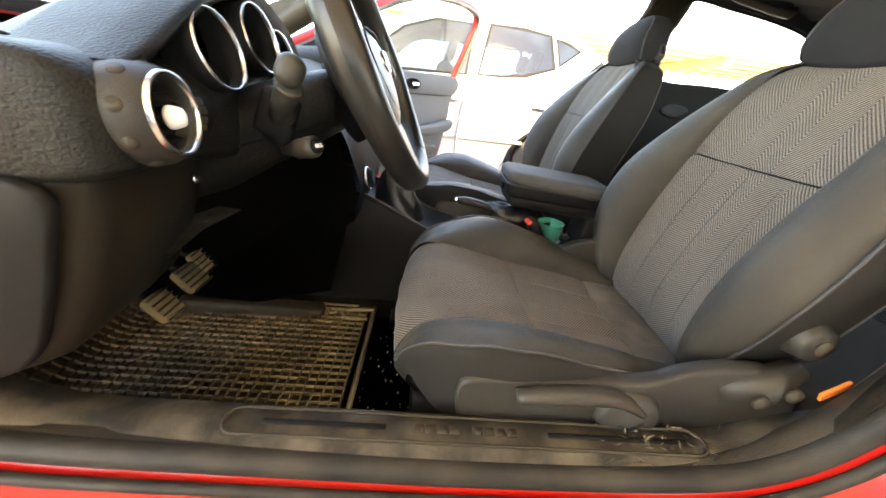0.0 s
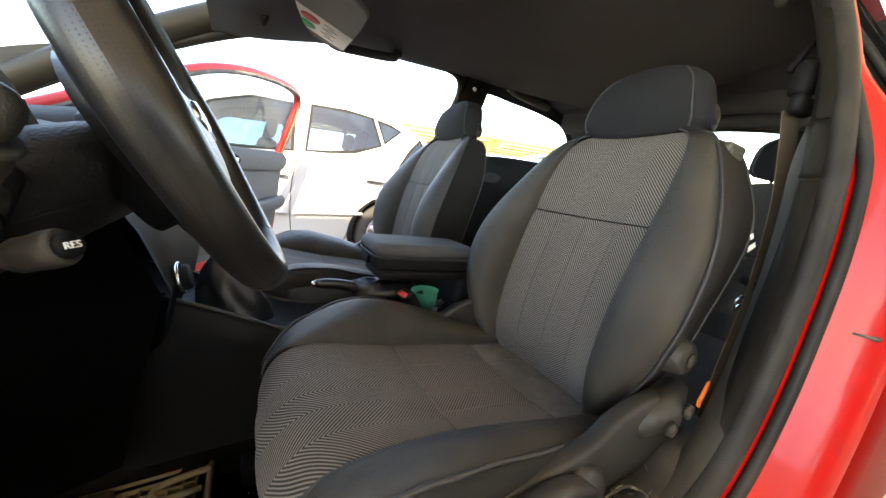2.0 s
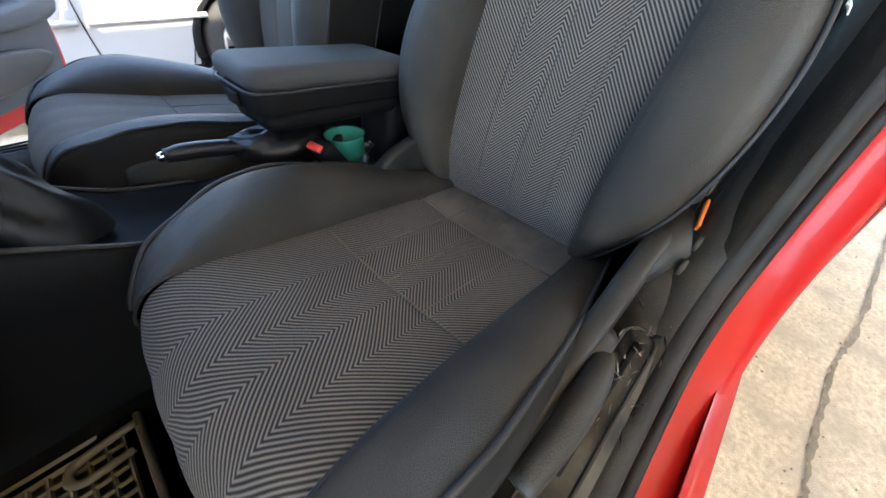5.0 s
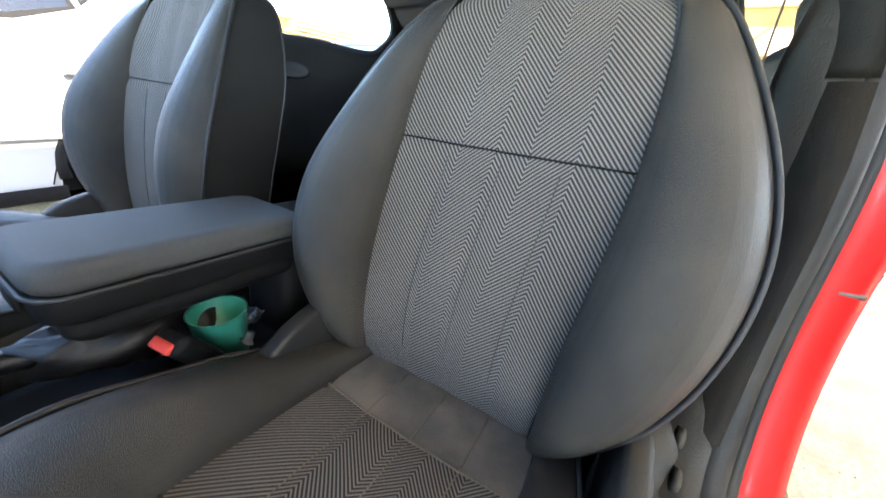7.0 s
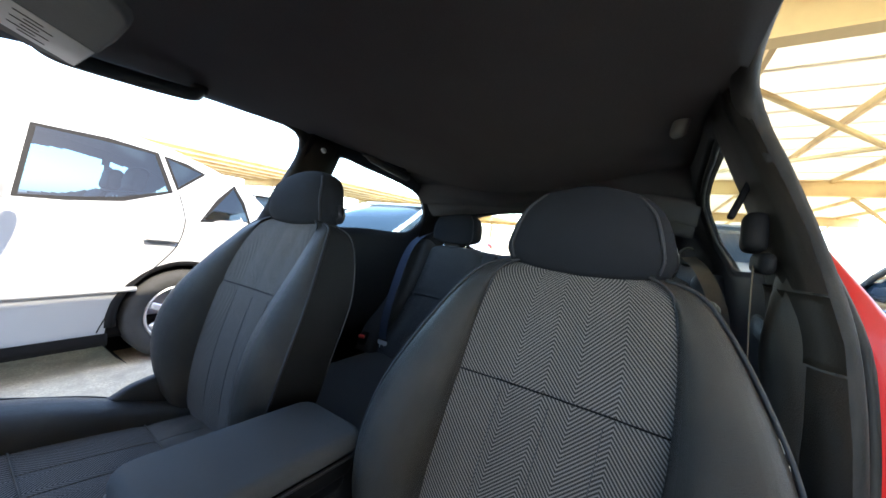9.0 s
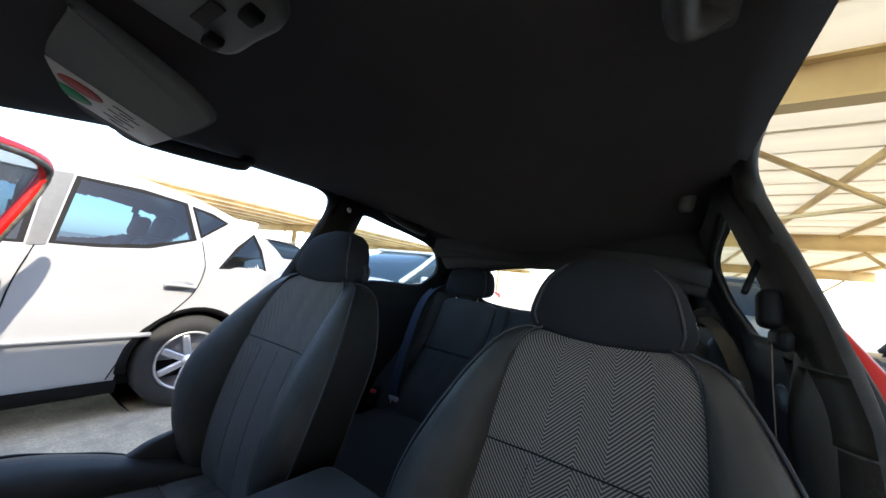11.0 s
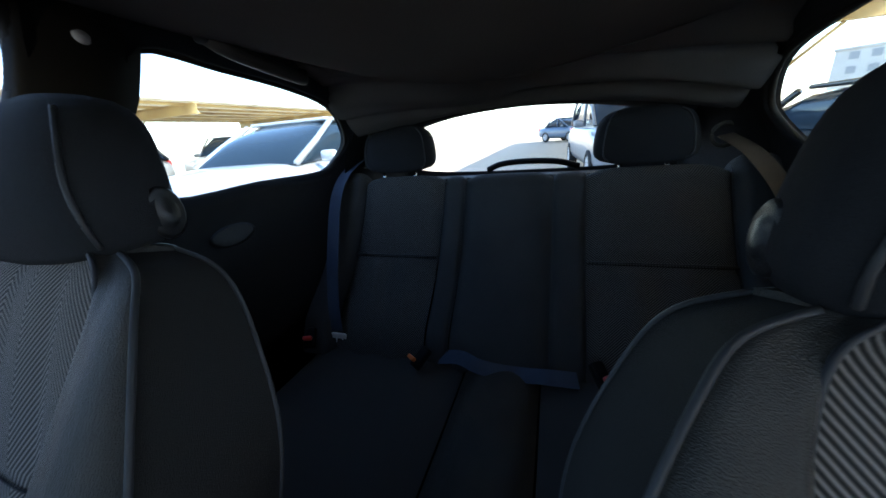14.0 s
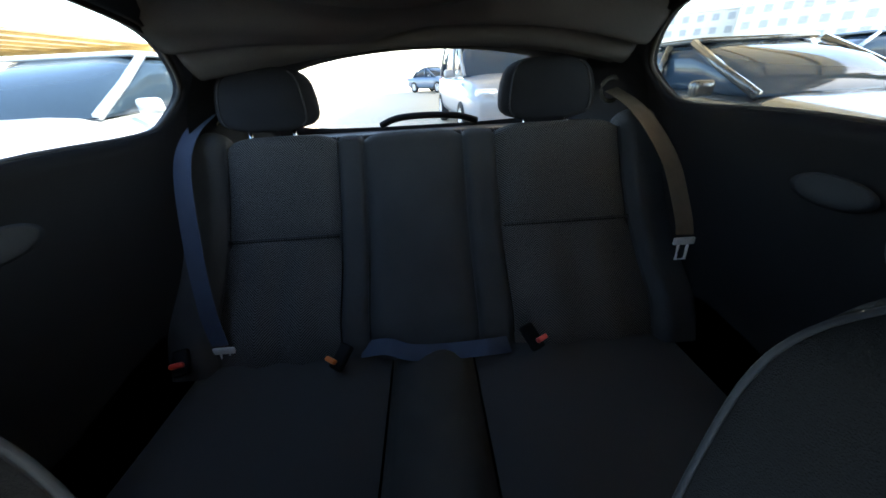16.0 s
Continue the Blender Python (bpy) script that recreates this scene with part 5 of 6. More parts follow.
for a, w in ((90, 0.055), (270, 0.055), (0, 0.110)):
    ca, sa = math.cos(radians(a)), math.sin(radians(a))
    rings = []
    for r, ww, h in ((0.06, w * 1.1, -0.012), (0.10, w * 0.9, -0.006), (0.14, w * 0.8, -0.004), (0.168, w * 1.05, 0.0), (0.178, w * 1.3, 0.0)):
        ring = []
        for k in range(16):
            b = k * 2 * math.pi / 16
            u, v = ww * math.copysign(abs(math.cos(b)) ** 0.7, math.cos(b)) * 0.5, 0.010 * math.sin(b) + h
            ring.append(WM @ Vector((r * ca - u * sa, r * sa + u * ca, v)))
        rings.append(ring)
    sp = part("spoke", skin(rings, caps=True), M_LEATHER, wheel, "glossy black spoke")
    if a != 0:
        for d in (-0.012, 0.012):
            part("spoke_button", rbox((0.018, 0.026, 0.008), WM @ pose(0.118 * ca - 0.004 + d, 0.118 * sa, 0.007, 0, 0, 0), 0.003), M_PLASTIC, sp)

# ---- pedals ----
for y, z, x, w, nm in ((-0.400, 0.498, -0.79, 0.06, "clutch_pedal"), (-0.305, 0.500, -0.80, 0.07, "brake_pedal"), (-0.225, 0.490, -0.83, 0.045, "accelerator_pedal")):
    root = tagged(empty(nm, (x - 0.25, y, z + 0.35)), "worn metal foot pedal with ribbed rubber" if nm != "clutch_pedal" else "worn dusty foot pedal with a smooth rubber pad", "pedal", group="pedals")
    part("pad", rbox((0.018, w * 0.9, 0.055), pose(x, y, z, 0, -38, 0), 0.008, 3), M_MAT, root)
    for k in range(5):
        part("rib", rbox((0.004, w * 0.85, 0.004), pose(x + 0.011 - 0.0072 * (k - 2), y, z + 0.006 + 0.0095 * (k - 2), 0, -38, 0), 0.001, 1), M_SOFTGREY, root)
    part("arm", tube(smooth_line([(x - 0.012, y, z + 0.01), (x - 0.07, y, z + 0.05), (x - 0.18, y, z + 0.18), (x - 0.25, y, z + 0.35)], 4), 0.008, 8), M_DARK, root)

# ---- floor mat ----
fm = tagged(empty("floor_mat", (-0.82, -0.37, 0.31)), "dusty ribbed black rubber floor mat on the driver's floor", "mat")
MX0, MX1, MY0, MY1 = -1.12, -0.44, -0.56, -0.115
msheet = skin([[(x, y, 0.3085 + 0.22 * ease(-0.98, -1.25, x)) for y in [MY0 + (MY1 - MY0) * j / 10 for j in range(11)]] for x in [MX0 + (MX1 - MX0) * i / 24 for i in range(25)]], closed=False)
part("mat_sheet", thick(msheet, 0.006), M_MAT, fm)
V, F = [], []


def bar(x0, y0, x1, y1, w, h):
    for x, y, o, t in ((x0, y0, -w, 0), (x0, y0, w, 0), (x1, y1, -w, 0), (x1, y1, w, 0), (x0, y0, -w * 0.6, h), (x0, y0, w * 0.6, h), (x1, y1, -w * 0.6, h), (x1, y1, w * 0.6, h)):
        dx, dy = (0, o) if abs(x1 - x0) > abs(y1 - y0) else (o, 0)
        V.append((x + dx, y + dy, 0.312 + t + 0.22 * ease(-0.98, -1.25, x + dx)))
    n = len(V) - 8
    F.extend([(n, n + 4, n + 6, n + 2), (n + 1, n + 3, n + 7, n + 5), (n + 4, n + 5, n + 7, n + 6)])


nx, ny = 33, 23
for i in range(1, nx):
    x = MX0 + (MX1 - MX0) * i / nx
    bar(x, MY0 + 0.02, x, MY1 - 0.02, 0.0022, 0.007)
for j in range(1, ny):
    y = MY0 + (MY1 - MY0) * j / ny
    for i in range(nx - 2):
        xa, xb = MX0 + (MX1 - MX0) * (i + 1) / nx, MX0 + (MX1 - MX0) * (i + 2) / nx
        bar(xa, y, xb, y, 0.0022, 0.007)
me = bpy.data.meshes.new("mat_ribs")
me.from_pydata(V, [], F)
me.materials.append(M_MATRIB)
ribs = new("mat_ribs", me)
ribs.parent, ribs.matrix_parent_inverse = fm, fm.matrix_basis.inverted()
tagged(ribs, "crossed raised rubber ribs, dust on top", kind="stuff")
part("mat_rim", tube([(x, y, 0.316 + 0.22 * ease(-0.98, -1.25, x)) for x, y in [(MX0, MY0)] + [(MX0 + (MX1 - MX0) * i / 12, MY0) for i in range(1, 13)] + [(MX1, MY1)] + [(MX1 - (MX1 - MX0) * i / 12, MY1) for i in range(1, 13)]], 0.006, 6, closed=True), M_MATRIB, fm)
for cx, cy, sx, sy in ((-1.02, -0.54, 1, 1), (-0.50, -0.54, -1, 1), (-0.51, -0.135, -1, -1)):
    part("corner_loop", tube(smooth_line([(cx - 0.07 * sx, cy + 0.004 * sy, 0.325), (cx, cy + 0.01 * sy, 0.322), (cx + 0.012 * sx, cy + 0.03 * sy, 0.322), (cx - 0.005 * sx, cy + 0.045 * sy, 0.322), (cx - 0.06 * sx, cy + 0.045 * sy, 0.325)], 5), 0.006, 6), M_MATRIB, fm)

# ---- centre console ----
console = tagged(empty("centre_console", (-0.2, 0, 0.35)), "black plastic centre console between the front seats", "console")
CZ = [(-0.66, 0.70), (-0.56, 0.675), (-0.46, 0.638), (-0.38, 0.60), (-0.30, 0.562), (-0.20, 0.54), (-0.05, 0.535), (0.12, 0.53), (0.26, 0.52)]
rings = []
for x, z in CZ:
    w = 0.098 if x < -0.25 else 0.085
    rings.append([(x, y, zz) for y, zz in ((-w - 0.01, 0.30), (-w - 0.004, z - 0.05), (-w, z - 0.006), (-w + 0.008, z + 0.002), (-w + 0.02, z - 0.004), (-0.05, z - 0.022), (0, z - 0.024), (0.05, z - 0.022), (w - 0.02, z - 0.004), (w - 0.008, z + 0.002), (w, z - 0.006), (w + 0.004, z - 0.05), (w + 0.01, 0.30))])
part("console_body", skin(rings, closed=False), M_DARK, console)
part("console_end", rbox((0.02, 0.17, 0.22), pose(0.262, 0, 0.41), 0.006), M_DARK, console)
for s in (-1, 1):
    part("console_rim", tube(smooth_line([(x, 0.088 * s, z + 0.003) for x, z in CZ[:6]], 4), 0.0035, 6), M_PLASTIC, console)
ring_ = part("gaiter_ring", tube([(-0.395 + 0.062 * math.cos(a), 0.05 * math.sin(a), 0.592 - 0.026 * math.cos(a)) for a in [k * math.pi / 16 for k in range(32)]], 0.0055, 8, closed=True), M_PLASTIC, console)
gl = []
for f in [k / 10 for k in range(11)]:
    r = 0.052 * (1 - f) ** 0.8 + 0.016
    gl.append([(-0.395 - 0.015 * f + r * (1.1 + 0.14 * math.sin(5 * a + 9 * f) * math.sin(math.pi * f)) * math.cos(a), r * (0.95 + 0.16 * math.sin(4 * a + 6 * f) * math.sin(math.pi * f)) * math.sin(a), 0.585 + 0.13 * f - 0.02 * math.cos(a) * (1 - f) + 0.005 * math.sin(7 * a) * math.sin(math.pi * f)) for a in [k * math.pi / 16 for k in range(32)]])
part("gear_gaiter", skin(gl), M_LEATHER, console, "crumpled black leather gear gaiter")
part("gear_knob", lathe([(0.012, -0.06), (0.014, -0.02), (0.02, -0.01), (0.026, 0.015), (0.025, 0.035), (0.016, 0.046), (0.0, 0.048)], pose(-0.415, 0, 0.765, 0, -8, 0), 24), M_LEATHER, console)
part("seat_heater_switch", rbox((0.03, 0.02, 0.01), pose(-0.52, -0.03, 0.645, 0, 20, 0), 0.003), M_DARK, console)

brake = tagged(empty("handbrake", (0.0, 0.045, 0.54)), "black handbrake lever with crumpled leather gaiter", "handbrake")
part("lever", tube(smooth_line([(-0.226, 0.034, 0.619), (-0.18, 0.034, 0.615), (-0.12, 0.033, 0.602), (-0.08, 0.032, 0.592)], 4), [0.011] * 2 + [0.0135] * 8 + [0.011] * 3, 12), M_LEATHER, brake)
part("release_button", lathe([(0.0, 0.012), (0.006, 0.011), (0.0075, 0.006), (0.0075, 0.0), (0.0, 0.0)], pose(-0.225, 0.034, 0.619, 0, -90, 0), 16), M_CHROME, brake, "chrome release button")
gl = []
for k in range(11):
    f = k / 10
    x = -0.125 + 0.17 * f
    r = 0.017 + 0.030 * math.sin(math.pi * min(f * 0.62 + 0.06, 1))
    gl.append([(x + 0.01 * math.sin(3 * a + 7 * f), 0.032 + r * 1.1 * math.cos(a) * (1 + 0.2 * math.sin(3 * a + 11 * f)), 0.598 - 0.030 * f + r * 0.9 * math.sin(a) * (1 + 0.22 * math.sin(5 * a + 14 * f) + 0.10 * math.sin(9 * a - 17 * f))) for a in [j * math.pi / 12 for j in range(24)]])
part("gaiter", skin(gl, caps=True), M_LEATHER, brake, "crumpled black leather gaiter")

arm = tagged(empty("armrest", (0.15, 0, 0.52)), "black centre armrest with padded cloth lid", "armrest")
ar_out = []
for cx, cy, a0 in ((0.145, -0.048, -90), (0.145, 0.048, 0), (-0.082, 0.048, 90), (-0.082, -0.048, 180)):
    for k in range(6):
        a = math.radians(a0 + 18 * k)
        ar_out.append((cx + 0.030 * math.cos(a), cy + 0.030 * math.sin(a)))
MA = pose(0, 0, 0.700, 0, 4.3, 0)
lid = part("lid", slab(ar_out, 0.034, MA, 0.014, 4), M_LID, arm, "padded charcoal cloth lid")
box_ = part("box", joined(slab([(x * 0.97 + 0.001, y * 0.95) for x, y in ar_out], 0.03, MA @ pose(0, 0, -0.031), 0.004, 2), slab([(x * 0.90 + 0.004, y * 0.88) for x, y in ar_out], 0.030, MA @ pose(0, 0, -0.060), 0.012, 3)), M_DARK, arm)
part("lid_piping", tube([MA @ Vector((x * 1.004, y * 1.004, 0.001)) for x, y in ar_out], 0.0026, 6, closed=True), M_PIPE, arm)
part("lid_catch", rbox((0.006, 0.04, 0.02), MA @ pose(-0.1115, 0.0, -0.018), 0.0025), M_DARK, arm)
part("arm_foot", rbox((0.09, 0.11, 0.17), pose(0.175, 0, 0.565, 0, 6, 0), 0.02), M_DARK, arm)

buck = tagged(empty("belt_buckle", (-0.0, -0.1, 0.5)), "black front belt buckle with red push button", "buckle")
mb = pose(-0.010, -0.066, 0.584, 0, -32, 6)
part("housing", rbox((0.03, 0.05, 0.075), mb, 0.01, 3), M_DARK, buck)
part("button", rbox((0.014, 0.036, 0.008), mb @ pose(-0.008, 0, 0.036), 0.0035, 3), M_REDP, buck, "pinkish red push button")
part("stalk", tube([(0.012, -0.072, 0.552), (0.05, -0.105, 0.44), (0.06, -0.105, 0.38)], 0.01, 8), M_DARK, buck)
cup = tagged(empty("plastic_cup", (0.03, -0.045, 0.51)), "small green plastic cup in the console", "cup")
part("wall", lathe([(0.0, 0.0), (0.028, 0.0), (0.036, 0.078), (0.038, 0.080), (0.034, 0.078), (0.027, 0.004), (0.0, 0.004)], pose(0.040, -0.040, 0.525), 28, caps=False), M_GREEN, cup)
for k, (x, y, z, r1, r2) in enumerate(((0.055, 0.02, 0.555, 20, 40), (0.09, -0.03, 0.56, -30, 20), (0.06, -0.06, 0.562, 50, -10), (0.10, 0.0, 0.55, 10, -30))):
    sc = bmesh.new()
    bmesh.ops.create_grid(sc, x_segments=5, y_segments=3, size=0.5)
    for v in sc.verts:
        v.co = Vector((v.co.x * 0.042, v.co.y * 0.022, 0.006 * math.sin(9 * v.co.x + k) + 0.004 * math.cos(11 * v.co.y)))
    bmesh.ops.transform(sc, matrix=pose(x, y, z, r1, r2, 35 * k), verts=sc.verts[:])
    tagged(link("wrapper_scrap", thick(sc, 0.0008), M_FOIL), "crumpled shiny wrapper scrap lying on the console", "litter", group="wrapper scraps")

# ---- driver's belt ----
db = tagged(empty("driver_seat_belt", (0.40, -0.575, 1.06)), "brown-grey front seat belt hanging by the pillar", "seat belt")
webbing([(0.400, -0.566, 1.058), (0.412, -0.572, 0.99), (0.418, -0.580, 0.90), (0.412, -0.583, 0.80), (0.398, -0.585, 0.72), (0.365, -0.586, 0.62), (0.325, -0.588, 0.49)], 0.046, M_BELTD, db, (1, -0.18, 0))
part("belt_guide", joined(rbox((0.06, 0.02, 0.03), pose(0.402, -0.576, 1.062, 0, 0, 0), 0.009, 3), rbox((0.035, 0.03, 0.06), pose(0.420, -0.566, 1.105, 0, 14, 0), 0.012, 3)), M_DARK, db)
part("adjuster_slot", rbox((0.012, 0.01, 0.09), pose(0.45, -0.552, 1.165, 18, 22, 0), 0.004), M_DARK, db)
part("belt_stop", rbox((0.065, 0.012, 0.018), pose(0.405, -0.586, 0.765, 0, -14, 60), 0.005), M_DARK, db)
part("tongue", tube([(0.355, -0.586, 0.752), (0.335, -0.586, 0.747), (0.335, -0.586, 0.732), (0.355, -0.586, 0.737)], 0.003, 6), M_CHROME, db)
part("pretensioner_tag", rbox((0.05, 0.005, 0.016), pose(0.285, -0.594, 0.592, 0, -25, 10), 0.002), M_ORANGE, db, "orange plastic tag")

# ---- overhead ----
visor = tagged(empty("sun_visor", (-0.30, 0.12, 1.33)), "dark grey sun visor folded up with a white warning label", "sun visor")
VM = pose(-0.165, 0.290, 1.306, 2, 20, 0)
vo = [(p.x, p.y) for p in smooth_line([(-0.075, -0.19, 0), (0.06, -0.185, 0), (0.085, -0.10, 0), (0.085, 0.10, 0), (0.07, 0.18, 0), (-0.05, 0.195, 0), (-0.085, 0.15, 0), (-0.085, -0.15, 0)], 4, closed=True)]
part("visor_panel", slab(vo, 0.016, VM, 0.006, 3), M_LINER, visor)
lab = part("warning_label", rbox((0.168, 0.135, 0.001), VM @ pose(0, 0.085, -0.0006), 0.0004, 1), M_LABEL, visor, "white label with a red and a green disc and grey bars")
part("red_disc", lathe([(0.0, 0.0), (0.028, 0.0), (0.028, 0.0008), (0.0, 0.0008)], VM @ pose(-0.035, 0.06, -0.002) @ Matrix.Diagonal((1, 0.85, 1, 1)), 28), M_LABELRED, lab)
part("green_disc", lathe([(0.0, 0.0), (0.028, 0.0), (0.028, 0.0008), (0.0, 0.0008)], VM @ pose(-0.04, 0.115, -0.002) @ Matrix.Diagonal((1, 0.85, 1, 1)), 28), M_LABELGREEN, lab)
for k in range(6):
    part("text_bar", rbox((0.03, 0.004, 0.0006), VM @ pose(0.018 + 0.012 * (k % 2), 0.042 + 0.017 * k, -0.0018), 0.0002, 1), M_SOFTGREY, lab)
part("visor_clip", rbox((0.025, 0.02, 0.018), pose(-0.315, 0.115, 1.318), 0.005), M_WHITE, visor)
part("visor_pivot", tube([(-0.315, 0.51, 1.31), (-0.315, 0.46, 1.305), (-0.31, 0.40, 1.305)], 0.008, 8), M_DARK, visor)
lamp = tagged(empty("overhead_lamp", (-0.25, -0.03, 1.35)), "pale grey overhead lamp console, unlit", "lamp")
LM = pose(-0.20, -0.045, 1.333, 0, 9, 0)
part("housing", slab([(p.x, p.y) for p in smooth_line([(-0.07, -0.07, 0), (0.06, -0.075, 0), (0.075, 0.0, 0), (0.06, 0.075, 0), (-0.07, 0.07, 0)], 4, closed=True)], 0.022, LM, 0.007, 3), M_PALE, lamp)
for y in (-0.04, 0.045):
    part("rocker_switch", rbox((0.016, 0.024, 0.012), LM @ pose(0.05, y, -0.003), 0.003), M_DARK, lamp)
part("lens", rbox((0.05, 0.06, 0.004), LM @ pose(-0.02, 0.0, -0.001), 0.002), M_PALE, lamp)
part("grille", rbox((0.014, 0.05, 0.003), LM @ pose(0.03, 0.01, -0.001), 0.001), M_SOFTGREY, lamp)
mir = tagged(empty("rear_view_mirror", (-0.44, 0.02, 1.30)), "black interior mirror on a short stem", "mirror")
MM = pose(-0.43, -0.02, 1.255, 0, -14, -18)
part("shell", rbox((0.035, 0.25, 0.07), MM, 0.016, 4), M_DARK, mir)
part("mirror_glass", rbox((0.002, 0.232, 0.054), MM @ pose(0.0175, 0, 0), 0.0009, 1), M_MIRROR, mir)
part("stem", tube([(-0.44, -0.01, 1.27), (-0.47, 0.0, 1.315), (-0.49, 0.0, 1.335)], 0.011, 10), M_DARK, mir)


def grab_handle(a, b, s, group_label):
    root = tagged(empty("grab_handle", a), group_label, "grab handle", group="grab handles")
    a, b = Vector(a), Vector(b)
    d = Vector((0, -0.028 * s, -0.022))
    line = smooth_line([a, a + d * 0.8 + (b - a) * 0.08, a.lerp(b, 0.3) + d, a.lerp(b, 0.7) + d, b + d * 0.8 - (b - a) * 0.08, b], 5)
    part("grip", tube(line, 0.0125, 10, flat=1.2), M_LINER2, root)
    for p in (a, b):
        part("foot", rbox((0.035, 0.03, 0.025), Matrix.Translation(p), 0.009, 3), M_LINER2, root)


grab_handle((-0.12, 0.495, 1.318), (0.12, 0.485, 1.328), 1, "grey plastic grab handle folded against the headliner")
grab_handle((0.66, 0.485, 1.318), (0.92, 0.505, 1.292), 1, "grey plastic grab handle folded against the headliner")
grab_handle((-0.17, -0.462, 1.338), (0.045, -0.456, 1.345), -1, "grey plastic grab handle folded against the headliner")
hook = tagged(empty("coat_hook", (0.56, -0.455, 1.33)), "grey plastic coat hook on the headliner", "hook")
part("hook_body", rbox((0.03, 0.028, 0.055), pose(0.56, -0.462, 1.315, 10, 0, 0), 0.012, 3), M_LINER2, hook)
pb = tagged(empty("passenger_seat_belt", (0.48, 0.55, 1.25)), "black front seat belt anchor on the pillar", "seat belt")
part("belt_guide", joined(rbox((0.05, 0.02, 0.035), pose(0.47, 0.565, 1.13), 0.009, 3), rbox((0.03, 0.025, 0.05), pose(0.485, 0.545, 1.19), 0.01, 3)), M_DARK, pb)
webbing([(0.47, 0.575, 1.12), (0.43, 0.605, 0.9), (0.38, 0.625, 0.6), (0.36, 0.63, 0.42)], 0.046, M_BELT, pb, (1, 0.4, 0))
part("anchor_bolt", lathe([(0.0, 0.006), (0.008, 0.005), (0.010, 0.0)], pose(0.488, 0.508, 1.285, 70, 0, 0), 14), M_WHITE, pb)

# easy-entry lever and airbag wording on the driver's backrest
lev = part("entry_lever", rbox((0.042, 0.016, 0.075), pose(0.348, -0.350 - 0.168, 0.965, 4, 14, -18), 0.008, 3), M_PALE2, driver, "beige plastic seat release lever")
part("lever_face", rbox((0.026, 0.006, 0.05), pose(0.3455, -0.350 - 0.1755, 0.965, 4, 14, -18), 0.003, 2), M_PALE2, lev)
TM = Matrix.Translation((0.300, -0.350 - 0.2455, 0.848)) @ pose(0, 0, 0, 80, -8, 8)
words("writing", "SRS", 0.0115, TM @ pose(0, 0.009, 0), M_WHITE, driver)
words("writing", "AIRBAG", 0.0115, TM @ pose(0, -0.007, 0), M_WHITE, driver)

# ---- passenger door, standing open ----
pdoor = tagged(empty("passenger_door", (-0.98, 0.76, 0.33)), "red car door standing wide open, dark grey inner trim", "car door")
DM = pose(-0.98, 0.76, 0, 0, 0, 53)


def dpart(name, bm, material, parent=None, label="", smooth=True):
    bmesh.ops.transform(bm, matrix=DM, verts=bm.verts[:])
    return part(name, bm, material, parent or pdoor, label, smooth)


XZ = pose(0, 0, 0, 90, 0, 0)
d_out = [(0.0, 0.33), (0.5, 0.31), (1.0, 0.315), (1.15, 0.34), (1.22, 0.45), (1.27, 0.62), (1.295, 0.80), (1.32, 0.965), (0.9, 0.955), (0.45, 0.95), (-0.02, 0.955), (-0.04, 0.75)]
dpart("outer_skin", slab([(p.x, p.y) for p in smooth_line([(x, z, 0) for x, z in d_out], 3, closed=True)], 0.055, pose(0, 0.055, 0) @ XZ, 0.008), M_RED, None, "glossy red door skin")
i_out = [(0.03, 0.385), (0.5, 0.37), (0.98, 0.375), (1.12, 0.40), (1.185, 0.50), (1.235, 0.65), (1.262, 0.80), (1.285, 0.955), (0.9, 0.958), (0.45, 0.955), (0.0, 0.955), (-0.01, 0.75)]
trim = dpart("inner_trim", slab([(p.x, p.y) for p in smooth_line([(x, z, 0) for x, z in i_out], 3, closed=True)], 0.03, pose(0, -0.002, 0) @ XZ, 0.012, 3), M_DOORTRIM, None, "blue-grey moulded door trim")
up = [(0.02, 0.955), (0.4, 0.965), (0.9, 0.968), (1.28, 0.965), (1.27, 0.86), (1.0, 0.845), (0.5, 0.85), (0.02, 0.87)]
dpart("upper_trim", slab([(p.x, p.y) for p in smooth_line([(x, z, 0) for x, z in up], 3, closed=True)], 0.025, pose(0, -0.028, 0) @ XZ, 0.01, 3), M_DOORTRIM, trim)
dpart("door_armrest", slab([(p.x, p.y) for p in smooth_line([(0.45, 0.60, 0), (0.75, 0.595, 0), (1.05, 0.59, 0), (1.23, 0.62, 0), (1.235, 0.69, 0), (1.0, 0.665, 0), (0.75, 0.655, 0), (0.50, 0.68, 0)], 3, closed=True)], 0.055, pose(0, -0.025, 0) @ XZ, 0.02, 3), M_DOORTRIM, trim)
dpart("pocket", slab([(p.x, p.y) for p in smooth_line([(0.30, 0.43, 0), (0.7, 0.42, 0), (1.0, 0.44, 0), (1.10, 0.50, 0), (0.95, 0.54, 0), (0.6, 0.545, 0), (0.33, 0.53, 0)], 3, closed=True)], 0.04, pose(0, -0.024, 0) @ XZ, 0.015, 3), M_PLASTIC, trim)
dpart("pull_handle", tube(smooth_line([(0.60, -0.03, 0.66), (0.60, -0.08, 0.70), (0.63, -0.085, 0.77), (0.70, -0.06, 0.81), (0.74, -0.03, 0.82)], 5), 0.014, 10), M_DARK, trim, "black pull handle")
hd = dpart("latch_surround", lathe([(0.045, 0.0), (0.048, 0.008), (0.052, 0.0)], pose(0.80, -0.055, 0.90) @ pose(0, 0, 0, 90, 0, 0) @ Matrix.Diagonal((1.3, 0.62, 1, 1)), 28), M_DARK, trim)
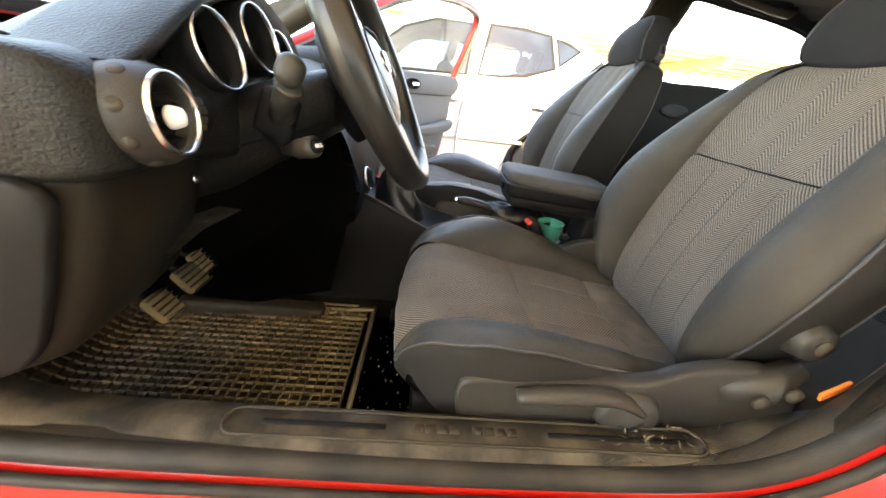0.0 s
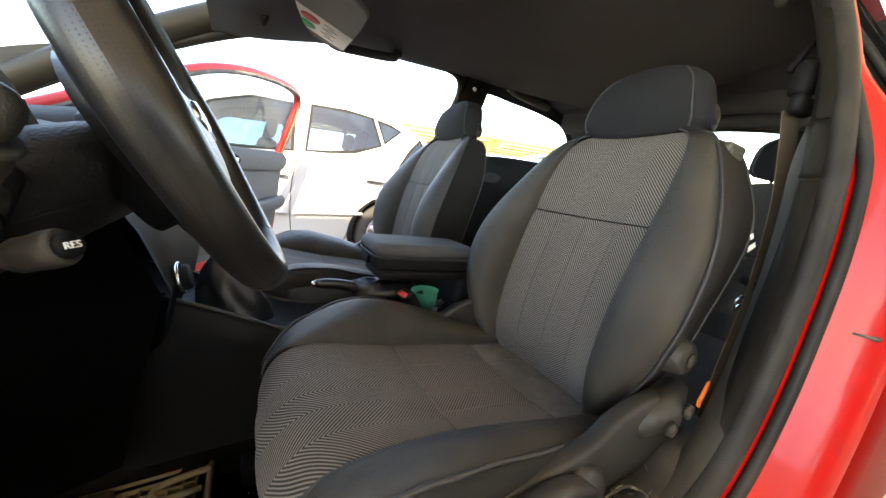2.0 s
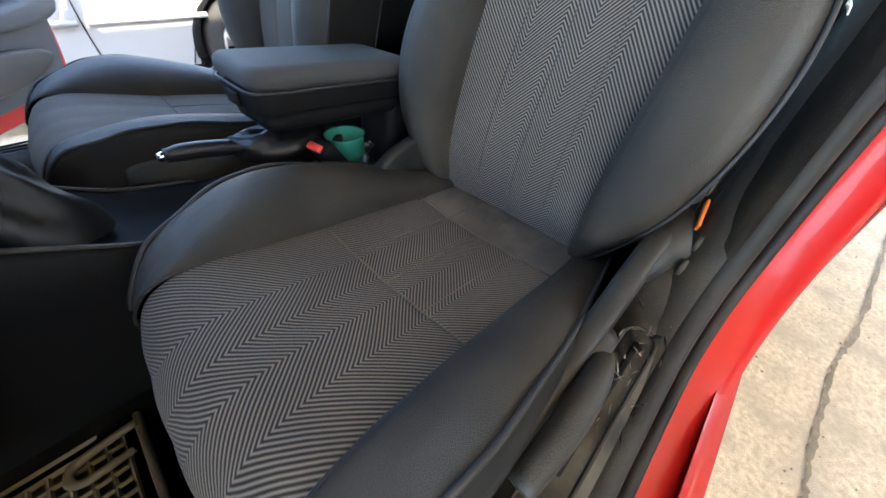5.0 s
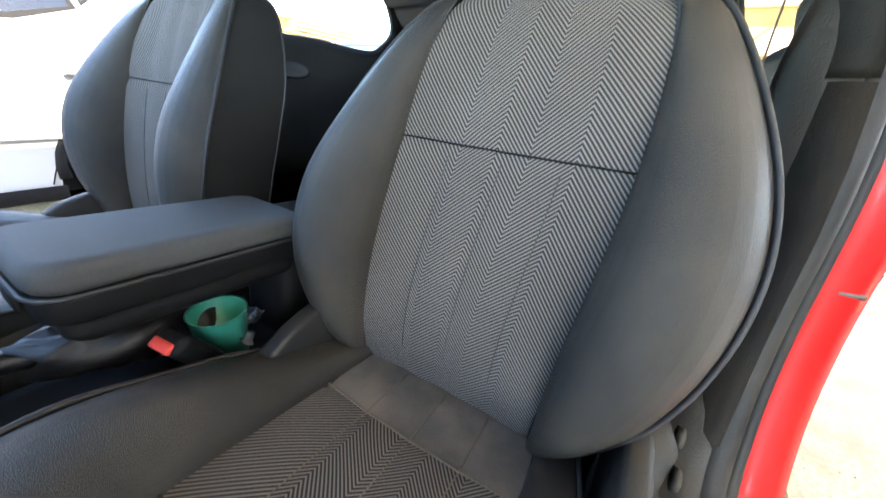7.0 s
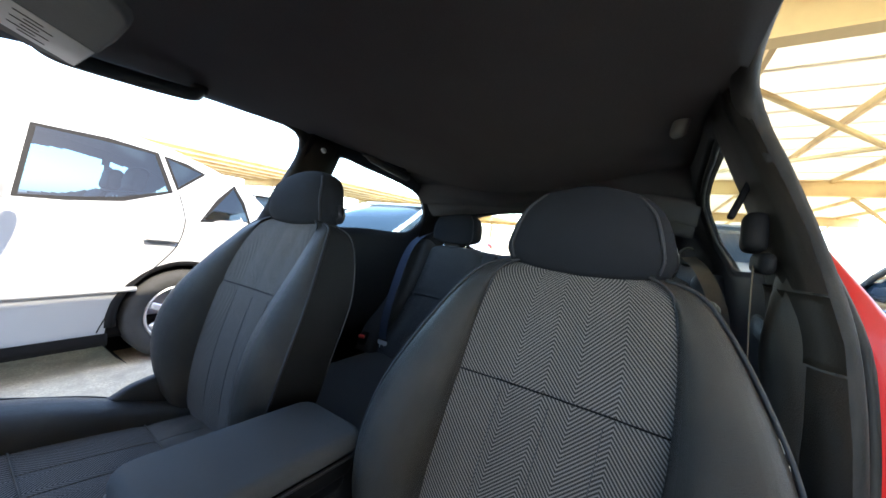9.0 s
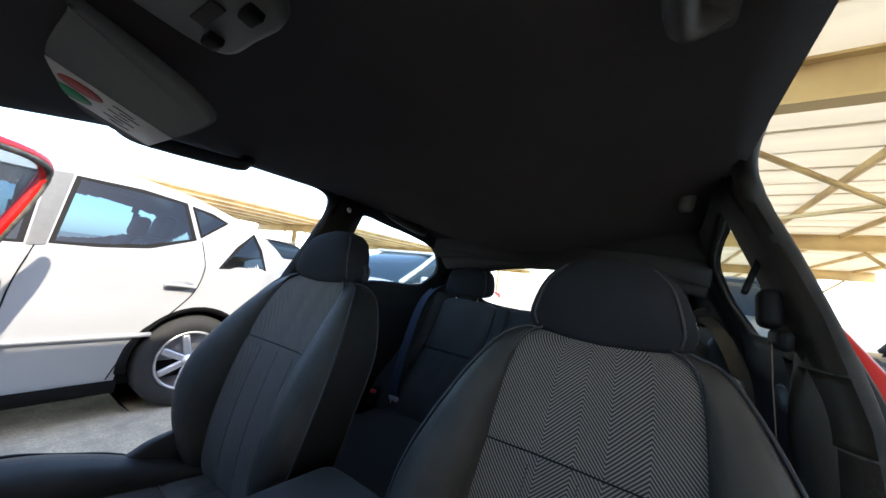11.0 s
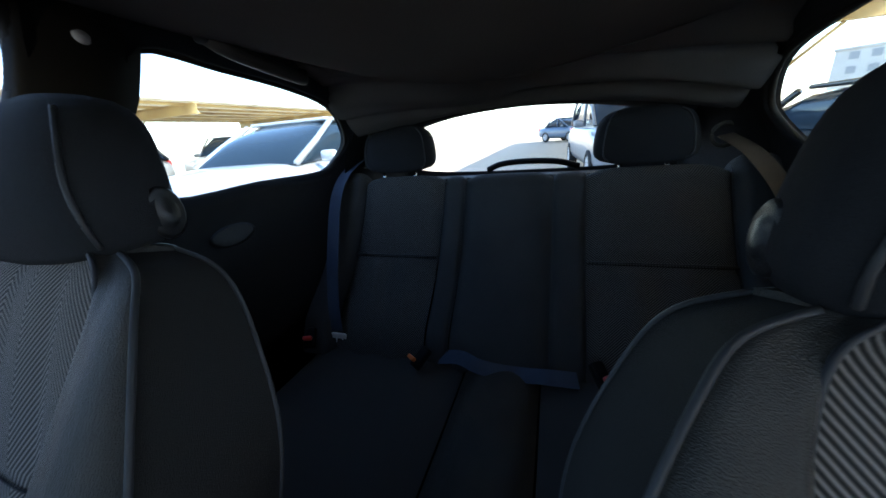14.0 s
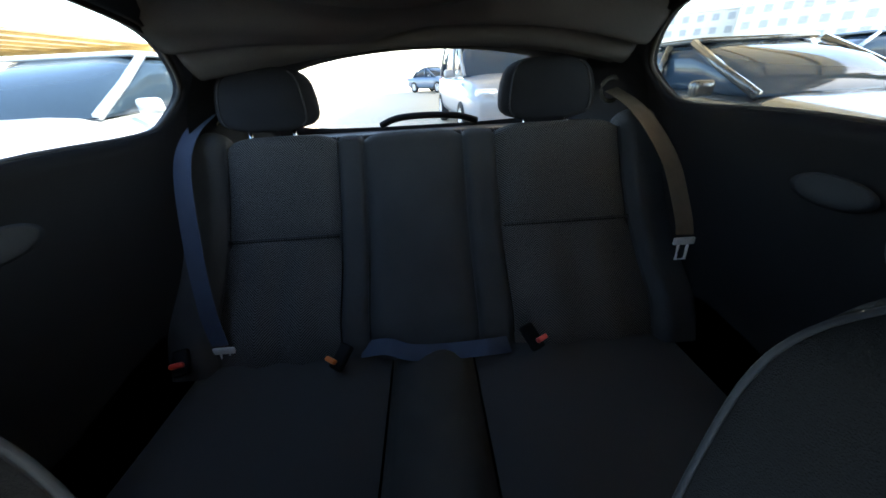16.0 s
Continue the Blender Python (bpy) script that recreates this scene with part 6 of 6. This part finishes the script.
dpart("latch_handle", rbox((0.065, 0.012, 0.022), pose(0.815, -0.062, 0.90), 0.005), M_CHROME, trim, "satin chrome inner handle")
dpart("tweeter", lathe([(0.0, 0.003), (0.022, 0.003), (0.025, 0.0)], pose(0.70, -0.055, 0.89) @ pose(0, 0, 0, 90, 0, 0), 22), M_DARK, trim)
wf = smooth_line([(-0.03, 0.02, 0.965), (0.18, 0.0, 1.07), (0.42, -0.03, 1.195), (0.66, -0.06, 1.305), (0.90, -0.085, 1.365), (1.15, -0.095, 1.385), (1.32, -0.095, 1.375), (1.385, -0.085, 1.335), (1.375, -0.06, 1.22), (1.345, -0.02, 1.08), (1.315, 0.015, 0.96)], 5)
dpart("window_frame", tube(wf, 0.024, 8), M_RED, None, "glossy red window frame")
dpart("frame_rubber", tube([p + Vector((0, -0.012, -0.014)) for p in wf], 0.014, 6), M_RUBBER)
pane = bmesh.new()
pane.faces.new([pane.verts.new(p + Vector((0, 0.004, 0))) for p in wf])
bmesh.ops.triangulate(pane, faces=pane.faces[:])
g = dpart("door_glass", thick(pane, 0.003), M_TINT, smooth=False)
g.visible_shadow = False
dpart("mirror_sail", slab([(0.0, 0.965), (0.16, 0.965), (0.16, 1.045)], 0.012, pose(0, -0.01, 0) @ XZ, 0.003), M_DARK)

# ---- the silver-white car alongside ----


def wheel_at(root, x, y, z, r, s, name="wheel"):
    m = Matrix.Translation((x, y, z)) @ pose(0, 0, 0, 90 * s, 0, 0)
    w = part(name, lathe([(r * 0.66, -0.17), (r * 0.94, -0.175), (r, -0.15), (r, -0.03), (r * 0.95, 0.0), (r * 0.68, 0.002), (r * 0.64, -0.02)], m, 40, caps=False), M_TYRE, root, "black tyre with a spoked alloy rim")
    part("rim", lathe([(r * 0.655, -0.16), (r * 0.66, -0.01), (r * 0.62, 0.0), (r * 0.59, -0.02), (r * 0.58, -0.10), (0.0, -0.10)], m, 40, caps=False), M_ALLOY, w, "silver alloy rim")
    for k in range(7):
        part("spoke", rbox((r * 0.52, r * 0.15, 0.03), m @ pose(0, 0, 0, 0, 0, k * 360 / 7) @ pose(r * 0.33, 0, -0.02), 0.012, 2), M_ALLOY, w)
    part("hub", lathe([(r * 0.15, -0.05), (r * 0.14, -0.002), (0.0, 0.0)], m, 20), M_ALLOY, w)
    return w


def side_sheet(fn, xs, low, high, n=14):
    return skin([[(x, fn(x, low(x) + (high(x) - low(x)) * k / n), low(x) + (high(x) - low(x)) * k / n) for k in range(n + 1)] for x in xs], closed=False)


white = tagged(empty("silver_white_car", (-0.5, 3.1, 0)), "silver-white compact car parked alongside on the concrete", "car")
WR, WF = 0.77, -1.80


def wy(x, z):
    y = 2.262 + 0.012 * ease(0.5, 0.2, z) + 0.02 * (0.72 - z) ** 2 - 0.006 * math.exp(-((z - 0.62) / 0.1) ** 2)
    if z > 0.95:
        y += 0.35 * (z - 0.95)
    y += 0.30 * ease(1.0, 1.65, x) ** 2 + 0.35 * ease(-2.0, -2.6, x) ** 2
    return y


def wlow(x):
    z = 0.24
    for c in (WR, WF):
        d = abs(x - c)
        if d < 0.365:
            z = max(z, 0.31 + math.sqrt(0.365**2 - d * d))
    return z


def wbelt(x):
    return float(np.interp(x, [-2.6, -1.6, -0.9, -0.5, 0.0, 0.4, 0.72, 0.92, 1.25, 1.62], [0.72, 0.88, 0.96, 0.985, 1.005, 1.03, 1.13, 1.28, 1.10, 0.98]))


def wroof(x):
    return float(np.interp(x, [-2.6, -1.6, -1.15, -0.6, -0.2, 0.3, 0.7, 0.97, 1.25, 1.45, 1.62], [0.73, 0.90, 1.15, 1.42, 1.50, 1.51, 1.44, 1.345, 1.20, 1.08, 0.99]))


WINDOWS = [[(0.03, 1.02), (0.22, 1.025), (0.45, 1.05), (0.70, 1.135), (0.64, 1.385), (0.40, 1.415), (0.10, 1.415)], [(0.73, 1.155), (0.91, 1.295), (0.80, 1.345), (0.675, 1.372)],
           [(0.85, 0.955), (1.20, 0.965), (1.165, 1.12), (1.105, 1.24), (0.98, 1.12)], [(-1.05, 0.985), (-0.5, 0.995), (-0.06, 1.01), (-0.02, 1.40), (-0.35, 1.405), (-0.62, 1.32)]]


def inside(x, z, poly):
    hit_ = False
    for (x0, z0), (x1, z1) in zip(poly, poly[1:] + poly[:1]):
        if (z0 > z) != (z1 > z) and x < (x1 - x0) * (z - z0) / (z1 - z0) + x0:
            hit_ = not hit_
    return hit_


def cut_windows(bm):
    """Takes away the sheet behind the panes."""
    gone = [f for f in bm.faces if all(any(inside(v.co.x, v.co.z, w) for w in WINDOWS) for v in f.verts)]
    bmesh.ops.delete(bm, geom=gone, context="FACES")
    return bm


xs = [-2.6 + 4.22 * i / 240 for i in range(241)]
part("body_side", cut_windows(side_sheet(wy, xs, wlow, wroof, 120)), M_WHITECAR, white, "silver-white painted body side")
part("roof", skin([[(x, wy(x, wroof(x)) + f * (1.55 - 2 * (wy(x, wroof(x)) - 2.262)), wroof(x) + 0.06 * math.sin(math.pi * f)) for f in [j / 12 for j in range(13)]] for x in xs[::2]], closed=False), M_WHITECAR, white)
part("far_side", cut_windows(side_sheet(lambda x, z: 6.07 - wy(x, z), xs, lambda x: 0.25, wroof, 110)), M_WHITECAR, white)
for x, y in ((-0.30, 2.68), (-0.30, 3.36), (0.52, 2.75), (0.52, 3.30)):
    part("car_seat_back", joined(rbox((0.16, 0.46, 0.62), pose(x, y, 0.80, 0, 14, 0), 0.06, 3), rbox((0.09, 0.26, 0.17), pose(x + 0.10, y, 1.20, 0, 12, 0), 0.04, 3)), M_DARK, white, "dark seat seen through the window")
part("sill_cladding", skin([[(x, 2.262 + o, z) for o, z in ((-0.008, 0.245), (-0.012, 0.21), (0.0, 0.17), (0.06, 0.15))] for x in [-1.42 + 1.82 * i / 20 for i in range(21)]], closed=False), M_DARK, white, "black sill cladding")
part("underbody", rbox((3.9, 1.4, 0.12), pose(-0.5, 3.05, 0.24), 0.03), M_DARK, white)


def window(name, pts, root, grow=0.018, clip=True):
    """A pane with a black surround, laid on the body side."""
    line = smooth_line([(x, 0, z) for x, z in pts], 1, closed=True)
    c = sum(line, Vector()) / len(line)
    inner = [q - (q - c).normalized() * 0.022 for q in line]
    outer = [q + (q - c).normalized() * grow for q in line]
    w = part(name, skin([[(p.x, wy(p.x, p.z) - 0.004, p.z) for p in ring] for ring in (inner, outer)]), M_DARK, root, "dark tinted side window", smooth=False)
    pn = bmesh.new()
    pn.faces.new([pn.verts.new((p.x, wy(p.x, p.z) - 0.003, p.z)) for p in line])
    bmesh.ops.triangulate(pn, faces=pn.faces[:])
    g = part("pane", pn, M_CARPANE, w, smooth=False)
    g.visible_shadow = False
    return w


for pts, g_ in zip(WINDOWS, (0.005, 0.005, 0.008, 0.005)):
    window("window", pts, white, g_)
bm = bmesh.new()
bm.faces.new([bm.verts.new((x, wy(x, z) - 0.007, z)) for x, z in ((-0.050, 1.0), (0.018, 1.008), (0.088, 1.428), (-0.004, 1.418))])
part("door_pillar", thick(bm, 0.003), M_GREYPLASTIC, white, "grey window pillar", smooth=False)


def on_side(pts, off=-0.0015):
    return [(x, wy(x, z) + off, z) for x, z in pts]


for pts in ([(-0.02, 1.0), (-0.07, 0.8), (-0.09, 0.6), (-0.09, 0.4), (-0.075, 0.25)], [(0.74, 1.13), (0.76, 0.95), (0.72, 0.78), (0.60, 0.63), (0.48, 0.50), (0.40, 0.36), (0.355, 0.25)], [(-1.1, 1.0), (-1.15, 0.8), (-1.16, 0.5), (-1.12, 0.3)]):
    part("door_gap", tube([(p.x, wy(p.x, p.z) - 0.001, p.z) for p in smooth_line([(x, 0, z) for x, z in pts], 5)], 0.0035, 6), M_DARK, white)
for x0, x1 in ((-1.10, -0.11), (-0.07, 0.52)):
    line = [(x0 + (x1 - x0) * i / 10, 0.505) for i in range(11)]
    part("side_moulding", tube(on_side(line, -0.004), 0.021, 8, flat=0.75, up=(0, 0, 1)), M_WHITECAR, white, "silver body-side moulding")
for x in (-0.19, 0.63):
    hr = part("door_handle", tube(smooth_line(on_side([(x - 0.085, 0.825), (x - 0.07, 0.826), (x, 0.822), (x + 0.07, 0.815), (x + 0.085, 0.813)], -0.03), 4), 0.011, 8), M_WHITECAR, white, "silver pull handle")
    part("handle_bowl", lathe([(0.0, 0.0), (0.07, 0.0), (0.078, 0.004)], pose(x, wy(x, 0.82) - 0.0005, 0.82, 90, 0, 0) @ Matrix.Diagonal((1.1, 0.4, 1, 1)), 28), M_GREYPLASTIC, hr)
    for d in (-0.08, 0.08):
        part("handle_foot", rbox((0.016, 0.034, 0.018), pose(x + d, wy(x, 0.82) - 0.016, 0.82), 0.005), M_WHITECAR, hr)
for c in (WR, WF):
    part("arch_liner", tube([(c + 0.36 * math.cos(a), 2.285, 0.31 + 0.36 * math.sin(a)) for a in [k * math.pi / 16 - 0.1 for k in range(18)]], 0.03, 8), M_DARK, white)
    part("arch_well", lathe([(0.40, 0.0), (0.40, 0.3), (0.0, 0.3)], pose(c, 2.33, 0.31, -90, 0, 0), 28, caps=False), M_DARK, white)
    wheel_at(white, c, 2.275, 0.305, 0.305, 1)
wm = part("door_mirror", rbox((0.10, 0.17, 0.12), pose(-1.02, 2.20, 1.02), 0.04, 4), M_WHITECAR, white)


# ---- other parked cars ----


def parked_car(name, label, paint, at, yaw, L=4.4, W=1.78, H=1.45, belt=0.92, hood=0.92, suv=False, tail=M_TAIL):
    """A parked car seen far off: nose towards -x in its own frame."""
    root = tagged(empty(name), label, "car", group="parked cars")
    hw = W / 2

    def ring(x, lo, hi, w, lean=0.0):
        pts = []
        for k in range(20):
            a = k * math.pi / 10 + math.pi / 20
            c, s_ = math.cos(a), math.sin(a)
            pts.append((x, w * math.copysign(abs(c) ** 0.45, c), (lo + hi) / 2 + (hi - lo) / 2 * math.copysign(abs(s_) ** 0.5, s_)))
        return pts

    h = L / 2
    st = [(-h, 0.35, hood - 0.22, hw * 0.80), (-h + 0.08, 0.28, hood - 0.12, hw * 0.9), (-h + 0.4, 0.24, hood - 0.03, hw * 0.97), (-h + 0.95, 0.22, hood + 0.04, hw), (-h + 1.3, 0.22, belt + 0.04, hw), (0.2, 0.22, belt + 0.04, hw), (h - 0.9, 0.22, belt + 0.05, hw), (h - 0.4, 0.25, belt + (0.05 if suv else 0.03), hw * 0.98), (h - 0.1, 0.30, belt + 0.0, hw * 0.93), (h, 0.38, belt - 0.12, hw * 0.85)]
    part("body", skin([ring(*s_) for s_ in st], caps=True), paint, root)
    back = h - (0.15 if suv else 0.75)
    gh = [(-h + 1.15, belt, belt + 0.03, hw * 0.86), (-h + 1.55, belt - 0.05, (belt + H) / 2 + 0.06, hw * 0.84), (-h + 2.0, belt - 0.05, H - 0.03, hw * 0.78), (0.3, belt - 0.05, H - 0.01, hw * 0.77), (back - 0.55, belt - 0.05, H - 0.05, hw * 0.77), (back - 0.15, belt - 0.05, (belt + H) / 2 + (0.15 if suv else 0.04), hw * 0.80), (back + 0.1, belt - 0.05, belt + 0.03, hw * 0.82)]
    part("glasshouse", skin([ring(*s_) for s_ in gh], caps=True), M_CARGLASS, root, "dark car windows")
    part("roof", rbox((back - 0.5 + h - 2.0, hw * 1.40, 0.05), pose((-h + 2.0 + back - 0.5) / 2, 0, H - 0.012), 0.022, 3), paint, root)
    for s in (-1, 1):
        for x0, z0, x1, z1 in ((-h + 1.15, belt + 0.02, -h + 2.02, H - 0.03), (back + 0.08, belt + 0.02, back - 0.5, H - 0.04), (0.12, belt, 0.12, H - 0.04)):
            part("pillar", tube([(x0, hw * 0.845 * s, z0), ((x0 + x1) / 2, hw * 0.83 * s, (z0 + z1) / 2), (x1, hw * 0.77 * s, z1)], 0.035, 6), paint, root)
        part("door_mirror", rbox((0.10, 0.20, 0.13), pose(-h + 1.45, (hw + 0.09) * s, belt + 0.07), 0.04, 3), paint, root)
        part("headlight", rbox((0.16, 0.36, 0.15), pose(-h + 0.10, hw * 0.68 * s, hood - 0.22, 0, 0, -14 * s), 0.05, 3), M_GLASSLIGHT, root, "clear headlight")
        part("tail_light", rbox((0.12, 0.26, 0.22), pose(h - 0.07, hw * 0.76 * s, belt - 0.14, 0, 0, 12 * s), 0.04, 3), tail, root, "red tail light")
        for x in (-h + 0.85, h - 0.85):
            wheel_at(root, x, (hw + 0.01) * s, 0.33, 0.33, 1 if s < 0 else -1)
    part("grille", rbox((0.05, hw * 0.9, 0.14), pose(-h + 0.03, 0, hood - 0.30), 0.02), M_DARK, root)
    for k in range(3):
        part("grille_bar", rbox((0.03, hw * 0.86, 0.012), pose(-h - 0.002, 0, hood - 0.345 + 0.045 * k), 0.004, 1), M_CHROME, root)
    root.matrix_basis = pose(at[0], at[1], 0, 0, 0, yaw)
    return root


parked_car("parked_saloon", "silver saloon parked nose to the front, sunlit", M_SILVER, (4.35, 3.35), 0, 4.5, 1.8, 1.44)
parked_car("parked_suv", "white tall car parked side-on in the far row", M_WHITECAR, (6.6, 13.5), 8, 4.7, 1.9, 1.74, 1.02, 1.0, True)
parked_car("parked_suv", "white tall car parked in the far row under a canopy", M_WHITECAR, (11.5, 12.8), 25, 4.6, 1.85, 1.7, 1.0, 0.98, True)
parked_car("parked_suv", "dark grey tall car parked nose towards the tailgate", M_GREYCAR, (8.3, -1.5), 4, 4.6, 1.86, 1.74, 1.03, 1.02, True)
parked_car("parked_hatchback", "blue hatchback parked in the far row, bleached by sun", M_BLUECAR, (25.0, -0.9), 40, 4.0, 1.72, 1.48)
# Out of view: added to block glare and darken reflections on the driver's side.
parked_car("parked_suv", "dusty black tall car with red tail lights, added unseen to block glare", M_BLACKCAR, (-0.72, -3.75), 4, 4.6, 1.86, 1.62, 1.0, 0.98, True)
parked_car("parked_saloon", "dusty black saloon parked beside the canopy posts", M_BLACKCAR, (4.0, -3.25), 3, 4.4, 1.76, 1.29, 0.84, 0.80)
parked_car("parked_saloon", "grey-blue saloon parked beyond the black one", M_BLUECAR, (7.5, -9.5), 80, 4.5, 1.8, 1.44)

# ---- canopy of the car park ----


def canopy(name, label, x0, x1, y0, y1, z, beams, post_y, group="canopies"):
    root = tagged(empty(name, (x0, post_y, 0)), label, "canopy", group=group)
    n = int((x1 - x0) / 0.62)
    for i in range(n):
        xa = x0 + (x1 - x0) * i / n
        part("roof_sheet", rbox(((x1 - x0) / n + 0.05, y1 - y0, 0.010), pose(xa + (x1 - x0) / n / 2, (y0 + y1) / 2, z + 0.013 * (i % 2)), 0.002, 1), M_SHEET, root, smooth=False)
    for x in beams:
        section = [(-0.08, -0.166), (0.08, -0.166), (0.08, -0.144), (0.007, -0.144), (0.007, 0.144), (0.08, 0.144), (0.08, 0.166), (-0.08, 0.166), (-0.08, 0.144), (-0.007, 0.144), (-0.007, -0.144), (-0.08, -0.144)]
        bm_ = skin([[(x + a, y, z - 0.205 + b) for a, b in section] for y in (y0, y1)], caps=True)
        part("main_beam", bm_, M_YELLOW, root, "yellowed steel main beam", smooth=False)
        part("post", joined(rbox((0.16, 0.16, z - 0.36), pose(x, post_y, (z - 0.36) / 2), 0.01, 1), rbox((0.34, 0.34, 0.02), pose(x, post_y, 0.01), 0.004, 1)), M_YELLOW, root, "yellowed steel post", smooth=False)
        for s in (-1, 1):
            part("brace", tube([(x, post_y + 0.9 * s, z - 0.38), (x, post_y, z - 1.2)], 0.035, 8), M_YELLOW, root)
    for k in range(int((y1 - y0) / 1.15)):
        y = y1 - 0.75 - 1.15 * k
        part("rafter", rbox((x1 - x0, 0.055, 0.09), pose((x0 + x1) / 2, y, z - 0.055), 0.006, 1), M_YELLOW, root, smooth=False)
    return root


main = canopy("car_park_canopy", "yellowed steel canopy with white translucent roof sheets", -3.2, 26.0, -6.2, -0.35, 2.97, (-2.9, 2.95, 9.9, 16.8, 23.7), -4.6)
for a, b in (((3.6, -0.9, 2.62), (6.5, -3.6, 2.25)), ((3.6, -3.4, 2.3), (7.4, -1.2, 2.62))):
    part("cross_brace", tube([a, b], 0.03, 8), M_YELLOW, main)
canopy("car_park_canopy", "far yellowed steel canopy over the opposite row", -2.0, 34.0, 11.0, 18.0, 2.75, (1.0, 9.0, 17.0, 25.0, 33.0), 14.5)


# ---- distant apartment blocks and trees ----
def block(x, y, w, d, floors, yaw, label):
    root = tagged(empty("apartment_building"), label, "building", group="distant buildings")
    H = floors * 2.9
    part("wall", rbox((w, d, H), pose(0, 0, H / 2), 0.05, 1), M_FACADE, root, smooth=False)
    part("roof", rbox((w + 0.6, d + 0.6, 0.5), pose(0, 0, H + 0.25), 0.05, 1), M_FACADE, root, smooth=False)
    me = None
    for f in range(floors):
        for k in range(int(w / 3.2)):
            p = -w / 2 + 1.8 + 3.2 * k
            if me is None:
                bmw = rbox((1.5, 0.12, 1.5), None, 0.02, 1)
                ob = part("window", bmw, M_FARGLASS, root, smooth=False)
                me = ob.data
            else:
                ob = new("window", me)
                ob.parent = root
            ob.matrix_basis = pose(p, d / 2 + 0.02, 1.6 + 2.9 * f)
            ob.matrix_parent_inverse = Matrix.Identity(4)
    root.matrix_basis = pose(x, y, 0, 0, 0, yaw)


block(84, -88, 26, 14, 4, 40, "pale apartment block far off, bleached by the sun")
block(108, -74, 24, 14, 4, 55, "pale apartment block far off, bleached by the sun")
block(62, -122, 22, 14, 4, 30, "pale apartment block far off, bleached by the sun")


# ---- ground crack and grit beside the sill ----
CRACK = [(2.6, -1.30), (1.9, -1.22), (1.16, -1.136), (0.917, -1.088), (0.604, -1.06), (0.432, -1.055), (0.277, -1.069), (0.1, -1.085), (-0.4, -1.10), (-1.4, -1.16)]
line = smooth_line([(x, y, 0.004) for x, y in CRACK], 14)
rng = random.Random(7)
rings = []
for p in line:
    w, o = 0.004 + 0.008 * rng.random(), (rng.random() - 0.5) * 0.007
    rings.append([(p.x, p.y + o - w, 0.004), (p.x, p.y + o + w * 0.7, 0.004)])
part("crack", skin(rings, closed=False), M_SOIL, ground, "soil-filled crack between concrete slabs")
grit = bmesh.new()
for k in range(170):
    x, y = rng.uniform(-0.3, 1.8), -rng.uniform(0.86, 1.9)
    if rng.random() < 0.35:
        y = -1.07 + rng.gauss(0, 0.035)
    r = rng.choice((0.0015, 0.002, 0.0025, 0.0035))
    bmesh.ops.create_icosphere(grit, subdivisions=1, radius=r, matrix=Matrix.Translation((x, y, r * 0.5)) @ Matrix.Diagonal((1, rng.uniform(0.6, 1.3), 0.6, 1)))
for x, y in ((0.686, -1.2), (0.52, -1.33), (0.95, -1.42)):
    bmesh.ops.create_icosphere(grit, subdivisions=1, radius=0.008, matrix=Matrix.Translation((x, y, 0.006)) @ Matrix.Diagonal((1, 0.8, 0.7, 1)))
tagged(link("gravel", grit, M_SOIL, smooth=False), "brown grit and pebbles scattered on the concrete", "gravel", kind="stuff")
# pale scuffs where shoes rub the driver's sill and its lower pillar
sc = bmesh.new()
for k in range(34):
    x, y = rng.uniform(-0.05, 0.17), -rng.uniform(0.64, 0.70)
    l_, a = rng.uniform(0.006, 0.022), rng.uniform(-0.9, 0.9)
    z = 0.4415 + 0.06 * ease(0.12, 0.32, x) if y > -0.69 else 0.438
    d = Vector((math.cos(a), math.sin(a), 0)) * l_ / 2
    e = Vector((-math.sin(a), math.cos(a), 0)) * rng.uniform(0.0007, 0.002)
    c = Vector((x, y + 0.05, z + 0.0545))
    sc.faces.new([sc.verts.new(c + q) for q in (-d, e * 0.8, d, -e)])
tagged(part("sill_scuff", thick(sc, 0.0004), M_LABEL, car, smooth=False), "pale rubbed scuffs on the sill", kind="stuff")
# crumbs on the carpet beside the mat
cr = bmesh.new()
for k in range(90):
    x, y = rng.uniform(-0.43, -0.25), -rng.uniform(0.2, 0.56)
    r = rng.choice((0.001, 0.0015, 0.002))
    bmesh.ops.create_icosphere(cr, subdivisions=1, radius=r, matrix=Matrix.Translation((x, y, 0.3065)))
tagged(link("crumbs", cr, M_LABEL, smooth=False), "pale crumbs and grit on the black carpet", "crumbs", kind="stuff")
